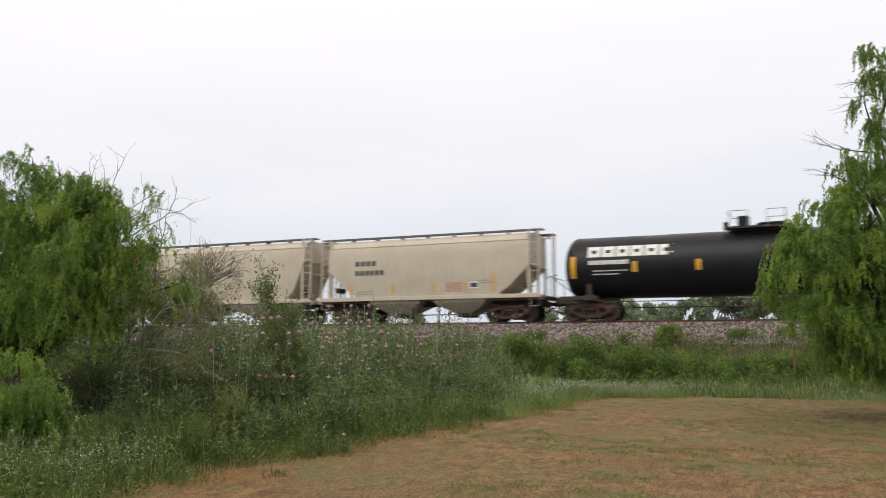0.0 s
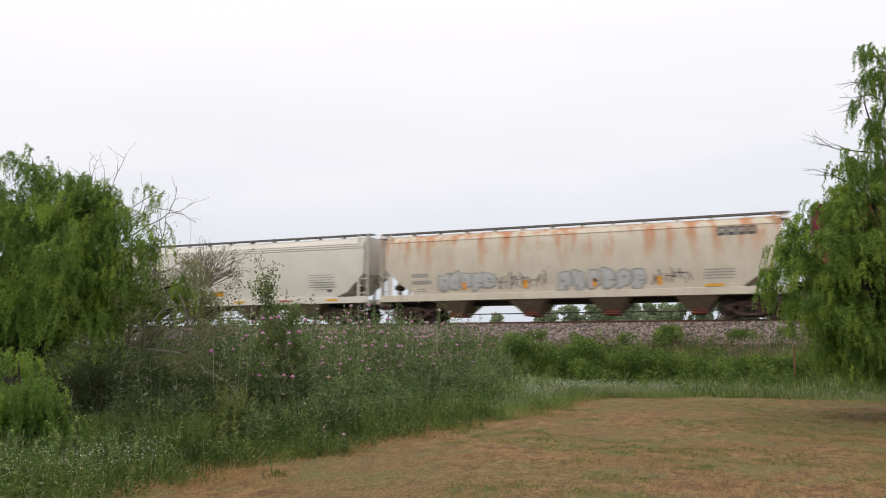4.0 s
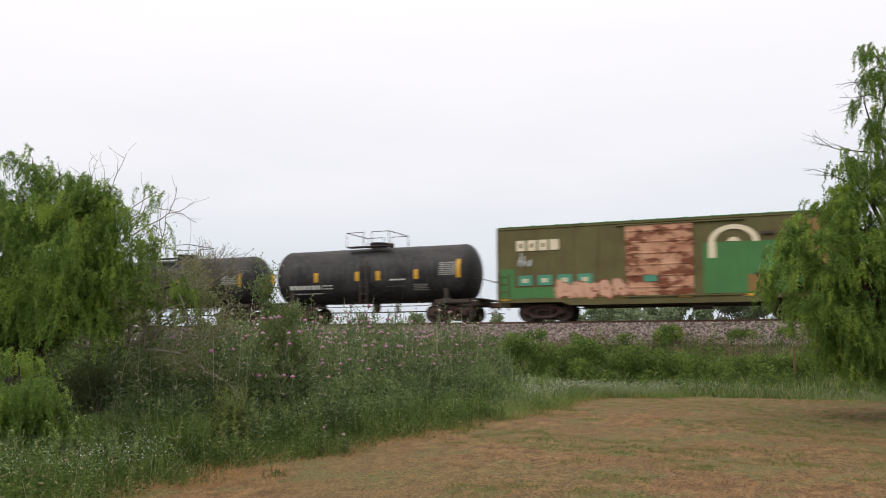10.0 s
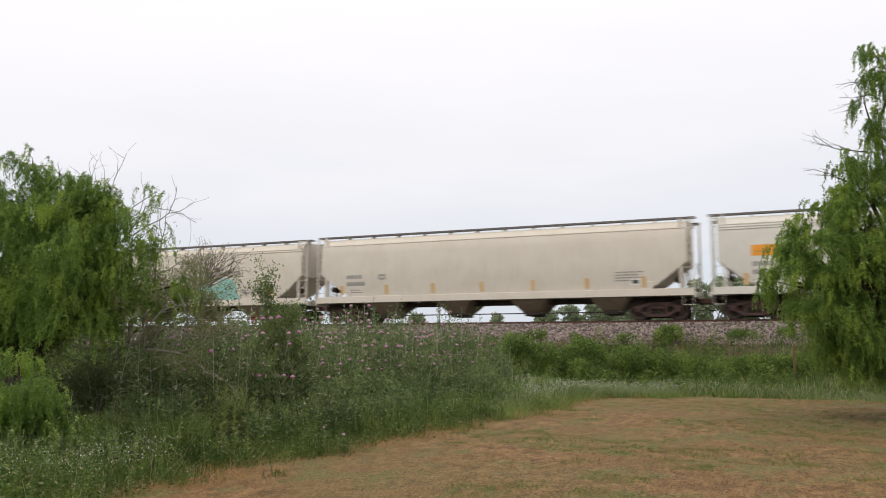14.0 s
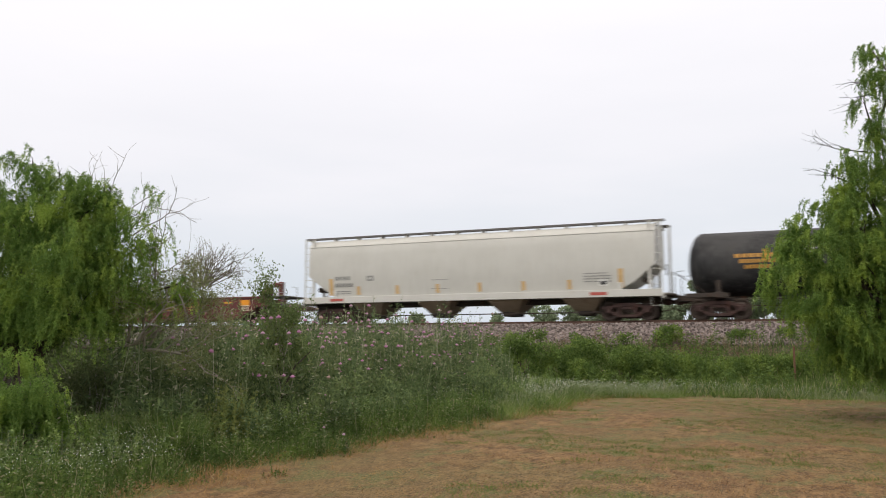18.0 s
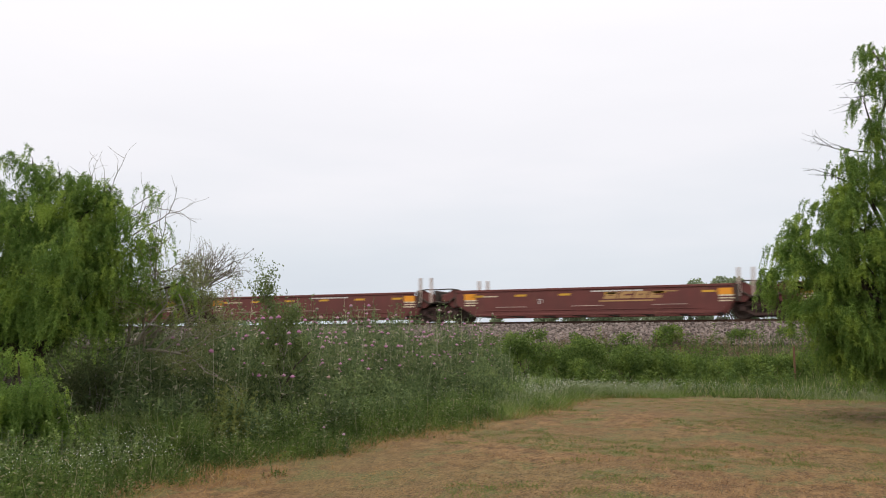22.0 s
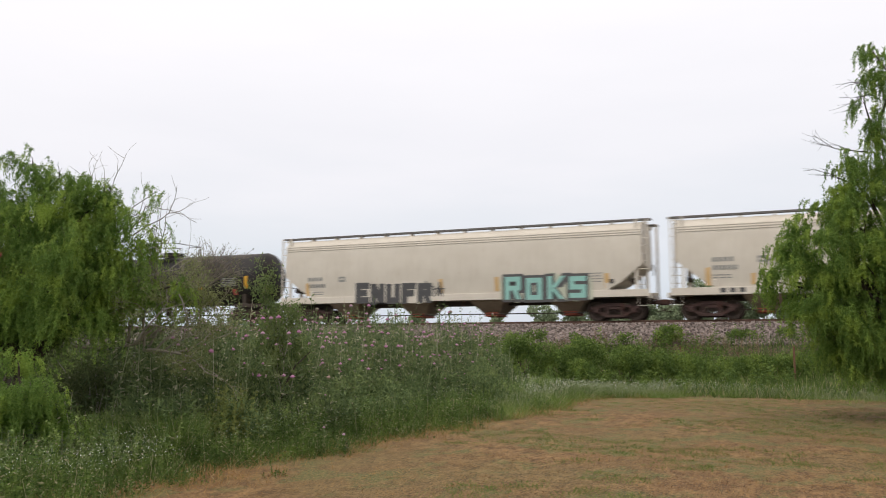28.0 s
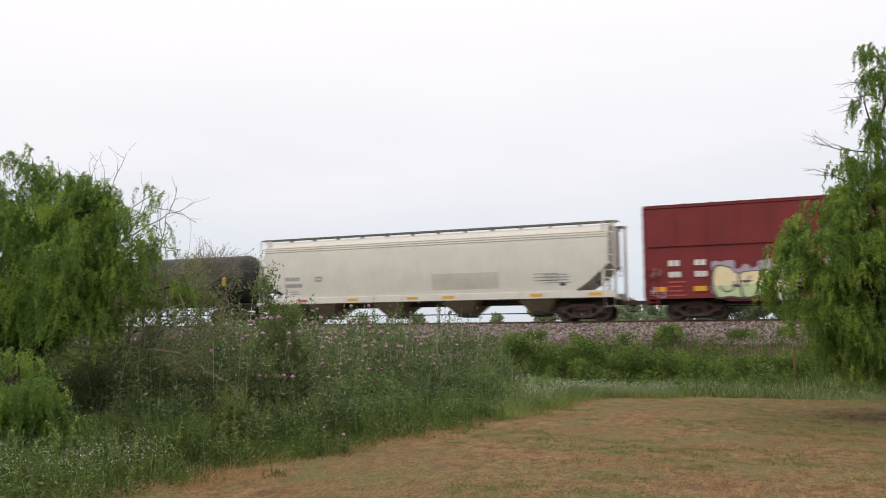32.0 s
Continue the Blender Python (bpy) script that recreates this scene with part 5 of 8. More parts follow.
    for i, (x, z, w, hh, m, n) in enumerate(((2.85, 2.25, 0.55, 1.15, "silver", 6), (2.6, 1.85, 0.5, 0.7, "mauve_thin", 4), (3.8, 1.85, 0.6, 0.75, "mauve_thin", 5), (4.6, 1.9, 0.7, 0.75, "mauve_thin", 5), (6.15, 1.25, 0.65, 1.05, "silver", 8), (7.0, 1.75, 0.9, 0.75, "silver", 10), (5.3, 3.35, 0.65, 0.7, "silver", 8), (6.9, 1.0, 1.0, 0.45, "silver", 8), (8.65, 4.1, 0.75, 0.7, "silver", 7), (8.5, 2.9, 0.7, 0.5, "blue_mark", 7), (-9.1, 1.6, 0.5, 0.7, "silver", 5), (-1.5, 1.9, 0.7, 0.7, "silver", 6), (1.2, 1.9, 0.8, 0.7, "silver", 6), (-2.2, 1.2, 2.4, 0.5, "silver", 9), (0.3, 1.2, 1.9, 0.45, "silver", 7), (5.35, 1.9, 0.6, 0.6, "mauve_thin", 4))):
        scrawl(r, x, z, w, hh, M[m], on, 40 + i, n, 0.04)
    lines(r, 7.85, 2.72, 0.9, 8, M["mauve_thin"], lo, 0.13, 0.05, 47)
    part("data_panel", Shape().patch(5.25, 5.95, 1.48, 1.76, on, 0.006, 0, 1), M["blue_mark"], r)
    for x, z in ((-8.15, 1.17), (-5.6, 1.14), (-2.8, 1.18), (3.2, 1.12), (5.62, 1.20), (8.3, 1.32), (0.35, 2.24), (-0.2, 1.0), (-3.5, 0.95)):
        part("reflector", Shape().patch(x - 0.26, x + 0.26, z, z + 0.19, lambda z: 1.615, 0.006, 0, 1), M["yellow"], r)
    # rust-streaked hopper with silver graffiti
    r, sk, h = hopper("rust-streaked pale covered hopper with silver graffiti", -77.3, -57.35, M["rusty_white"], 4, 4.70, (2.15, 0.35, 2.75), 1, gate=M["red_gate"])
    letters(r, h - 3.0, 3.72, 1.7, 0.46, 4, M["dark_mark"], sk, True, "emblem", 0.14)
    graffiti(r, -6.6, 1.5, 3.0, 1.0, 5, M["silver"], M["grey_mark"], sk, 12)
    scrawl(r, -3.4, 1.5, 2.6, 1.1, M["dark_mark"], sk, 13, 14)
    graffiti(r, -0.4, 1.45, 4.2, 0.95, 6, M["silver"], M["grey_mark"], sk, 14)
    scrawl(r, 3.8, 1.6, 2.2, 0.8, M["dark_mark"], sk, 15, 10)
    data_block(r, sk, h, 12, True, "grey_mark", 2.3, 1.9, False)
    markers(r, (-5.2, -2.0, 1.4, 4.4), 1.6, 2.0, 0.2, M["orange"], sk)
    letters(r, h - 3.6, 1.46, 1.1, 0.12, 1, M["yellow"], lambda z: 1.545, False, "marker_bar")
    # long pale grey hopper
    r, sk, h = hopper("long pale grey covered hopper with three roof creases", -98.05, -77.95, M["white_grey"], 4, 4.78, (2.1, 0.30, 2.6), 3, bow=0.1)
    data_block(r, sk, h, 13, True, "grey_mark", 2.4, 1.6)
    letters(r, 0.0, 1.62, 0.75, 0.26, 1, M["orange"], sk, False, "marker_panel", 0.05)
    lines(r, 6.4, 2.6, 1.6, 6, M["grey_mark"], sk, 0.13, 0.04, 21)
    sill = lambda z: 1.548
    for x, m in ((-8.6, "orange"), (-5.0, "red_mark"), (-6.4, "yellow"), (-2.2, "yellow"), (1.5, "yellow"), (4.5, "red_mark"), (7.5, "yellow")):
        letters(r, x, 1.20, 0.8, 0.11, 1, M[m], sill, False, "sill_marker", 0.1)
    # three older hoppers with open end frames
    for i, (a, b, p, lab) in enumerate(((-111.9, -98.75, "tan_rosy", "tan covered hopper streaked with orange rust"), (-125.9, -112.75, "tan", "clean tan covered hopper with open end frames"), (-139.85, -126.7, "tan_warm", "faded rosy tan covered hopper with open end frames"))):
        r, sk, h = hopper(lab, a, b, M[p], 3, 4.74, (1.9, 0.85, 4.2), 1, open_end=True, sill_z=(1.06, 1.40), tuck=0.18)
        data_block(r, sk, h, 30 + i, True, "dark_mark", 2.55, 2.5)
        if i == 1:
            for x in (-4.1, -1.9, 0.3, 2.6, 4.0):
                part("reflector", Shape().patch(x - 0.35, x + 0.35, 1.48, 1.56, sk, 0.006, 0, 1), M["gold_mark"], r)
        else:
            markers(r, (-4.2, -1.8, 0.5, 2.6), 1.5, 1.85, 0.18, M["amber"], sk)
            markers(r, (4.0,), 1.6, 2.5, 0.2, M["amber"], sk)
        for x, w in ((-2.2, 1.6), (0.2, 1.6)):
            letters(r, x, 1.2, w, 0.05, 11, M["faint_red"], lambda z: 1.548, False, "sill_print")
    # olive and green boxcar
    r, sk, h = boxcar("weathered olive green boxcar with a peeling rusty door", -157.1, -141.15, M["olive"], 4.69, 0.84, (-1.75, 1.35), M["rust_door"], True, M["patch_green"])
    side = lambda z: 1.570
    for i, w in enumerate((0.42, 0.34, 0.36, 0.46)):
        letters(r, -h + 0.95 + i * 0.56, 3.42, 0.54, 0.52, 1, M["cream_mark"], side, i != 3, "emblem", 0.16)
    scrawl(r, -h + 1.0, 2.6, 0.7, 0.8, M["silver"], side, 60, 7)
    for i in range(4):
        s = Shape().patch(-h + 1.05 + i * 0.98, -h + 1.75 + i * 0.98, 1.72, 2.22, side, 0.006, 0, 2)
        part("teal_block", s, M["teal"], r, "teal painted square")
        letters(r, -h + 1.25 + i * 0.98, 1.86, 0.32, 0.2, 2, M["cream_mark"], lambda z: 1.578, False, "stencil")
    part("lower_patch", Shape().patch(-h + 0.1, -h + 6.05, 1.1, 1.62, side, 0.004, 0, 2), M["patch_green"], r)
    part("corner_patch", Shape().patch(-h + 0.1, -h + 0.85, 1.1, 2.55, side, 0.005, 0, 2), M["patch_green"], r)
    graffiti(r, -h + 2.9, 1.0, 3.4, 0.95, 5, M["salmon"], M["rust_door"], lambda z: 1.580, 61)
    part("green_patch", Shape().patch(1.75, 5.9, 1.14, 3.42, side, 0.006, 0, 3), M["patch_green"], r, "fresh green painted rectangle")
    part("brown_panel", Shape().patch(5.95, 7.0, 1.14, 4.28, side, 0.006, 0, 3), M["panel_brown"], r)
    part("brown_panel", Shape().patch(7.05, 7.7, 2.0, 4.28, side, 0.006, 0, 3), M["panel_brown"], r)
    s = Shape()
    ring = [(3.06 + q * 1.08 * math.cos(a), -side(0) - 0.010, 3.40 + q * 0.80 * math.sin(a)) for q in (1.0, 0.74) for a in np.linspace(0, math.pi, 17)]
    s.add(ring, [(i, i + 1, i + 18, i + 17) for i in range(16)])
    s.patch(1.97, 2.30, 2.72, 3.42, lambda z: 1.575, 0.008, 0, 1)
    part("arch_emblem", s, M["cream_mark"], r, "cream painted arch")
    s = Shape()
    s.add([(2.76, -1.582, 3.44), (3.36, -1.582, 3.44), (3.19, -1.582, 3.62), (2.93, -1.582, 3.62)], [(0, 1, 2, 3)])
    part("arch_core", s, M["cream_mark"], r)
    letters(r, 6.05, 1.45, 0.75, 0.42, 1, M["white_mark"], lambda z: 1.580, True, "data_frame", 0.05)
    part("brown_patch", Shape().patch(3.6, 4.7, 1.2, 1.95, lambda z: 1.58, 0.004, 0, 2), M["panel_brown"], r)
    part("door_patch", Shape().patch(-0.9, -0.3, 1.75, 2.05, lambda z: 1.625, 0.004, 0, 2), M["teal"], r)
    for x in (4.2, 3.9):
        part("latch", Shape().box(x, x + 0.55, -1.64, -1.57, 3.7 if x > 4 else 1.9, 3.82 if x > 4 else 2.02), M["frame_dark"], r)
    for x in (-7.6, -1.9, 0.9, 3.6, 7.3):
        part("reflector", Shape().patch(x - 0.25, x + 0.25, 1.0, 1.12, lambda z: 1.565, 0.006, 0, 1), M["yellow"], r)
    # two dark tank cars
    r, sk, h = tank("dusty black tank car with white stencils", -170.55, -158.65, M["black_dusty"], 1.51, 2.60, 1.28, stripes=(-5.75, -2.97, -0.45, 0.8, 3.0))
    letters(r, -4.7, 1.86, 2.75, 0.22, 10, M["white_mark"], sk, False, "reporting_mark")
    lines(r, -4.7, 1.62, 2.6, 1, M["white_mark"], sk, 0.12, 0.05, 71)
    letters(r, 1.5, 2.15, 0.9, 0.14, 4, M["white_mark"], sk, False, "stencil")
    lines(r, 1.2, 1.92, 1.2, 1, M["white_mark"], sk, 0.12, 0.05, 72)
    lines(r, 2.8, 1.95, 0.8, 4, M["grey_mark"], sk, 0.09, 0.05, 73)
    lines(r, 4.3, 3.0, 1.0, 7, M["grey_mark"], sk, 0.10, 0.07, 74)
    markers(r, (5.35,), 2.25, 3.2, 0.22, M["yellow"], sk)
    r, sk, h = tank("dusty black tank car with yellow stencils", -183.75, -171.95, M["black_dusty"], 1.48, 2.53, 1.28, stripes=(-2.0, 0.9, 3.2))
    letters(r, -5.2, 2.35, 2.4, 0.2, 10, M["gold_mark"], sk, False, "reporting_mark")
    letters(r, -5.2, 2.7, 1.4, 0.1, 5, M["gold_mark"], sk, False, "stencil")
    lines(r, -4.9, 2.05, 1.4, 1, M["gold_mark"], sk, 0.12, 0.06, 75)
    for x in (0.7, 2.2):
        letters(r, x, 2.05, 0.7, 0.18, 2, M["white_mark"], sk, False, "stencil")
        letters(r, x - 0.5, 2.05, 0.4, 0.18, 2, M["gold_mark"], sk, False, "stencil")
    lines(r, 3.9, 2.7, 1.1, 5, M["grey_mark"], sk, 0.10, 0.07, 76)
    markers(r, (5.2,), 2.15, 2.9, 0.2, M["yellow"], sk)
    # three long pale hoppers
    r, sk, h = hopper("long pale grey covered hopper with an orange panel", -204.7, -184.6, M["white_grey"], 4, 4.74, (2.1, 0.35, 2.55), 3)
    letters(r, -h + 1.75, 2.75, 1.25, 0.48, 1, M["orange"], sk, False, "orange_panel", 0.02)
    letters(r, -h + 1.9, 2.9, 0.9, 0.10, 7, M["gold_mark"], lambda z: sk(z) + 0.004, False, "panel_print")
    data_block(r, sk, h, 80, True, "grey_mark", 2.30, 1.8)
    lines(r, h - 4.3, 2.75, 1.4, 7, M["grey_mark"], sk, 0.12, 0.04, 81)
    markers(r, np.linspace(-h + 1.5, h - 2.2, 7), 1.5, 2.0, 0.22, M["amber"], sk)
    lines(r, -6.2, 1.22, 1.3, 1, M["grey_mark"], lambda z: 1.55, 0.1, 0.06, 82)
    lines(r, 0.0, 1.24, 1.7, 2, M["grey_mark"], lambda z: 1.55, 0.07, 0.03, 83)
    r, sk, h = hopper("long cream covered hopper with one roof crease", -225.15, -205.35, M["white_tan"], 4, 4.70, (2.1, 0.35, 2.6), 1, bow=-0.05)
    data_block(r, sk, h, 84, True, "grey_mark", 2.35, 1.9)
    markers(r, np.linspace(-h + 1.6, h - 2.3, 7), 1.5, 2.0, 0.2, M["amber"], sk)
    r, sk, h = hopper("cream covered hopper with mint and blue graffiti", -245.3, -225.7, M["white_tan"], 4, 4.64, (2.15, 0.4, 2.6), 2, gate=M["red_gate"])
    graffiti(r, 2.2, 1.15, 3.0, 1.3, 2, M["mint"], M["mint"], sk, 85, False)
    graffiti(r, -3.2, 1.15, 2.0, 1.0, 2, M["blue_mark"], M["lavender"], sk, 86, False)
    graffiti(r, -6.0, 1.35, 3.0, 1.05, 3, M["silver"], M["dark_mark"], sk, 87)
    scrawl(r, 5.4, 1.5, 1.6, 0.7, M["dark_mark"], sk, 88, 9)
    scrawl(r, -0.6, 1.4, 1.6, 0.9, M["grey_mark"], sk, 89, 8)
    data_block(r, sk, h, 90, True, "grey_mark", 2.35, 1.8, False)
    markers(r, (-h + 1.7, -1.0, h - 2.4), 1.5, 2.1, 0.22, M["amber"], sk)
    # long tank car with a blue front edge
    r, sk, h = tank("long dusty black tank car with yellow stencils", -263.35, -246.75, M["black_dusty"], 1.50, 2.52, 1.4, stripes=())
    for x in (-4.9, -1.0, 1.9, 5.0):
        markers(r, (x,), 2.55, 3.05, 0.2, M["yellow"], sk)
    markers(r, (7.2,), 2.55, 3.5, 0.2, M["yellow"], sk)
    for i in range(3):
        letters(r, -6.2 + 0.2 * i, 2.7 - 0.25 * i, 2.3 - 0.6 * i, 0.17, 8, M["gold_mark"], sk, False, "stencil")
    letters(r, -3.7, 2.85, 0.85, 0.2, 3, M["white_mark"], sk, False, "stencil")
    lines(r, 5.9, 3.35, 1.2, 7, M["grey_mark"], sk, 0.11, 0.08, 91)
    letters(r, 6.3, 1.6, 0.35, 0.35, 1, M["white_mark"], sk, False, "placard")
    s = Shape()
    for i in range(5):
        a0, a1 = radians(58 + i * 14), radians(58 + (i + 1) * 14)
        s.add([(x, -1.522 * math.cos(a), 2.52 + 1.522 * math.sin(a)) for a in (a0, a1) for x in (7.3, 7.75)], [(0, 1, 3, 2)])
    part("blue_edge", s, M["sky_blue"], r, "light blue paint on the shoulder")
    # clean hopper
    r, sk, h = hopper("clean pale grey covered hopper with amber reflectors", -283.55, -264.35, M["white_new"], 4, 4.67, (2.1, 0.35, 2.55), 1)
    data_block(r, sk, h, 92, True, "grey_mark", 2.3, 2.0)
    markers(r, np.linspace(-h + 3.4, h - 4.4, 6), 1.5, 1.95, 0.2, M["amber"], sk)
    markers(r, (-h + 1.75, h - 1.95), 1.5, 2.4, 0.24, M["amber"], sk)
    lines(r, -2.0, 2.15, 1.0, 2, M["grey_mark"], sk, 0.45, 0.03, 93)
    for x in (-h + 1.7, h - 3.4):
        letters(r, x, 1.18, 0.9, 0.14, 1, M["red_mark"], lambda z: 1.548, False, "sill_marker", 0.1)
    # empty articulated well car: five units
    spots = [-284.75, -302.35, -317.75, -333.2, -348.65, -365.75]
    for i in range(5):
        well_unit("empty maroon articulated well car unit", spots[i + 1], spots[i], i == 0, i == 4, i < 4, 100 + i, i % 2 == 0, "BCDEA"[i])
    # three long hoppers
    r, sk, h = hopper("dusty grey long covered hopper with red gates", -387.0, -366.75, M["grey_dust"], 4, 4.80, (2.1, 0.35, 2.6), 3, gate=M["red_gate"])
    data_block(r, sk, h, 110, True, "grey_mark", 2.35, 1.9)
    markers(r, np.linspace(-h + 3.4, h - 4.4, 5), 1.5, 1.95, 0.2, M["yellow"], sk)
    markers(r, (-h + 1.75, h - 1.95), 1.5, 2.5, 0.24, M["yellow"], sk)
    r, sk, h = hopper("cream long covered hopper with small black tags", -408.1, -387.55, M["white_tan"], 4, 4.74, (2.1, 0.35, 2.6), 3, gate=M["red_gate"])
    data_block(r, sk, h, 111, True, "grey_mark", 2.55, 1.9)
    scrawl(r, -h + 4.1, 2.1, 1.3, 0.8, M["dark_mark"], sk, 112, 9, 0.03)
    markers(r, np.linspace(-h + 3.6, h - 3.6, 5), 1.5, 2.0, 0.2, M["amber"], sk)
    markers(r, (-h + 1.7, h - 1.95), 1.5, 2.3, 0.22, M["amber"], sk)
    letters(r, -1.2, 1.75, 1.5, 0.34, 1, M["orange"], sk, False, "orange_panel", 0.02)
    letters(r, -3.9, 1.2, 3.4, 0.12, 9, M["dark_mark"], lambda z: 1.548, False, "sill_tag", 0.3)
    letters(r, -h + 2.2, 1.17, 1.2, 0.2, 3, M["dark_mark"], lambda z: 1.548, False, "sill_tag", 0.4)
    r, sk, h = hopper("cream long covered hopper with dark and mint graffiti", -429.05, -408.95, M["white_tan"], 4, 4.74, (2.1, 0.35, 2.55), 3, gate=M["red_gate"])
    data_block(r, sk, h, 113, True, "grey_mark", 2.3, 1.8, False)
    wide = lambda z: max(sk(z), 1.548)
    block_word(r, -5.3, 1.06, 4.5, 0.98, (0, 1, 5, 6, 3), wide, 114, M["dark_mark"], M["soot"], M["white_tan"])
    block_word(r, 2.95, 1.04, 4.3, 1.08, (3, 4, 7, 8), wide, 115, M["mint"], M["soot"], M["pale_mint"], 0.13)
    scrawl(r, -0.95, 1.1, 0.8, 1.2, M["dark_mark"], wide, 116, 5, 0.06)
    letters(r, 8.0, 1.72, 0.5, 0.2, 1, M["dark_mark"], sk, False, "stencil")
    markers(r, (-h + 1.75, -0.4, 2.6, h - 2.0), 1.5, 2.2, 0.22, M["amber"], sk)
    # stained tank car
    r, sk, h = tank("stained brownish black tank car with yellow reflectors", -445.95, -430.25, M["black_stained"], 1.50, 2.66, 1.24)
    markers(r, (-3.38, -1.75, 1.25, 3.5), 1.95, 2.45, 0.26, M["yellow"], sk)
    letters(r, -6.4, 2.62, 2.3, 0.2, 10, M["grey_mark"], sk, False, "reporting_mark")
    lines(r, -6.3, 2.3, 2.0, 1, M["grey_mark"], sk, 0.12, 0.05, 120)
    lines(r, 1.6, 2.4, 1.1, 2, M["grey_mark"], sk, 0.15, 0.06, 121)
    lines(r, 5.0, 2.6, 1.0, 5, M["grey_mark"], sk, 0.10, 0.06, 122)
    markers(r, (-7.2, 6.7), 2.05, 2.75, 0.22, M["yellow"], sk)
    letters(r, 5.7, 1.7, 0.35, 0.35, 1, M["red_mark"], sk, False, "placard")
    # tall red boxcar with a large graffiti
    r, sk, h = boxcar("tall oxide red boxcar covered in cream graffiti", -466.75, -447.8, M["boxcar_red"], 5.30, 0.88, (-1.3, 2.9), None, True)
    side = lambda z: 1.572
    s = Shape()
    s.box(-h + 0.1, -1.6, -1.60, -1.55, 3.32, 3.37)
    s.box(3.1, h - 0.1, -1.60, -1.55, 3.48, 3.53)
    s.box(-0.9, 3.9, -1.65, -1.60, 3.92, 3.97)
    s.box(-0.9, 3.9, -1.65, -1.60, 4.86, 4.91)
    part("rub_rail", s, M["boxcar_red"], r)
    for x, n in ((-8.42, 2), (-7.28, 2)):
        letters(r, x, 2.42, 0.52, 0.26, n, M["white_mark"], side, False, "reporting_mark")
        letters(r, x, 1.90, 0.56, 0.26, 3, M["white_mark"], side, False, "reporting_mark")
    for q in range(4):
        lines(r, -8.45, 1.66 - 0.2 * q, 0.75, 1, M["red_mark"], side, 0.15, 0.06, 131 + q)
    lines(r, -1.55, 4.28, 1.5, 2, M["cream_mark"], lambda z: 1.62, 0.12, 0.075, 132)
    letters(r, -0.1, 3.55, 0.35, 0.16, 2, M["cream_mark"], lambda z: 1.62, False, "stencil")
    for x, m in ((-7.35, "yellow"), (-9.1, "orange"), (8.0, "yellow"), (8.85, "orange")):
        part("reflector", Shape().patch(x, x + 0.55, 1.25, 1.48, lambda z: 1.60, 0.006, 0, 1), M[m], r)
    throwup(r, -6.5, 0.82, 3.5, 1.50, 3, 1.60, 133)
    throwup(r, -1.95, 0.82, 1.95, 1.55, 2, 1.66, 134)
    throwup(r, 0.35, 0.82, 1.75, 1.50, 2, 1.66, 137)
    throwup(r, 2.3, 0.82, 4.2, 1.70, 4, 1.60, 135, 0.06)
    part("data_panel", Shape().patch(-2.75, -2.3, 1.62, 1.86, lambda z: 1.60, 0.006, 0, 1), M["white_mark"], r)
    s, e = Shape(), Shape()
    s.blob(8.27, 4.23, 0.42, 0.42, side, 0.03, random.Random(1), 0.0, 1.0, 24)
    part("round_emblem", s, M["cream_mark"], r, "cream round emblem")
    e.tube([(8.27 + 0.33 * math.cos(a), -1.606, 4.23 + 0.33 * math.sin(a)) for a in np.linspace(0, 6.283, 25)], 0.014, 4)
    for z, w in ((4.36, 0.24), (4.23, 0.28), (4.10, 0.24)):
        e.patch(8.27 - w, 8.27 + w, z - 0.03, z + 0.02, side, 0.034, 0, 1)
    part("emblem_print", e, M["boxcar_maroon"], r)
    for i, (x, z, w, hh, m, n) in enumerate(((6.75, 2.0, 0.75, 0.5, "mauve_thin", 6), (7.85, 2.0, 0.8, 0.6, "silver", 10), (6.8, 1.1, 1.0, 0.8, "mauve_thin", 8), (7.9, 1.45, 0.7, 0.5, "mauve_thin", 7), (8.75, 1.0, 0.65, 0.9, "lavender", 10), (-9.25, 1.8, 0.5, 0.7, "mauve_thin", 5), (-9.2, 0.95, 0.7, 0.7, "lavender", 6), (7.9, 3.2, 0.9, 0.4, "mauve_thin", 5))):
        scrawl(r, x, z, w, hh, M[m], lambda z: 1.60, 150 + i, n, 0.04)
    # last hopper and tank car in view
    r, sk, h = hopper("pale grey long covered hopper with yellow sill markers", -488.1, -468.1, M["white_grey"], 4, 4.74, (2.1, 0.35, 2.65), 3)
    data_block(r, sk, h, 140, True, "grey_mark", 2.35, 1.8)
    part("paint_patch", Shape().patch(0.6, 4.2, 1.5, 2.45, sk, 0.003, 0, 4), M["grey_dust"], r, "greyer patch of paint")
    lines(r, h - 4.0, 2.25, 1.3, 3, M["grey_mark"], sk, 0.16, 0.05, 141)
    for x in (-h + 2.6, -h + 5.7, -0.8, 1.2, 5.8, h - 1.3):
        letters(r, x, 1.18, 0.7, 0.13, 1, M["yellow"] if x > -h + 3 else M["red_mark"], lambda z: 1.548, False, "sill_marker", 0.1)
    tank("dusty black tank car with a yellow reflector", -505.6, -489.2, M["black_dusty"], 1.50, 2.58, 1.24, stripes=(-6.8, -2.0, 2.0, 6.9))


build_train()

# ---- plants ----


def unit(v):
    return v / np.maximum(np.linalg.norm(v, axis=-1, keepdims=True), 1e-9)


def leaves(base, along, length, width, rng):
    """Diamond-shaped leaves from arrays of foot, direction, length and width."""
    along = unit(along)
    side = unit(np.cross(along, rng.normal(size=along.shape)))
    l, w = length[:, None], width[:, None]
    mid = base + along * l * 0.45
    return np.stack([base, mid + side * w * 0.5, base + along * l, mid - side * w * 0.5], 1)


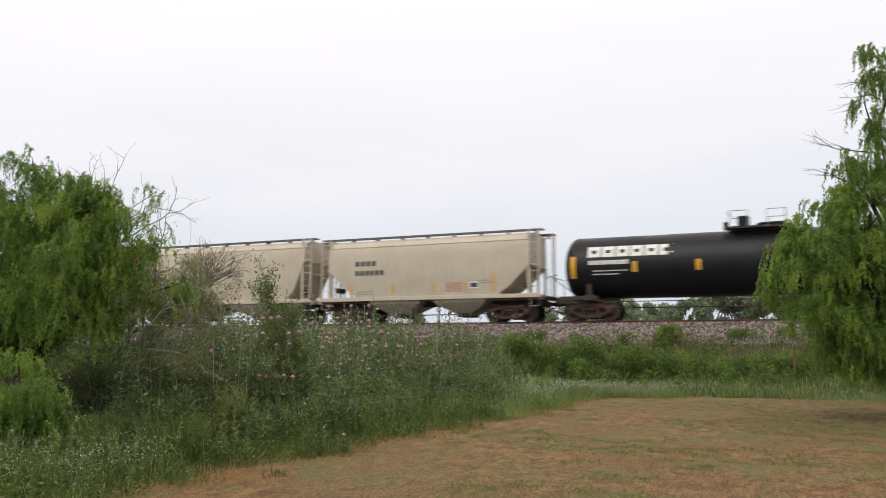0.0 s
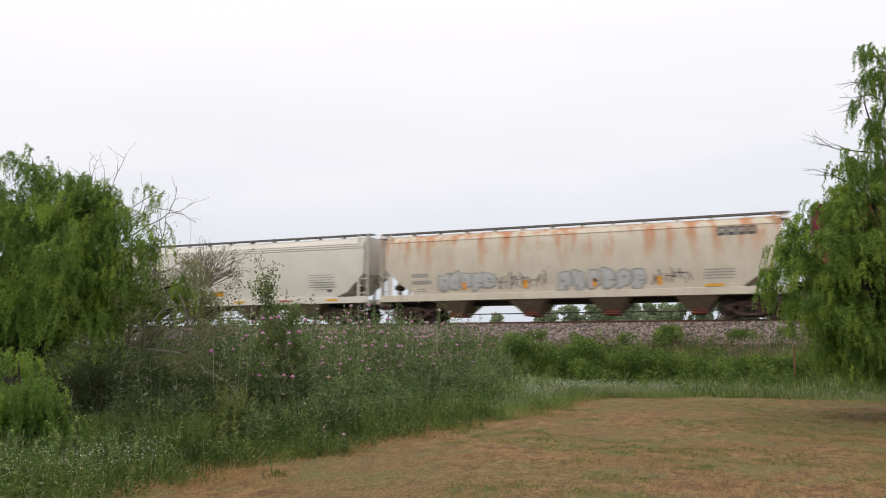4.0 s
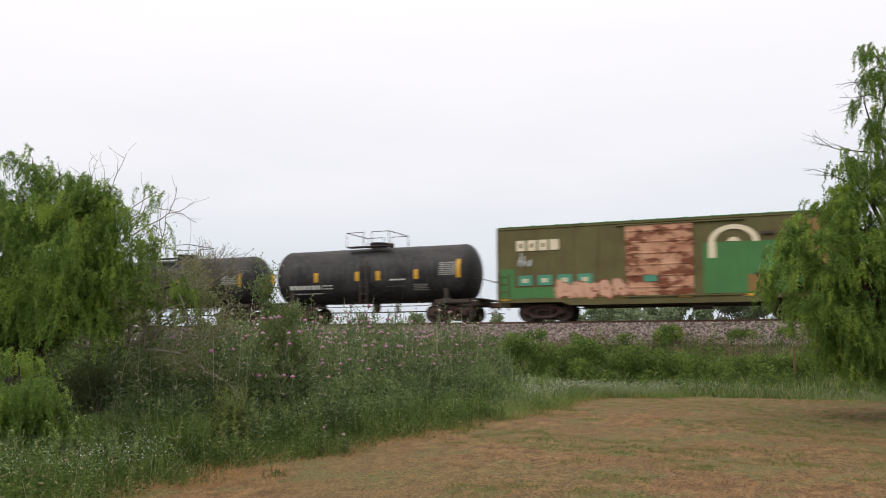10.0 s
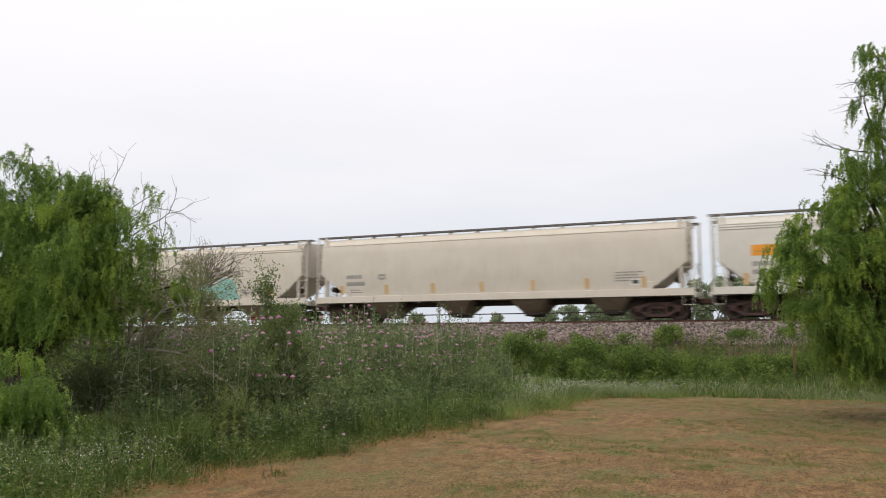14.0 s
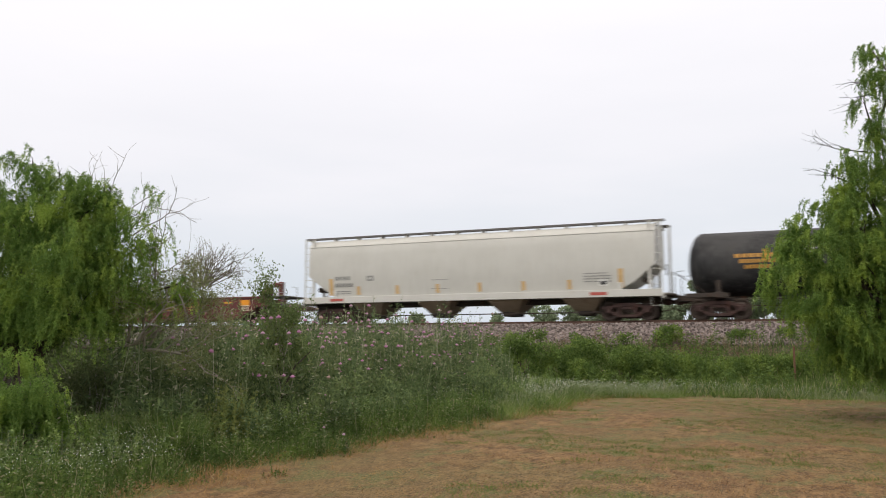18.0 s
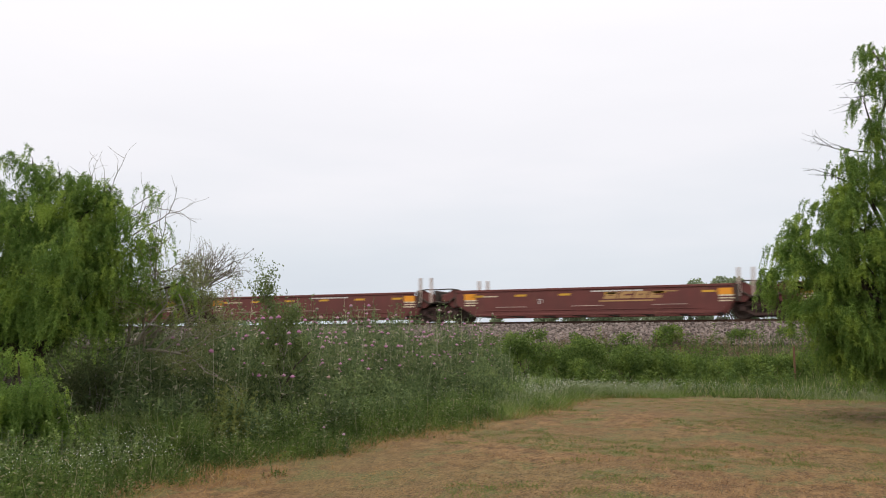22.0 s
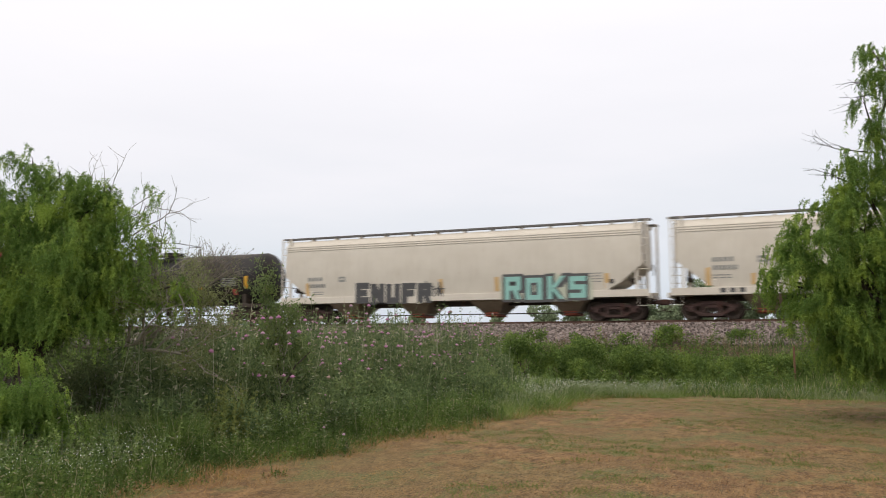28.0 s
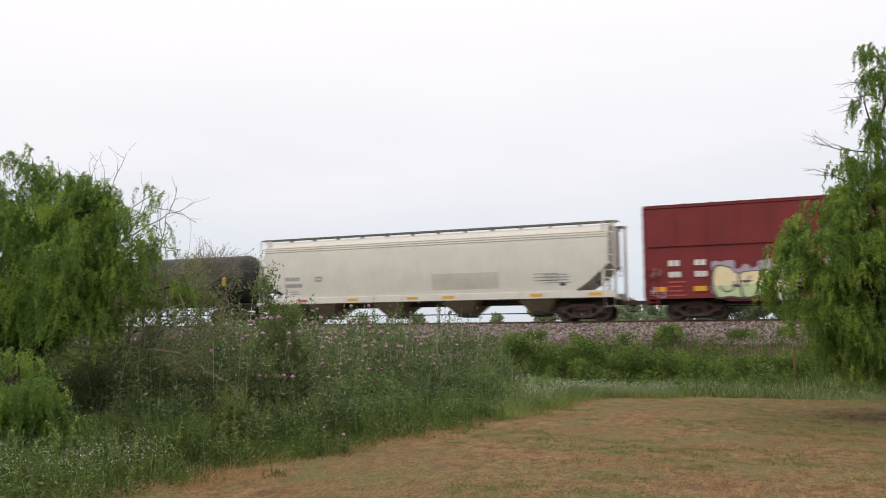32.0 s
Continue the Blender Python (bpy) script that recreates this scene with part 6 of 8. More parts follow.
def leaflets(base, along, length, width, rng):
    """Tiny three-cornered leaves, for feathery crowns."""
    along = unit(along)
    side = unit(np.cross(along, rng.normal(size=along.shape))) * width[:, None] * 0.5
    return np.stack([base + side, base - side, base + along * length[:, None]], 1)


def drooping(clumps, tufts, per, reach, leaf, rng, m=34, droop=1.0):
    """Hanging feathery sprays, gathered in tufts over round clumps (x, y, z, radius)."""
    c = np.array(clumps, float)
    n = np.maximum(np.where(c[:, 3] < 0.06, 1, 4), tufts * c[:, 3] ** 1.6).astype(int)
    who = np.repeat(np.arange(len(c)), n)
    d = unit(rng.normal(size=(len(who), 3)))
    d[:, 2] = d[:, 2] * 0.8 + 0.15
    anchor = c[who, :3] + d * (c[who, 3] * rng.uniform(0.2, 1.08, len(who)) ** 0.6)[:, None]
    full = rng.uniform(0.4, 1.5, len(who))
    k = np.maximum(3, per * full).astype(int)
    pick = np.repeat(np.arange(len(who)), k)
    k = len(pick)
    p0 = anchor[pick] + rng.normal(size=(k, 3)) * [0.10, 0.10, 0.055]
    out = unit(d[pick] * [1, 1, 0.3] + rng.normal(size=(k, 3)) * 0.45 + [0, 0, 0.15])
    ln = reach * rng.uniform(0.35, 1.2, k)
    t = (np.arange(m)[None, :] + rng.uniform(0, 1, (k, m))) / m
    pos = p0[:, None] + out[:, None] * (ln[:, None] * (t - 0.45 * t * t) * 0.46)[..., None]
    pos[..., 2] -= droop * ln[:, None] * 0.64 * t ** 1.5
    pos += rng.normal(size=pos.shape) * 0.012
    tang = out[:, None] * (1 - 0.9 * t)[..., None] * 0.5 + np.array([0, 0, -1.0]) * (0.35 + t)[..., None]
    dirs = tang * 0.6 + rng.normal(size=pos.shape) * 0.75
    pos, dirs = pos.reshape(-1, 3), dirs.reshape(-1, 3)
    q = len(pos)
    return leaflets(pos, dirs, leaf[0] * rng.uniform(0.6, 1.3, q), leaf[1] * rng.uniform(0.6, 1.3, q), rng)


def bushy(clumps, per, leaf, rng, flat=0.75):
    """Small leaves near the surface of uneven clumps."""
    c = np.array(clumps, float)
    n = np.maximum(30, per * c[:, 3] ** 2).astype(int)
    who = np.repeat(np.arange(len(c)), n)
    k = len(who)
    d = unit(rng.normal(size=(k, 3)))
    bump = 1 + 0.18 * np.sin(d[:, 0] * 7 + who) * np.sin(d[:, 1] * 6 + who * 2) + 0.14 * np.sin(d[:, 2] * 11 + d[:, 0] * 9)
    p = c[who, :3] + d * (c[who, 3] * bump * rng.uniform(0.45, 1.06, k) ** 0.5)[:, None] * [1, 1, flat]
    q = d + rng.normal(size=(k, 3)) * 0.9
    return leaves(p, q, leaf[0] * rng.uniform(0.6, 1.4, k), leaf[1] * rng.uniform(0.6, 1.4, k), rng)


def place(rows):
    """Clumps from plan places: right of and ahead of the tripod, height, radius."""
    return [(*plan(a, b), z, r) for a, b, z, r in rows]


def limb(s, a, b, r0, r1, rnd, sag=0.0, n=6):
    a, b = Vector(a), Vector(b)
    pts, rs = [], []
    for i in range(n + 1):
        t = i / n
        p = a.lerp(b, t) + Vector((0, 0, sag * math.sin(math.pi * t) * (b - a).length))
        if 0 < i < n:
            p += Vector((rnd.gauss(0, 1), rnd.gauss(0, 1), rnd.gauss(0, 1))) * (b - a).length * 0.03
        pts.append(p)
        rs.append(r0 + (r1 - r0) * t)
    s.tube(pts, rs, 7)
    return pts


def twig(s, p, d, length, r, depth, rnd, spread=0.55, lift=0.1, tips=None):
    """A branch that forks again and again."""
    p, d = Vector(p), Vector(d).normalized()
    n = 4
    pts, rs = [p], [r]
    for i in range(n):
        d = (d + Vector((rnd.gauss(0, 1), rnd.gauss(0, 1), rnd.gauss(0, 1) + lift)) * 0.17).normalized()
        p = p + d * length / n
        pts.append(p)
        rs.append(r * (1 - 0.5 * (i + 1) / n))
    s.tube(pts, rs, 5)
    if tips is not None and depth <= 1:
        tips.extend(pts[1:])
    if depth > 0:
        for i in range(rnd.choice((2, 3, 3))):
            o = rnd.choice((2, 3, 4, 4))
            q = (d + Vector((rnd.gauss(0, 1), rnd.gauss(0, 1), rnd.gauss(0, 1) * 0.8 + lift)) * spread).normalized()
            twig(s, pts[o], q, length * rnd.uniform(0.55, 0.8), r * 0.5, depth - 1, rnd, spread, lift, tips)


def tree(name, label, category, foot, clumps, tufts, per, reach, leaf, mat, seed, r0, fork, m=34):
    """A drooping tree: trunk, limbs to its clumps, feathery crown."""
    rng, rnd = np.random.default_rng(seed), random.Random(seed)
    x, y = plan(*foot)
    z = float(ground_z(np.array(x), np.array(y)))
    root = tagged(new(name), label, category)
    root.location = (x, y, z)
    s = Shape()
    base = Vector((0, 0, -0.1))
    top = Vector((rnd.uniform(-0.15, 0.15), rnd.uniform(-0.15, 0.15), fork))
    limb(s, base, top, r0, r0 * 0.75, rnd)
    part("trunk", s, M["bark"], root, smooth=True)
    at = np.array([x, y, z])
    local = [(c[0] - x, c[1] - y, c[2] - z, c[3]) for c in clumps]
    for c in local:
        s = Shape()
        pts = limb(s, top, c[:3], r0 * (0.45 if c[3] > 0.06 else 0.12), 0.012 if c[3] > 0.06 else 0.004, rnd, 0.10)
        for _ in range(4):
            q = pts[rnd.choice((3, 4, 5, 6))]
            twig(s, q, Vector(c[:3]) - top + Vector((rnd.gauss(0, 1), rnd.gauss(0, 1), rnd.gauss(0, 1))) * 0.7, c[3] * 0.5, 0.007, 1, rnd)
        part("limb", s, M["bark"], root)
    part("crown", quads("crown", drooping(local, tufts, per, reach, leaf, rng, m), mat), None, root)
    return root


LEFT_CROWN = [(-5.62, 11.0, 3.98, 0.17), (-5.24, 11.0, 3.78, 0.26), (-4.88, 11.0, 3.58, 0.30), (-4.62, 11.0, 3.56, 0.20), (-4.50, 11.0, 3.36, 0.16), (-5.95, 11.0, 3.30, 0.42), (-5.33, 11.0, 3.23, 0.53), (-4.75, 11.0, 3.16, 0.46), (-4.42, 11.0, 3.00, 0.28), (-4.20, 11.0, 2.78, 0.24), (-5.5, 10.6, 2.73, 0.55), (-4.9, 10.6, 2.62, 0.55), (-4.54, 11.0, 2.5, 0.36), (-5.3, 10.6, 2.05, 0.51), (-4.8, 10.8, 1.9, 0.42), (-5.7, 10.7, 2.0, 0.38), (-4.5, 11.0, 2.08, 0.27), (-5.2, 10.4, 1.98, 0.34), (-5.6, 10.4, 1.95, 0.32), (-4.78, 10.5, 1.90, 0.26), (-6.0, 10.5, 1.90, 0.34)]
LEFT_CROWN += [(-6.30, 11.0, 3.62, 0.30), (-6.68, 11.0, 2.89, 0.72), (-6.47, 11.0, 2.05, 0.60), (-5.8, 12.0, 3.0, 0.6), (-5.3, 12.0, 2.4, 0.55), (-6.3, 12.0, 2.2, 0.6), (-4.2, 11.2, 2.25, 0.32), (-3.7, 11.4, 2.35, 0.16), (-4.05, 11.3, 3.62, 0.03), (-4.02, 11.3, 3.16, 0.04), (-4.25, 11.2, 3.30, 0.04)]
tree("mesquite_tree", "green mesquite tree with drooping feathery leaves beside tall weeds", "tree", (-5.9, 11.3), place(LEFT_CROWN), 76, 11, 0.58, (0.044, 0.0125), M["mesquite"], 5, 0.13, 1.1, 64)
LEFT_SHRUB = [(-4.52, 9.6, 0.66, 0.15), (-4.60, 9.6, 0.86, 0.15), (-4.92, 9.6, 1.26, 0.22), (-4.76, 9.5, 0.93, 0.32), (-5.03, 9.6, 0.69, 0.33), (-4.72, 9.6, 0.62, 0.22), (-5.42, 9.6, 0.66, 0.46)]
tree("mesquite_shrub", "low bright green mesquite shrub in the grass", "shrub", (-5.0, 9.7), place(LEFT_SHRUB), 90, 11, 0.44, (0.040, 0.011), M["mesquite"], 6, 0.04, 0.4, 62)
RIGHT_CROWN = [(9.25, 17.0, 7.78, 0.26), (9.34, 17.0, 7.18, 0.29), (9.0, 17.0, 6.62, 0.23), (9.26, 17.0, 6.0, 0.38), (8.54, 17.0, 5.35, 0.35), (8.95, 17.0, 4.96, 0.56), (8.33, 17.0, 4.42, 0.47), (8.7, 16.7, 4.0, 0.78), (7.66, 17.0, 3.76, 0.49), (7.28, 17.0, 3.19, 0.47), (7.9, 16.6, 3.25, 0.78), (8.7, 16.6, 3.02, 0.8), (7.0, 17.0, 2.81, 0.4), (7.68, 16.8, 2.42, 0.60), (8.2, 16.6, 2.1, 0.8), (8.9, 16.6, 1.88, 0.7)]
# the last three clumps are out of view, added to shade the lawn
RIGHT_CROWN += [(7.95, 17.0, 1.68, 0.48), (8.35, 16.8, 1.55, 0.54), (8.73, 16.8, 1.35, 0.6), (10.22, 17.0, 5.21, 1.11), (10.35, 17.0, 3.64, 1.29), (10.0, 17.0, 1.99, 1.11), (10.09, 17.0, 6.81, 0.7), (9.93, 17.0, 1.3, 0.7), (8.9, 18.2, 3.4, 0.9), (9.2, 18.2, 2.2, 0.9), (11.0, 15.4, 4.6, 1.3), (11.7, 16.4, 3.4, 1.4), (11.0, 15.2, 6.2, 1.2)]
weeping = tree("mesquite_tree", "tall weeping mesquite tree shading the lawn's edge", "tree", (10.0, 17.2), place(RIGHT_CROWN), 46, 11, 0.74, (0.066, 0.0195), M["mesquite"], 8, 0.2, 1.6, 56)


rnd = random.Random(31)
for side, ahead, high, ds, dz, length in ((9.45, 17.0, 7.12, -0.9, -0.35, 0.55), (9.30, 17.0, 7.02, -0.9, 0.12, 0.42), (9.20, 17.0, 6.90, -0.8, -0.6, 0.45), (9.0, 17.0, 5.6, -1.0, 0.0, 0.75), (8.7, 17.0, 4.9, -0.9, 0.25, 0.55)):
    s = Shape()
    x, y = plan(side, ahead)
    twig(s, Vector((x, y, high)) - weeping.location, Vector((*plan(ds, 0), dz)), length, 0.016, 2, rnd, 0.4)
    part("bare_twig", s, M["bark"], weeping)

# tree outside the view, added to block sky light over the lawn
SHADE_CROWN = [(11.0, 14.6, 5.6, 1.5), (11.7, 17.2, 4.6, 1.5), (12.1, 19.2, 3.6, 1.4), (12.8, 16.0, 6.0, 1.7), (10.5, 13.2, 4.4, 1.3), (13.4, 18.4, 4.4, 1.7), (11.4, 16.0, 7.4, 1.2), (10.8, 15.0, 2.6, 1.3), (11.2, 13.6, 3.2, 1.3), (12.2, 14.4, 4.0, 1.5)]
tree("mesquite_tree", "unseen added mesquite tree that shades the lawn", "tree", (13.2, 16.4), place(SHADE_CROWN), 40, 12, 0.9, (0.26, 0.085), M["mesquite"], 9, 0.2, 1.8, 10)


def bare_branches(name, label, starts, mat, leaf_mat=None, leaf_n=0, seed=1, leaf=(0.05, 0.015), depth=3, spread=0.5):
    """Branching dead or nearly bare wood."""
    rnd, rng = random.Random(seed), np.random.default_rng(seed)
    (sx, sy) = plan(starts[0][0], starts[0][1])
    root = tagged(new(name), label, "tree")
    z0 = float(ground_z(np.array(sx), np.array(sy)))
    root.location = (sx, sy, z0)
    tips = []
    for a, b, z, da, db, dz, ln, r in starts:
        s = Shape()
        x, y = plan(a, b)
        d = Vector((*plan(da, db), dz))
        twig(s, (x - sx, y - sy, z - z0), d, ln, r, 0 if (a, b, z) == tuple(starts[0][:3]) else depth, rnd, spread, 0.05, tips)
        first = (a, b, z) == tuple(starts[0][:3])
        tagged(part("stem" if first else "branch", s, M["bark"] if first else mat, root), kind="" if first else "stuff")
    if leaf_mat and tips:
        t = np.array([tuple(q) for q in tips])
        t = t[rng.integers(0, len(t), leaf_n)] + rng.normal(size=(leaf_n, 3)) * 0.07
        part("foliage", quads("foliage", leaves(t, rng.normal(size=(leaf_n, 3)), leaf[0] * rng.uniform(0.6, 1.4, leaf_n), leaf[1] * rng.uniform(0.6, 1.4, leaf_n), rng), leaf_mat), None, root)
    return root


# bleached dead limbs standing out of the left tree, and the grey half-dead thicket below them
DEAD = [(-6.75, 12.5, 0.1, 0.8, -0.3, 3.2, 3.3, 0.045), (-4.87, 11.5, 3.10, 0.30, 0, 0.95, 0.68, 0.014), (-4.98, 11.5, 3.50, 0.0, 0, 1, 0.38, 0.010), (-4.55, 11.5, 2.95, 0.60, 0, 0.80, 0.64, 0.014)]
DEAD += [(-4.40, 11.5, 3.05, 0.85, 0, 0.45, 0.62, 0.012), (-4.05, 11.5, 2.40, 0.10, 0, 1.0, 0.60, 0.014), (-4.12, 11.5, 2.45, 0.50, 0, 0.75, 0.60, 0.012)]
DEAD += [(-4.25, 11.1, 2.36, 0.92, 0, -0.02, 0.52, 0.015), (-4.10, 11.1, 1.60, 0.50, 0, 0.62, 0.50, 0.018), (-3.58, 11.1, 2.20, 0.3, 0, -0.40, 0.34, 0.011), (-4.55, 11.9, 1.5, 0.5, 0.0, 1.1, 0.56, 0.022), (-4.1, 11.2, 1.93, 0.8, 0, 0.25, 0.36, 0.011)]
bare_branches("dead_tree", "bleached dead branches standing out of the tree", DEAD, M["dead"], None, 0, 21, (0.06, 0.012), 2, 0.48)
bare_branches("thicket", "tangled grey half-dead thicket under the tree", [(-7.0, 12.6, 0.1, 0.8, 0.0, 1.4, 2.0, 0.04), (-4.25, 11.7, 1.45, 1.0, 0.0, 0.12, 0.75, 0.028), (-4.2, 11.8, 1.5, 0.8, 0.1, 0.75, 0.7, 0.020), (-4.2, 11.6, 1.5, 0.4, -0.1, 0.9, 0.6, 0.02), (-4.1, 11.9, 1.7, 0.9, 0.0, 0.5, 0.55, 0.02), (-4.3, 11.5, 1.55, 0.6, 0.0, 0.5, 0.6, 0.020), (-4.3, 12.0, 1.6, 0.5, 0.0, 0.9, 0.6, 0.02), (-4.0, 11.9, 1.45, 0.9, 0.0, 0.3, 0.6, 0.018), (-4.5, 11.7, 1.5, 0.1, 0.0, 0.9, 0.6, 0.018), (-4.1, 11.7, 1.4, 0.3, 0.0, 0.8, 0.6, 0.018), (-5.3, 11.8, 1.5, 0.9, 0.0, 0.1, 1.0, 0.018)], M["grey_twig"], M["mesquite_grey"], 10500, 22, (0.05, 0.014), 3)
FAN = [(-7.2, 24.0, 0.2, 0.0, 0, 1, 3.15, 0.035)]
for i in range(44):
    turn = -76 + 158 * i / 43
    reach = 0.44 + 0.28 * (i / 43) ** 0.7 + 0.07 * math.sin(i * 3.1)
    FAN.append((-7.22 + 0.007 * i, 24.0 + 0.2 * math.sin(i * 2.3), 3.26 + 0.06 * math.cos(i * 1.7), math.sin(radians(turn)), 0.35 * math.sin(i * 1.9), 0.22 + math.cos(radians(turn)), reach, 0.021))
bare_branches("bare_mesquite", "small grey almost leafless mesquite tree", FAN, M["dark_twig"], M["mesquite_grey"], 700, 23, (0.06, 0.02), 2, 0.42)
bare_branches("sapling", "slender leafy sapling rising above thistles", [(-2.7, 14.0, 0.1, 0.0, 0, 1, 1.54, 0.02), (-2.72, 14.0, 1.34, 0.02, 0, 1.0, 0.75, 0.01), (-2.68, 14.0, 1.34, 0.4, 0, 0.9, 0.5, 0.008), (-2.75, 14.0, 1.34, -0.38, 0, 0.9, 0.45, 0.008), (-2.65, 14.1, 0.64, 0.3, 0, 0.9, 0.5, 0.012), (-2.75, 14.1, 0.64, -0.35, 0, 0.9, 0.5, 0.012), (-2.7, 14.0, 0.84, 0.1, 0, 1.0, 0.55, 0.012), (-2.73, 14.0, 0.74, -0.1, 0.1, 1.0, 0.55, 0.012)], M["grey_twig"], M["sapling"], 7500, 24, (0.045, 0.024), 2, 0.25)

SPROUT = [(-2.60, 14.1, 1.08, 0.30), (-2.86, 14.1, 1.15, 0.32), (-3.14, 14.1, 0.95, 0.34), (-3.20, 14.1, 1.38, 0.26), (-2.98, 14.1, 1.62, 0.28), (-2.74, 14.1, 1.60, 0.24), (-3.02, 14.1, 1.95, 0.15)]
rng = np.random.default_rng(77)
root = tagged(new("weed_bush"), "dense dark green weed bush among thistles", "bush")
root.location = (*plan(-2.7, 14.1), 0.02)
for a, b, z, r in SPROUT:
    p, q = plan(a, b)
    c = (p - root.location.x, q - root.location.y, z, r)
    s = Shape()
    limb(s, (0, 0, -0.05), c[:3], 0.012, 0.005, random.Random(3))
    part("stem", s, M["bark"], root)
    part("foliage", quads("foliage", bushy([c], 3000, (0.05, 0.024), rng, 1.0), M["sapling"]), None, root)

rng, rnd = np.random.default_rng(91), random.Random(91)
for i in range(43):
    a = rnd.uniform(12.9, 21.5) if i < 34 else rnd.uniform(11.2, 12.3)
    left, right = np.interp(a, [12, 16, 22], [-4.3, -3.9, -3.0]), np.interp(a, [12, 14, 18, 22], [-1.9, -0.9, 0.9, 2.0])
    if i >= 34:
        left, right = -4.5, -2.8
    x, y = plan(rnd.uniform(left, right), a)
    root = tagged(new("weed_bush"), "leafy grey-green weed clump among thistles", "bush", group="weed clumps in the stand")
    root.location = (x, y, float(ground_z(np.array(x), np.array(y))))
    top = rnd.uniform(0.55, 1.25) if i < 34 else rnd.uniform(0.5, 0.85)
    sub = [(rnd.uniform(-0.22, 0.22), rnd.uniform(-0.22, 0.22), top * rnd.uniform(0.25, 0.95), rnd.uniform(0.16, 0.30)) for _ in range(5)]
    s = Shape()
    for c in sub:
        limb(s, (0, 0, -0.05), c[:3], 0.010, 0.004, rnd)
    part("stem", s, M["weed"], root)
    part("foliage", quads("foliage", bushy(sub, 2900, (0.095, 0.024), rng, 1.1), M["weed_leaf"]), None, root)

BUSHES = [(2.9, 29.0, 1.55, 0.64), (3.99, 29.0, 1.26, 0.8), (5.28, 29.2, 1.26, 0.84), (6.46, 28.8, 1.06, 0.9), (7.65, 29.0, 0.96, 0.9), (8.73, 29.0, 0.67, 0.8), (10.01, 29.0, 0.57, 0.84), (11.2, 29.0, 0.67, 0.9), (12.58, 29.0, 0.57, 0.9), (13.97, 29.0, 0.57, 0.9), (15.05, 29.0, 0.47, 0.9), (2.1, 29.0, 0.96, 0.56), (4.87, 28.2, 0.67, 0.6), (0.7, 31.5, 1.0, 0.9), (-0.8, 31.5, 1.0, 0.9)]
for i, b in enumerate(BUSHES):
    rng = np.random.default_rng(200 + i)
    x, y = plan(b[0], b[1])
    z = float(ground_z(np.array(x), np.array(y)))
    root = tagged(new("bush"), "dense green bramble bush at the foot of the bank", "bush", group="bushes below the track")
    root.location = (x, y, z)
    sub = [(rng.uniform(-0.6, 0.6) * b[3], rng.uniform(-0.5, 0.5) * b[3], max(0.2, b[2] - z + rng.uniform(-0.45, 0.25) * b[3]), b[3] * rng.uniform(0.42, 0.68)) for _ in range(6)]
    sub += [(0, 0, max(0.25, (b[2] - z) * 0.5), b[3] * 0.9)]
    rnd = random.Random(i)
    for c in sub:
        s = Shape()
        limb(s, (0, 0, -0.05), c[:3], 0.02, 0.006, rnd)
        part("stem", s, M["bark"], root)
    part("foliage", quads("foliage", bushy(sub, 4400, (0.075, 0.044), rng), M["bush"]), None, root)
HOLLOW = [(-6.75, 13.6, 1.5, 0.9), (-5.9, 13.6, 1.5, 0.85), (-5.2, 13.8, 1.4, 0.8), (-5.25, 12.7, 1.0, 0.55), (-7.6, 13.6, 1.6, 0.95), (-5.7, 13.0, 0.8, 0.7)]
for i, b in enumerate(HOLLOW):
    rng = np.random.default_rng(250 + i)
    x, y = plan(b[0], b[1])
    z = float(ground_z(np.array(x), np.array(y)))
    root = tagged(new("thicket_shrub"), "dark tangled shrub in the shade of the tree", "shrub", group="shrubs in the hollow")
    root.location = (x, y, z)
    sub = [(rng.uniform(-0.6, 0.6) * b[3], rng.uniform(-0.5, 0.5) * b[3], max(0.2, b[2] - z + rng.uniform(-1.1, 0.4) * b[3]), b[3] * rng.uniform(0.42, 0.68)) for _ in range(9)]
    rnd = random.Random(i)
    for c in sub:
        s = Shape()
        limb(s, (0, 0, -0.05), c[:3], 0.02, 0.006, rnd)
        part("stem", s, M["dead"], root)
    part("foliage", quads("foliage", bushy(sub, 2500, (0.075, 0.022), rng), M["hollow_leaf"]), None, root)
BANK_SHRUBS = [(9.15, 34.3, 2.1, 0.75), (3.85, 34.3, 2.0, 0.42), (12.3, 34.0, 1.75, 0.5), (7.5, 34.0, 1.85, 0.3), (14.2, 33.6, 1.6, 0.6), (5.6, 34.0, 1.8, 0.35)]
for i, b in enumerate(BANK_SHRUBS):
    rng = np.random.default_rng(300 + i)
    x, y = plan(b[0], b[1])
    z = float(ground_z(np.array(x), np.array(y)))
    root = tagged(new("weed_shrub"), "dark green weed shrub growing on the ballast edge", "shrub", group="shrubs on the bank")
    root.location = (x, y, z)
    sub = [(rng.uniform(-0.7, 0.7) * b[3], rng.uniform(-0.4, 0.4) * b[3], max(0.15, b[2] - z + rng.uniform(-0.4, 0.3) * b[3]), b[3] * rng.uniform(0.4, 0.7)) for _ in range(5)]
    rnd = random.Random(i)
    for c in sub:
        s = Shape()
        limb(s, (0, 0, -0.05), c[:3], 0.015, 0.005, rnd)
        part("stem", s, M["bark"], root)
    part("foliage", quads("foliage", bushy(sub, 2600, (0.10, 0.05), rng), M["bush"]), None, root)

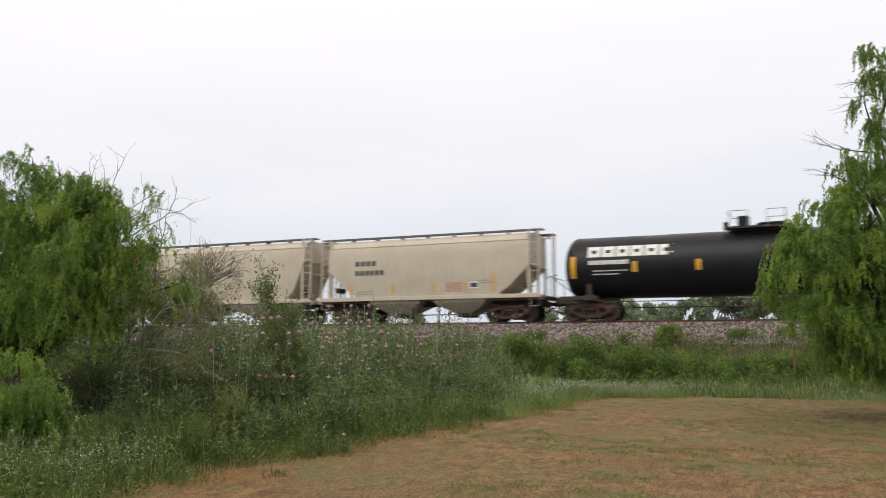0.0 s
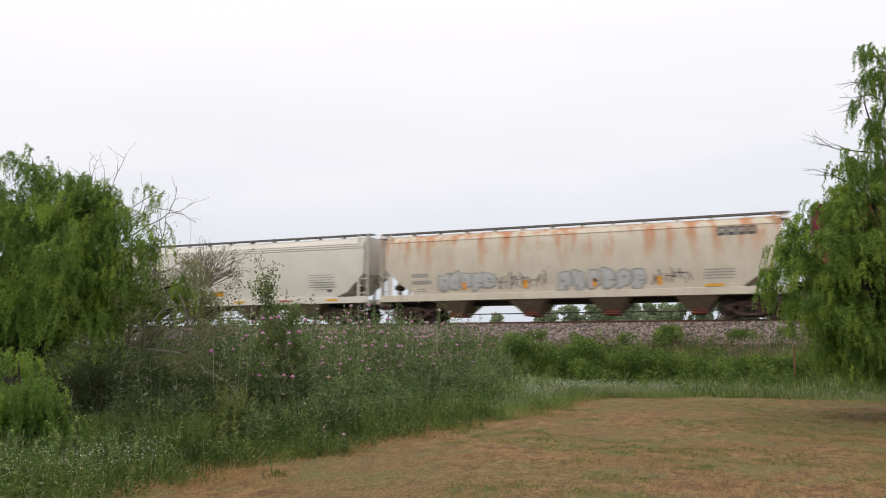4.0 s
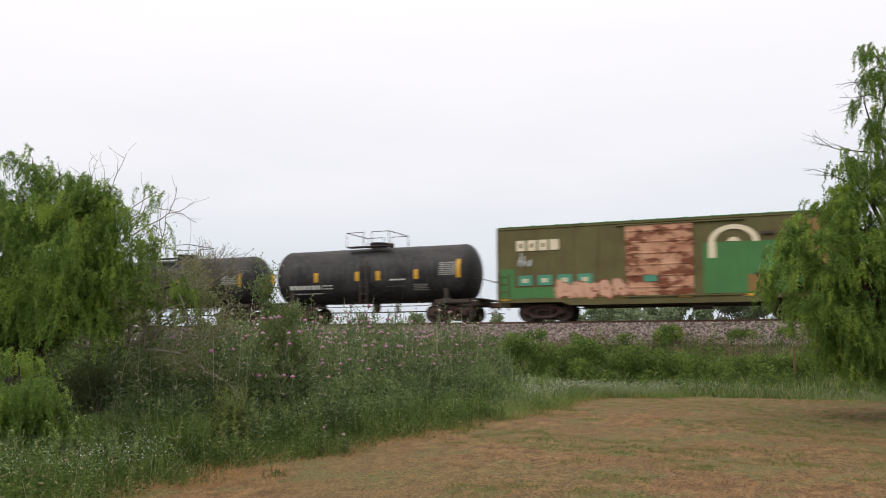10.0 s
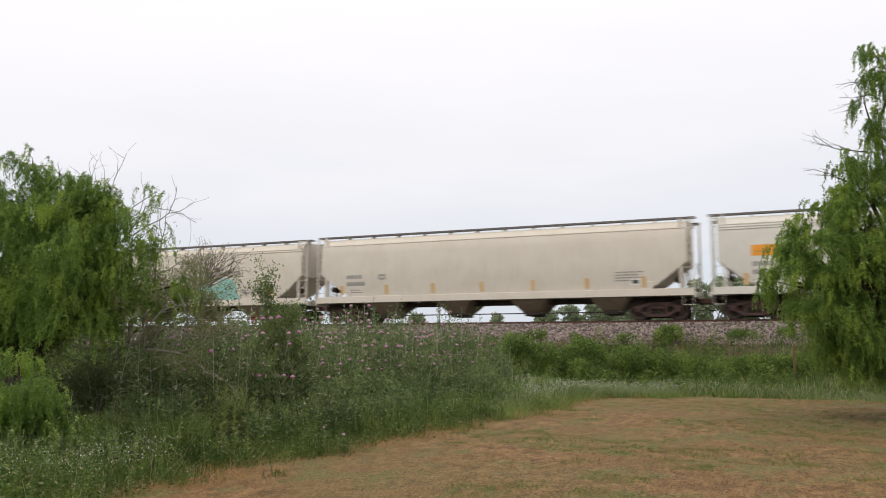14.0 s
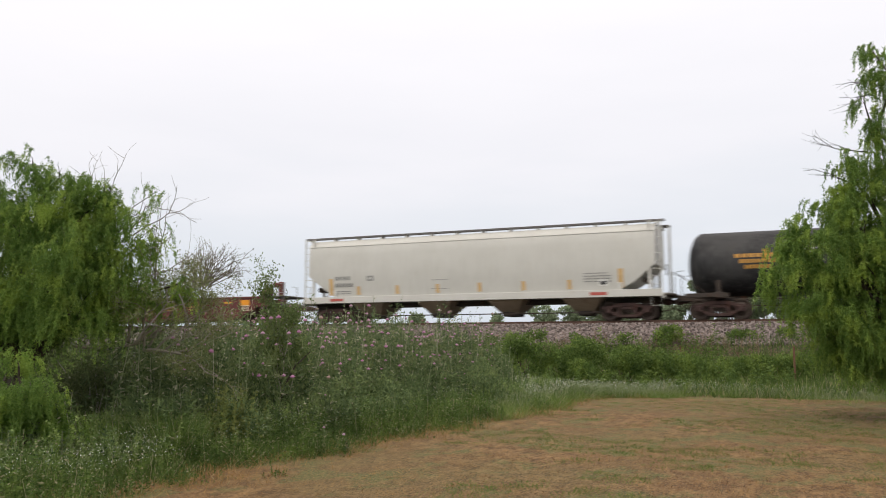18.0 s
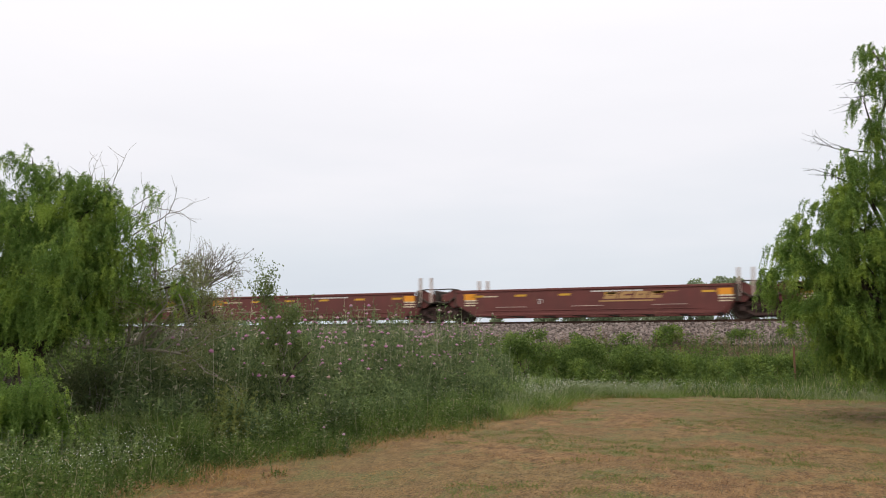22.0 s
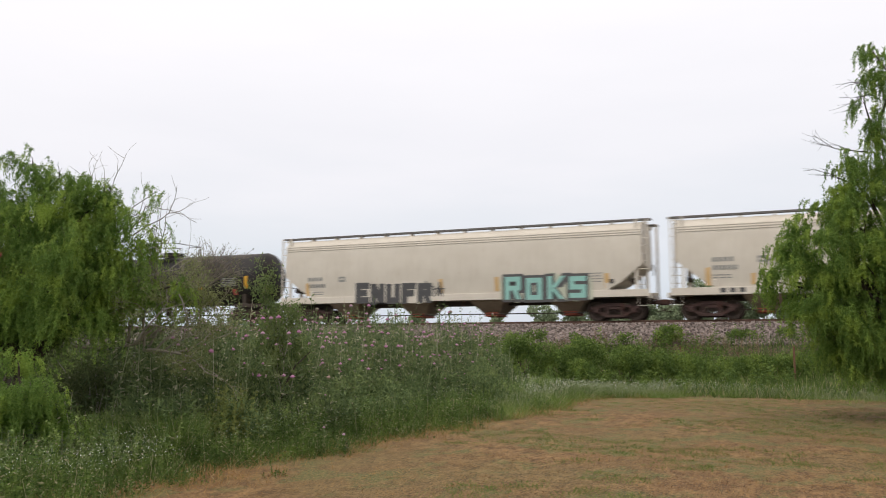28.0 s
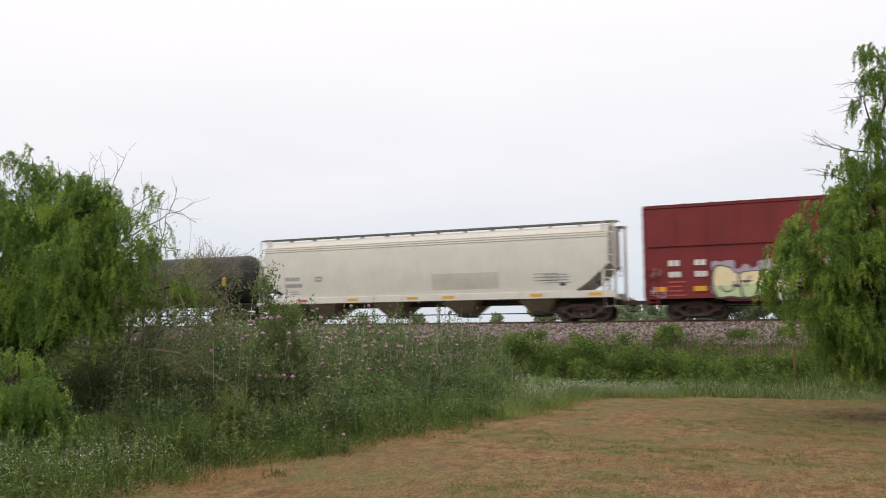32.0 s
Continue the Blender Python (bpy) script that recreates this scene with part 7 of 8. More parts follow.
# trees of the fields behind the track; haze is put into their pale colours
FAR_TREES = [(15.74, 130.0, 6.53, 1.97), (19.32, 131.0, 6.8, 1.61), (24.7, 128.0, 7.24, 2.69), (29.17, 133.0, 7.06, 2.51), (33.66, 130.0, 7.51, 2.69), (38.13, 128.0, 7.24, 2.24), (43.15, 130.0, 9.75, 2.69), (47.2, 132.0, 10.2, 2.87), (50.24, 128.0, 7.96, 2.69), (55.14, 130.0, 7.51, 3.59), (61.49, 130.0, 8.85, 4.48), (67.76, 130.0, 8.85, 4.48), (-3.93, 130.0, 6.17, 0.9), (-12.87, 130.0, 5.9, 0.9), (8.58, 130.0, 6.17, 0.81), (35.43, 134.0, 6.88, 1.97)]
for i, b in enumerate(FAR_TREES):
    rng, rnd = np.random.default_rng(400 + i), random.Random(i)
    x, y = plan(b[0], b[1])
    z = float(ground_z(np.array(x), np.array(y)))
    root = tagged(new("field_tree"), "hazy green field tree far behind the track", "tree", group="trees behind the track")
    root.location = (x, y, z)
    hgt = b[2] - z
    sub = [(rng.uniform(-1.2, 1.2) * b[3], rng.uniform(-0.6, 0.6) * b[3], hgt + rng.uniform(-1.9, 0.55) * b[3], b[3] * rng.uniform(0.28, 0.5)) for _ in range(17)]
    s = Shape()
    limb(s, (0, 0, -0.2), (0, 0, hgt * 0.4), 0.14, 0.09, rnd)
    part("trunk", s, M["dead"], root)
    for c in sub:
        s = Shape()
        limb(s, (0, 0, hgt * 0.35), c[:3], 0.06, 0.02, rnd)
        part("limb", s, M["dead"], root)
    part("crown", quads("crown", bushy(sub, 300, (0.44, 0.29), rng), M["far_leaf"]), None, root)

# rusty fence posts along the bank
for a, b, z0, z1 in ((11.9, 28.0, 0.0, 1.15), (5.4, 33.0, 0.7, 1.55), (9.5, 33.0, 0.7, 1.02)):
    x, y = plan(a, b)
    s = Shape()
    s.box(-0.035, 0.035, -0.02, 0.02, -0.1, z1 - z0 + 0.1, 0.006)
    s.box(-0.012, 0.012, -0.05, 0.02, -0.1, z1 - z0 + 0.1, 0.004)
    p = tagged(new("fence_post", s.data("fence_post", M["post"])), "rusty steel fence post among weeds", "fence post", group="fence posts")
    p.location = (x, y, float(ground_z(np.array(x), np.array(y))))


def blades(side, ahead, height, width, lean, rng, mat, name, label, category):
    """Grass blades and narrow leaves at plan places."""
    x, y = side * math.cos(TURN) - ahead * math.sin(TURN), side * math.sin(TURN) + ahead * math.cos(TURN)
    n = len(x)
    z = ground_z(x, y)
    a = rng.uniform(0, 6.283, n)
    o = rng.uniform(0, 6.283, n)
    tip = np.stack([np.cos(o) * lean * height, np.sin(o) * lean * height, height], -1)
    s = np.stack([np.cos(a), np.sin(a), np.zeros(n)], -1) * (width / 2)[:, None]
    p = np.stack([x, y, z - 0.02], -1)
    q = np.stack([p - s, p + s, p + tip + s * 0.25, p + tip - s * 0.25], 1)
    return tagged(new(name, quads(name, q, mat)), label, category, kind="stuff")


def scatter(n, box, test, rng):
    """Random plan places inside box (side and ahead limits) that pass test."""
    out_s, out_a, got = [], [], 0
    while got < n:
        s, a = rng.uniform(box[0], box[1], n), rng.uniform(box[2], box[3], n)
        k = test(s, a) & (np.abs(s) < a * 0.60 + 1.0)
        out_s.append(s[k])
        out_a.append(a[k])
        got += int(k.sum())
    return np.concatenate(out_s)[:n], np.concatenate(out_a)[:n]


def herbs(side, ahead, height, per, leaf, rng, mat, name, label, category, up=0.5, stem=0.007):
    """Many leafy stalks: a thin stem and per leaves along it."""
    x, y = side * math.cos(TURN) - ahead * math.sin(TURN), side * math.sin(TURN) + ahead * math.cos(TURN)
    n = len(x)
    p = np.stack([x, y, ground_z(x, y) - 0.02], -1)
    o = rng.uniform(0, 6.283, n)
    bend = rng.uniform(0.02, 0.28, n)
    tip = np.stack([np.cos(o) * bend * height, np.sin(o) * bend * height, height], -1)
    a = rng.uniform(0, 6.283, n)
    w = np.stack([np.cos(a), np.sin(a), np.zeros(n)], -1) * stem / 2
    stalk = np.stack([p - w, p + w, p + tip + w * 0.5, p + tip - w * 0.5], 1)
    t = rng.uniform(0.03, 1.0, (n, per)) ** 0.85
    base = p[:, None] + tip[:, None] * t[..., None]
    az = rng.uniform(0, 6.283, (n, per))
    d = np.stack([np.cos(az), np.sin(az), rng.uniform(-0.35, 1.0, (n, per)) * up + 0.25 * t], -1)
    ln = leaf[0] * (1.25 - 0.8 * t) * rng.uniform(0.6, 1.3, (n, per)) * np.clip(height / height.mean(), 0.5, 1.4)[:, None]
    wd = leaf[1] * rng.uniform(0.6, 1.3, (n, per))
    q = np.concatenate([stalk, leaves(base.reshape(-1, 3), d.reshape(-1, 3), ln.ravel(), wd.ravel(), rng)])
    return tagged(new(name, quads(name, q, mat)), label, category, kind="stuff")


def patchy(s, a, k, seed=0.0):
    """Smooth waves between -1 and 1 over the plan, for uneven growth."""
    return (np.sin(s * k + 1.3 * np.sin(a * k * 0.7 + seed)) + np.sin(a * k * 1.1 + 1.7 * np.sin(s * k * 0.6 + seed * 2))) / 2


def build_grass():
    rng = np.random.default_rng(11)
    # short mown stubble on the lawn in tufts: straw, brown and green
    near = lambda s, a: (beyond_lawn(s, a) < 0.25) & (rng.uniform(0, 1, len(s)) < (9 / a) ** 1.2)

    def tufts(n, test, per, high, lean, mat, name, label):
        s, a = scatter(n, (-6, 14, 7.3, 25), lambda s, a: near(s, a) & test(s, a), rng)
        size = np.repeat(rng.uniform(0.4, 1.4, n), per)
        s, a = np.repeat(s, per) + rng.normal(size=n * per) * 0.045 * size, np.repeat(a, per) + rng.normal(size=n * per) * 0.045 * size
        blades(s, a, rng.uniform(0.4, 1.0, n * per) * high * size, rng.uniform(0.005, 0.011, n * per), rng.uniform(0.3, lean, n * per), rng, mat, name, label, "grass")

    tufts(4200, lambda s, a: patchy(s, a, 2.1, 6.0) + 0.7 * patchy(s, a, 7.0) > -0.5, 13, 0.034, 2.8, M["straw"], "straw_tufts", "dry straw-coloured mown grass")
    tufts(4200, lambda s, a: patchy(s, a, 1.4, 8.0) + 0.7 * patchy(s, a, 6.0, 3.0) > -0.1, 13, 0.030, 2.2, M["brown_grass"], "brown_tufts", "brown dead tufts in the lawn")
    # green thickens to the right, partly to darken the lawn for the tree's shade
    tufts(5600, lambda s, a: patchy(s, a, 1.1, 2.0) + 0.8 * patchy(s, a, 4.5) + 0.12 * (s - 3) > 0.25, 15, 0.050, 1.5, M["lawn_green"], "lawn_tufts", "green tufts in the mown lawn")
    # ragged fringe that hangs over the lawn's edge
    edge = lambda s, a: beyond_lawn(s, a) + 0.30 * patchy(s, a, 3.1) + 0.18 * patchy(s, a, 9.0, 1.0)
    ragged = lambda s, a: edge(s, a) + rng.normal(size=len(s)) * 0.16
    s, a = scatter(4500, (-9, 6, 7.3, 25), lambda s, a: (ragged(s, a) > -0.22) & (ragged(s, a) < 0.35), rng)
    blades(s, a, rng.uniform(0.03, 0.16, len(s)), rng.uniform(0.005, 0.010, len(s)), rng.uniform(0.6, 2.4, len(s)), rng, M["straw"], "edge_straw", "straw-coloured grass flopping over the lawn's edge", "grass")
    s, a = scatter(38000, (-9, 6, 7.3, 25), lambda s, a: (ragged(s, a) > 0) & (edge(s, a) < 2.6), rng)
    e = edge(s, a)
    blades(s, a, (0.07 + 0.22 * np.clip(e / 0.8, 0, 1)) * rng.uniform(0.3, 1.3, len(s)) * (1 + 0.35 * patchy(s, a, 4.0)), rng.uniform(0.005, 0.012, len(s)), rng.uniform(0.2, 1.3, len(s)), rng, M["verge"], "verge_grass", "soft green grass along the lawn's edge", "grass")
    s, a = scatter(1350, (-9, 5, 7.5, 25), lambda s, a: (ragged(s, a) > 0.2) & (edge(s, a) < 2.4 + 0.6 * patchy(s, a, 1.7)), rng)
    vigour = np.repeat(rng.uniform(0.5, 1.25, len(s)), 9)
    s, a = np.repeat(s, 9) + rng.normal(size=len(s) * 9) * 0.10, np.repeat(a, 9) + rng.normal(size=len(s) * 9) * 0.10
    high = vigour * rng.uniform(0.22, 0.52, len(s)) * (1 + 0.35 * patchy(s, a, 2.7, 3.0)) * np.clip(0.45 + edge(s, a) * 0.6, 0.3, 1)
    # one herb in two bands; the back one takes the lightened colour
    front = edge(s, a) < 1.1 + 0.25 * patchy(s, a, 3.3, 2.0)
    herbs(s[front], a[front], high[front], 13, (0.056, 0.019), rng, M["herb"], "verge_herbs", "leafy green herbs along the lawn", "weeds")
    herbs(s[~front], a[~front], high[~front] * 1.1, 13, (0.062, 0.021), rng, M["tall_herb"], "tall_herbs", "taller herbs before the thistles, colour lightened against shade", "weeds")
    # far verge with pale seed heads
    s, a = scatter(62000, (1.0, 20, 16, 31), lambda s, a: (ragged(s, a) > 0) & (edge(s, a) < 2.6) & (a > 16), rng)
    blades(s, a, rng.uniform(0.08, 0.32, len(s)) * np.clip(1.2 - 0.085 * s, 0.38, 1) * (1 + 0.3 * patchy(s, a, 2.4)), rng.uniform(0.006, 0.013, len(s)), rng.uniform(0.2, 1.6, len(s)), rng, M["soft_grass"], "far_verge_grass", "green grass strip before the bushes", "grass")
    s, a = scatter(17000, (1.0, 20, 17, 28), lambda s, a: (edge(s, a) > 0.3) & (edge(s, a) < 2.4) & (s < 4 + rng.uniform(0, 12, len(s))), rng)
    blades(s, a, rng.uniform(0.18, 0.44, len(s)) * np.clip(1.25 - 0.06 * s, 0.5, 1), rng.uniform(0.006, 0.012, len(s)), rng.uniform(0.1, 1.0, len(s)), rng, M["pale_grass"], "seed_grass", "pale seeding grass at the lawn's far edge", "grass")
    # tall thistle stand and weeds
    stand = lambda s, a: (edge(s, a) > 1.3) & (s < 1.3 + 0.10 * (a - 16) + 0.4 * patchy(s, a, 1.5)) & (s > np.where(a > 10.6, -0.40, -0.75) * a) & (rng.uniform(0, 1, len(s)) < 13 / a)
    def clumps(n, per, spread, test, box):
        """Places in clumps: side, ahead and the clump's own vigour."""
        s, a = scatter(n, box, test, rng)
        size = np.repeat(rng.uniform(0.78, 1.2, n), per)
        return np.repeat(s, per) + rng.normal(size=n * per) * spread, np.repeat(a, per) + rng.normal(size=n * per) * spread, size

    s, a, size = clumps(330, 11, 0.15, stand, (-14, 4.5, 9, 26))
    e = edge(s, a)
    shade = np.clip((s + 5.8) / 1.2, 0.45, 1.0)
    tall = (0.50 + 1.36 * np.clip((e - 1.2) / 1.8, 0, 1)) * (1 + 0.12 * patchy(s, a, 2.2, 4.0)) * shade * np.where(s < 0, 1.08, 1.0)
    herbs(s, a, tall * size * rng.uniform(0.62, 1.1, len(s)), 34, (0.135, 0.030), rng, M["weed"], "thistle_stand", "dense stand of grey-green thistle stalks", "weeds", 0.8, 0.013)
    s, a = scatter(750, (-9, 4.5, 11.5, 25), lambda s, a: stand(s, a) & (edge(s, a) > 1.6) & (s > -0.42 * a), rng)
    herbs(s, a, rng.uniform(0.7, 1.9, len(s)), 6, (0.06, 0.018), rng, M["pale_grass"], "thistle_stalks", "pale bare thistle stalks above the stand", "weeds", 0.9, 0.015)
    s, a = scatter(36000, (-14, 4.5, 9, 26), stand, rng)
    blades(s, a, rng.uniform(0.15, 0.60, len(s)) * np.clip((s + 5.0) / 1.2, 0.5, 1.0), rng.uniform(0.008, 0.017, len(s)), rng.uniform(0.15, 0.9, len(s)), rng, M["weed_leaf"], "weeds", "dense green weeds and thistle leaves", "weeds")
    # a yellowing weed clump and bright grass tufts in the hollow
    s, a = rng.normal(-2.95, 0.15, 80), rng.normal(11.7, 0.15, 80)
    herbs(s, a, rng.uniform(0.45, 1.0, 80), 34, (0.06, 0.034), rng, M["yellow_weed"], "yellow_weed", "yellowing broad-leaved weed clump", "weeds", 0.4)
    s, a = np.concatenate([rng.normal(-4.35, 0.18, 2400), rng.normal(-3.5, 0.11, 1300)]), np.concatenate([rng.normal(11.1, 0.16, 2400), rng.normal(10.9, 0.11, 1300)])
    blades(s, a, rng.uniform(0.25, 0.7, len(s)), rng.uniform(0.006, 0.012, len(s)), rng.uniform(0.2, 0.9, len(s)), rng, M["soft_grass"], "grass_tuft", "fine bright green grass tuft in the hollow", "grass")
    # grass and weeds on the bank up to the ballast
    up = lambda s, a: (s * math.sin(TURN) + a * math.cos(TURN) > 26) & (s * math.sin(TURN) + a * math.cos(TURN) < 35.5 + 0.7 * patchy(s, a, 1.1) + 0.03 * np.clip(s, 0, 14))
    s, a = scatter(60000, (-22, 26, 24, 46), up, rng)
    blades(s, a, rng.uniform(0.10, 0.45, len(s)), rng.uniform(0.012, 0.03, len(s)), rng.uniform(0.1, 0.8, len(s)), rng, M["verge"], "bank_grass", "rough green grass on the bank", "grass")
    s, a = scatter(2300, (-20, 26, 26, 44), lambda s, a: up(s, a) & (patchy(s, a, 0.9, 5.0) > -0.1), rng)
    herbs(s, a, rng.uniform(0.3, 0.8, len(s)), 22, (0.16, 0.05), rng, M["bush"], "bank_weeds", "leafy weeds on the bank", "weeds")
    s, a = scatter(900, (3, 26, 26, 40), lambda s, a: up(s, a) & (s * math.sin(TURN) + a * math.cos(TURN) > 30.5) & (patchy(s, a, 1.3, 2.0) > -0.2), rng)
    herbs(s, a, rng.uniform(0.3, 0.75, len(s)), 16, (0.10, 0.03), rng, M["dry_weed"], "dry_weeds", "dry pinkish brown weeds on the bank", "weeds")


build_grass()


def petals_at(side, ahead, up, size, rng, mat, name, label):
    """Tiny white flower heads as small tilted discs."""
    x, y = side * math.cos(TURN) - ahead * math.sin(TURN), side * math.sin(TURN) + ahead * math.cos(TURN)
    p = np.stack([x, y, ground_z(x, y) + up], -1)
    u = unit(rng.normal(size=p.shape) * [1, 1, 0.35])
    v = unit(np.cross(u, rng.normal(size=p.shape) * 0.4 + [0, -0.6, 0.8]))
    k = size[:, None]
    q = np.stack([p - u * k, p - v * k, p + u * k, p + v * k], 1)
    tagged(new(name, quads(name, q, mat)), label, "flowers", kind="stuff")


def build_small_flowers():
    rng = np.random.default_rng(12)
    s, a = scatter(1500, (-7.5, -2.6, 7.6, 11.4), lambda s, a: (beyond_lawn(s, a) > 0.25) & (beyond_lawn(s, a) < 1.6) & (patchy(s, a, 2.2, 1.0) > -0.15), rng)
    petals_at(s, a, rng.uniform(0.26, 0.50, len(s)), rng.uniform(0.0028, 0.0066, len(s)), rng, M["daisy"], "daisies", "small white daisies in the verge")
    s, a = scatter(800, (-2.6, 2.6, 11.2, 19), lambda s, a: (beyond_lawn(s, a) > 0.5) & (beyond_lawn(s, a) < 1.5) & (patchy(s, a, 1.8, 2.0) > -0.1), rng)
    petals_at(s, a, rng.uniform(0.30, 0.58, len(s)), rng.uniform(0.0030, 0.0060, len(s)), rng, M["daisy"], "daisies", "scattered white daisies before the thistles")
    s, a = scatter(7500, (2.0, 15, 19.5, 28), lambda s, a: (beyond_lawn(s, a) > 0.4) & (beyond_lawn(s, a) < 2.4) & (s < 3 + rng.uniform(0, 11, len(s))), rng)
    petals_at(s, a, rng.uniform(0.26, 0.46, len(s)) * np.clip(1.25 - 0.06 * s, 0.5, 1), rng.uniform(0.005, 0.009, len(s)), rng, M["pale_head"], "white_seed_heads", "white flowering weeds at the far verge")


build_small_flowers()


def thistle(seed, height, heads, mat):
    """A musk thistle: stem with side shoots, spiny leaves, nodding pink heads."""
    rnd, rng = random.Random(seed), np.random.default_rng(seed)
    s = Shape()
    ends = []
    top = Vector((rnd.uniform(-0.12, 0.12), rnd.uniform(-0.12, 0.12), height))
    pts = limb(s, (0, 0, -0.03), top, 0.009, 0.005, rnd, 0.0, 7)
    ends.append(top)
    for i in range(heads - 1):
        q = pts[rnd.choice((3, 4, 5))]
        e = q + Vector((rnd.uniform(-0.3, 0.3), rnd.uniform(-0.3, 0.3), rnd.uniform(0.15, 0.45)))
        limb(s, q, e, 0.006, 0.004, rnd, 0.05, 4)
        ends.append(e)
    root = tagged(new("thistle", s.data("thistle", M["weed"])), "tall musk thistle with nodding pink flower heads", "thistle", group="thistles among the weeds")
    n = 150
    t = rng.uniform(0.02, 0.9, n)
    axis = np.array([tuple(pts[min(7, int(k * 7))]) for k in t])
    d = np.stack([rng.normal(size=n), rng.normal(size=n), rng.uniform(-0.2, 0.9, n)], -1)
    part("leaves", quads("leaves", leaves(axis, d, (0.11 * (1.1 - t)) * rng.uniform(0.6, 1.3, n) + 0.03, 0.022 * rng.uniform(0.6, 1.2, n), rng), M["weed"]), None, root)
    for e in ends:
        k = rnd.uniform(0.5, 1.25)
        b = Shape().lathe([(-0.022 * k, 0.008), (-0.012 * k, 0.020 * k), (0.004 * k, 0.023 * k), (0.012 * k, 0.018 * k)], 9, "z", tuple(e))
        hd = part("flower_head", b, M["bract"], root)
        f = Shape()
        for j in range(22):
            a, tilt = rnd.uniform(0, 6.283), rnd.uniform(0.0, 1.0)
            tip = e + Vector((math.cos(a) * 0.046 * k * tilt, math.sin(a) * 0.046 * k * tilt, (0.056 - 0.034 * tilt) * k))
            w = Vector((-math.sin(a), math.cos(a), 0)) * 0.006
            f.add([e + Vector((0, 0, 0.006)) - w, e + Vector((0, 0, 0.006)) + w, tip + w, tip - w], [(0, 1, 2, 3)])
        f.lathe([(0.006 * k, 0.016 * k), (0.018 * k, 0.032 * k), (0.032 * k, 0.030 * k), (0.042 * k, 0.012)], 10, "z", tuple(e))
        part("petals", f, mat, hd, "pink thistle bloom")
    return root


def build_thistles():
    rng, rnd = np.random.default_rng(13), random.Random(13)
    made = [thistle(500 + i, (1.75, 1.9, 1.4, 1.6, 1.2, 1.5)[i], (2, 3, 2, 1, 3, 2)[i], M["pink"] if i % 3 else M["pale_pink"]) for i in range(6)]
    s, a = scatter(215, (-9, 2.2, 11.5, 24), lambda s, a: (beyond_lawn(s, a) > 1.6) & (s < 1.0 + 0.1 * (a - 16)) & (s > -0.36 * a), rng)
    s, a = np.concatenate([s, rng.uniform(-4.0, -1.2, 16)]), np.concatenate([a, rng.uniform(12.4, 13.6, 16)])
    s2, a2 = scatter(66, (-7, 2.2, 17, 24), lambda s, a: (beyond_lawn(s, a) > 2.2) & (s < 1.0 + 0.1 * (a - 16)) & (s > -0.27 * a), rng)
    back = len(s)
    s, a = np.concatenate([s, s2]), np.concatenate([a, a2])
    for i, (p, q) in enumerate(zip(s, a)):
        x, y = plan(float(p), float(q))
        m = pose(x, y, float(ground_z(np.array(x), np.array(y))), rnd.uniform(-6, 6), rnd.uniform(-6, 6), rnd.uniform(0, 360))
        if i < 6:
            made[i].matrix_basis = m
        else:
            copy_thing(made[i % 6], m @ Matrix.Scale(1.2, 4) if i >= back else m)
    # two low ones at the lawn's edge
    for i, (p, q, high) in enumerate(((-1.80, 12.3, 0.28), (-1.38, 11.9, 0.22))):
        low = thistle(540 + i, high, 1, M["pale_pink"])
        x, y = plan(p, q)
        low.location = (x, y, float(ground_z(np.array(x), np.array(y))))


build_thistles()


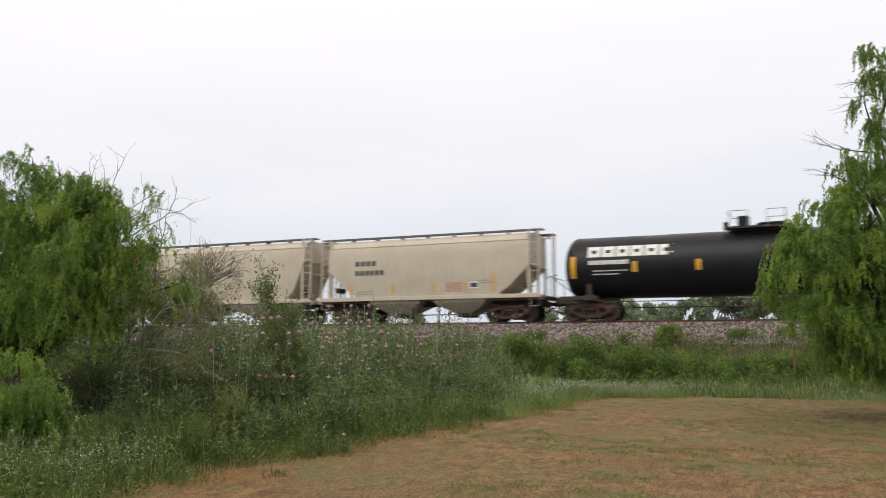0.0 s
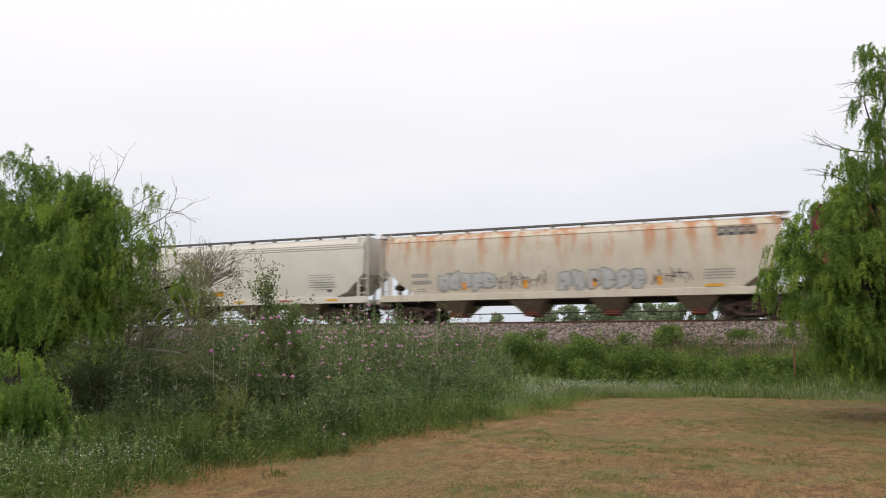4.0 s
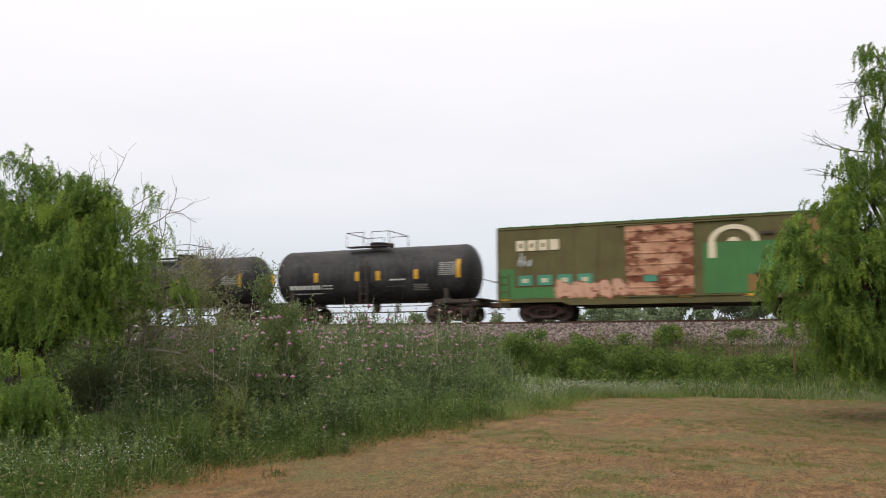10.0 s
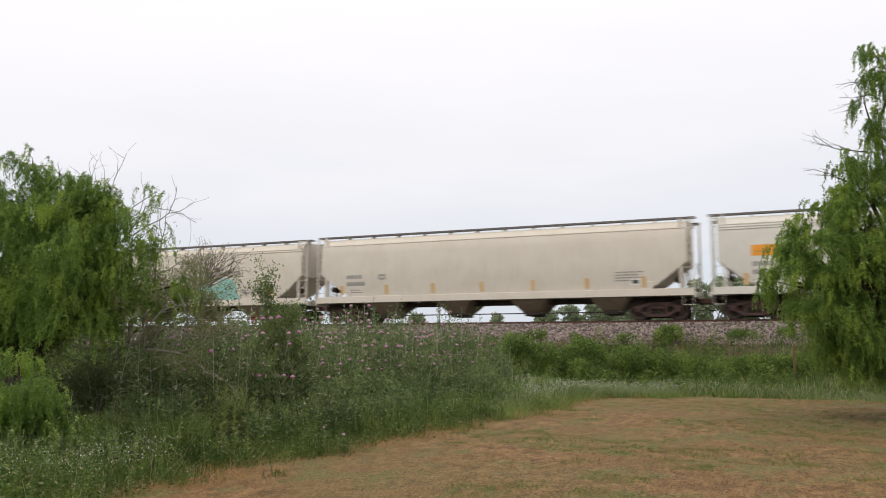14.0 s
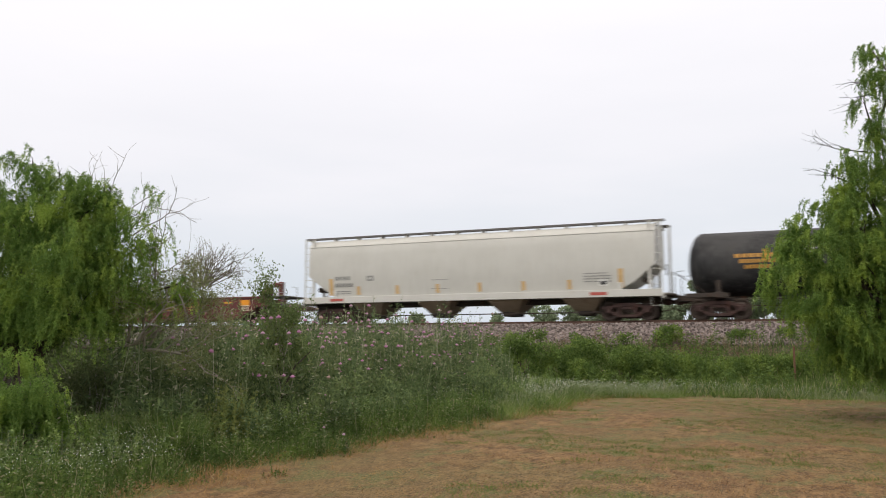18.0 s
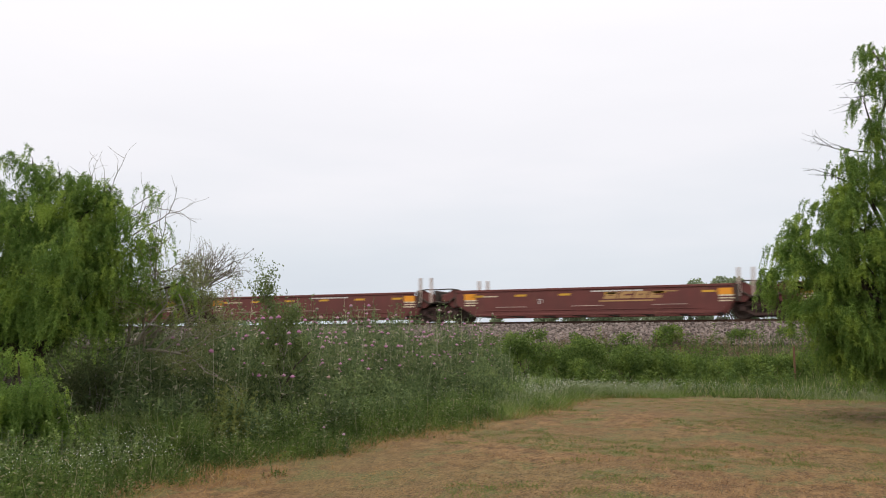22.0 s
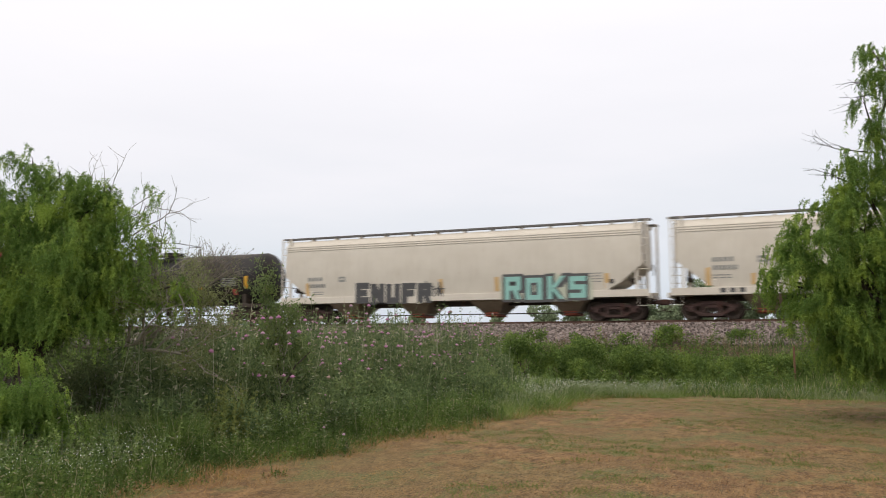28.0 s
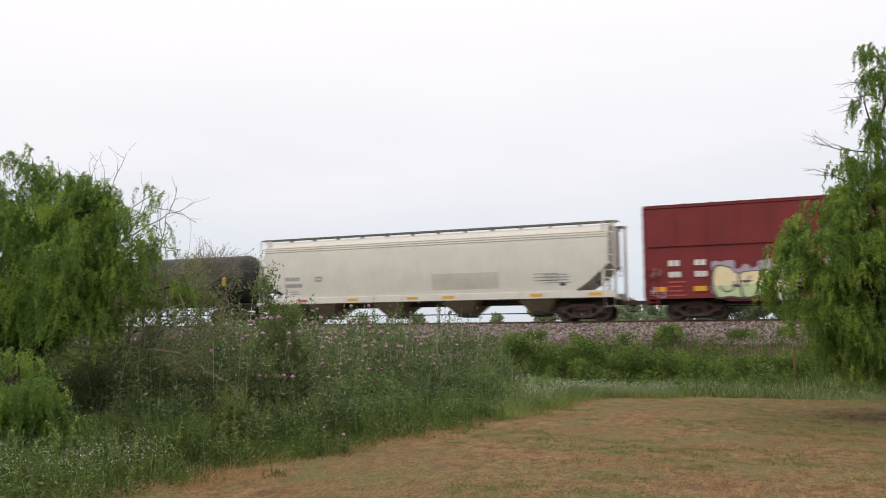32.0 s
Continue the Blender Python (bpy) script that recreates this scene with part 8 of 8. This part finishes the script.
def build_bird():
    """A small dark bird that flits up behind the train and down again."""
    root = tagged(new("bird"), "small dark bird flying up behind the train", "bird")
    s = Shape().lathe([(-0.10, 0.012), (-0.06, 0.034), (0.0, 0.048), (0.05, 0.040), (0.075, 0.028), (0.10, 0.033), (0.125, 0.024), (0.14, 0.008), (0.165, 0.002)], 10, "x")
    part("body", s, M["bird"], root, smooth=True)
    part("tail", Shape().prism([(-0.22, -0.028), (-0.22, 0.028), (-0.08, 0.012), (-0.08, -0.012)], -0.006, 0.006), M["bird"], root).rotation_euler = (math.pi / 2, 0, 0)
    wings = []
    for k in (-1, 1):
        w = Shape()
        w.loft([[(0.06 - 0.10 * u, k * (0.03 + 0.20 * u), 0.02 + 0.010 * (1 - u)), (-0.06 - 0.04 * u, k * (0.03 + 0.20 * u), 0.02 + 0.004 * (1 - u)), (0.0 - 0.07 * u, k * (0.03 + 0.20 * u), 0.014)] for u in (0.0, 0.5, 1.0)])
        wings.append(part("wing", w, M["bird"], root))
    return root, wings


BIRD, WINGS = build_bird()
BIRD_WAY = [(22.3, -12.68, 43.5, 5.1), (22.4, -11.52, 43.5, 5.72), (22.5, -9.66, 43.5, 5.62), (22.6, -8.89, 43.5, 5.68), (22.75, -7.9, 43.5, 4.0), (22.9, -6.81, 43.5, 4.72), (23.0, -6.61, 43.5, 4.83)]


# ---- what moves ----
def motions():
    """The train runs at a steady speed along the track; its wheels roll."""
    for car, middle in CARS:
        walk(car, [(t, pose(middle + SPEED * t, TRACK_Y, RAIL_Z)) for t in (0.0, 8.0, 16.0, 24.0, 32.0)])
    step = math.degrees(SPEED / 0.457) / FPS
    for k, wheels in WHEELS.items():
        walk(wheels[0], [(i / FPS, pose(k * 0.89, 0, 0.457, 0, step * i, 0)) for i in range(32 * FPS + 1)])
        keys = wheels[0].animation_data
        for w in wheels[1:]:
            w.rotation_mode = "QUATERNION"
            w.animation_data_create()
            w.animation_data.action = keys.action
            w.animation_data.action_slot = keys.action_slot

    low = float(ground_z(np.array(-10.0), np.array(48.0))) + 0.06
    flight = [(0.0, -16.0, 48.0, low), (21.9, -16.0, 48.0, low), (22.15, -13.2, 44.5, 2.6)] + BIRD_WAY + [(23.12, -7.6, 43.5, 3.1), (23.5, -4.0, 48.0, low), (32.0, -4.0, 48.0, low)]
    walk(BIRD, [(t, pose(x, y, z)) for t, x, y, z in flight])
    for k, wing in zip((-1, 1), WINGS):
        beat = [(0.0, pose(0, 0, 0)), (21.8, pose(0, 0, 0))] + [(21.9 + 0.1 * i, pose(0, 0, 0, k * (32 if i % 2 else -28))) for i in range(16)] + [(23.6, pose(0, 0, 0)), (32.0, pose(0, 0, 0))]
        walk(wing, beat)


motions()
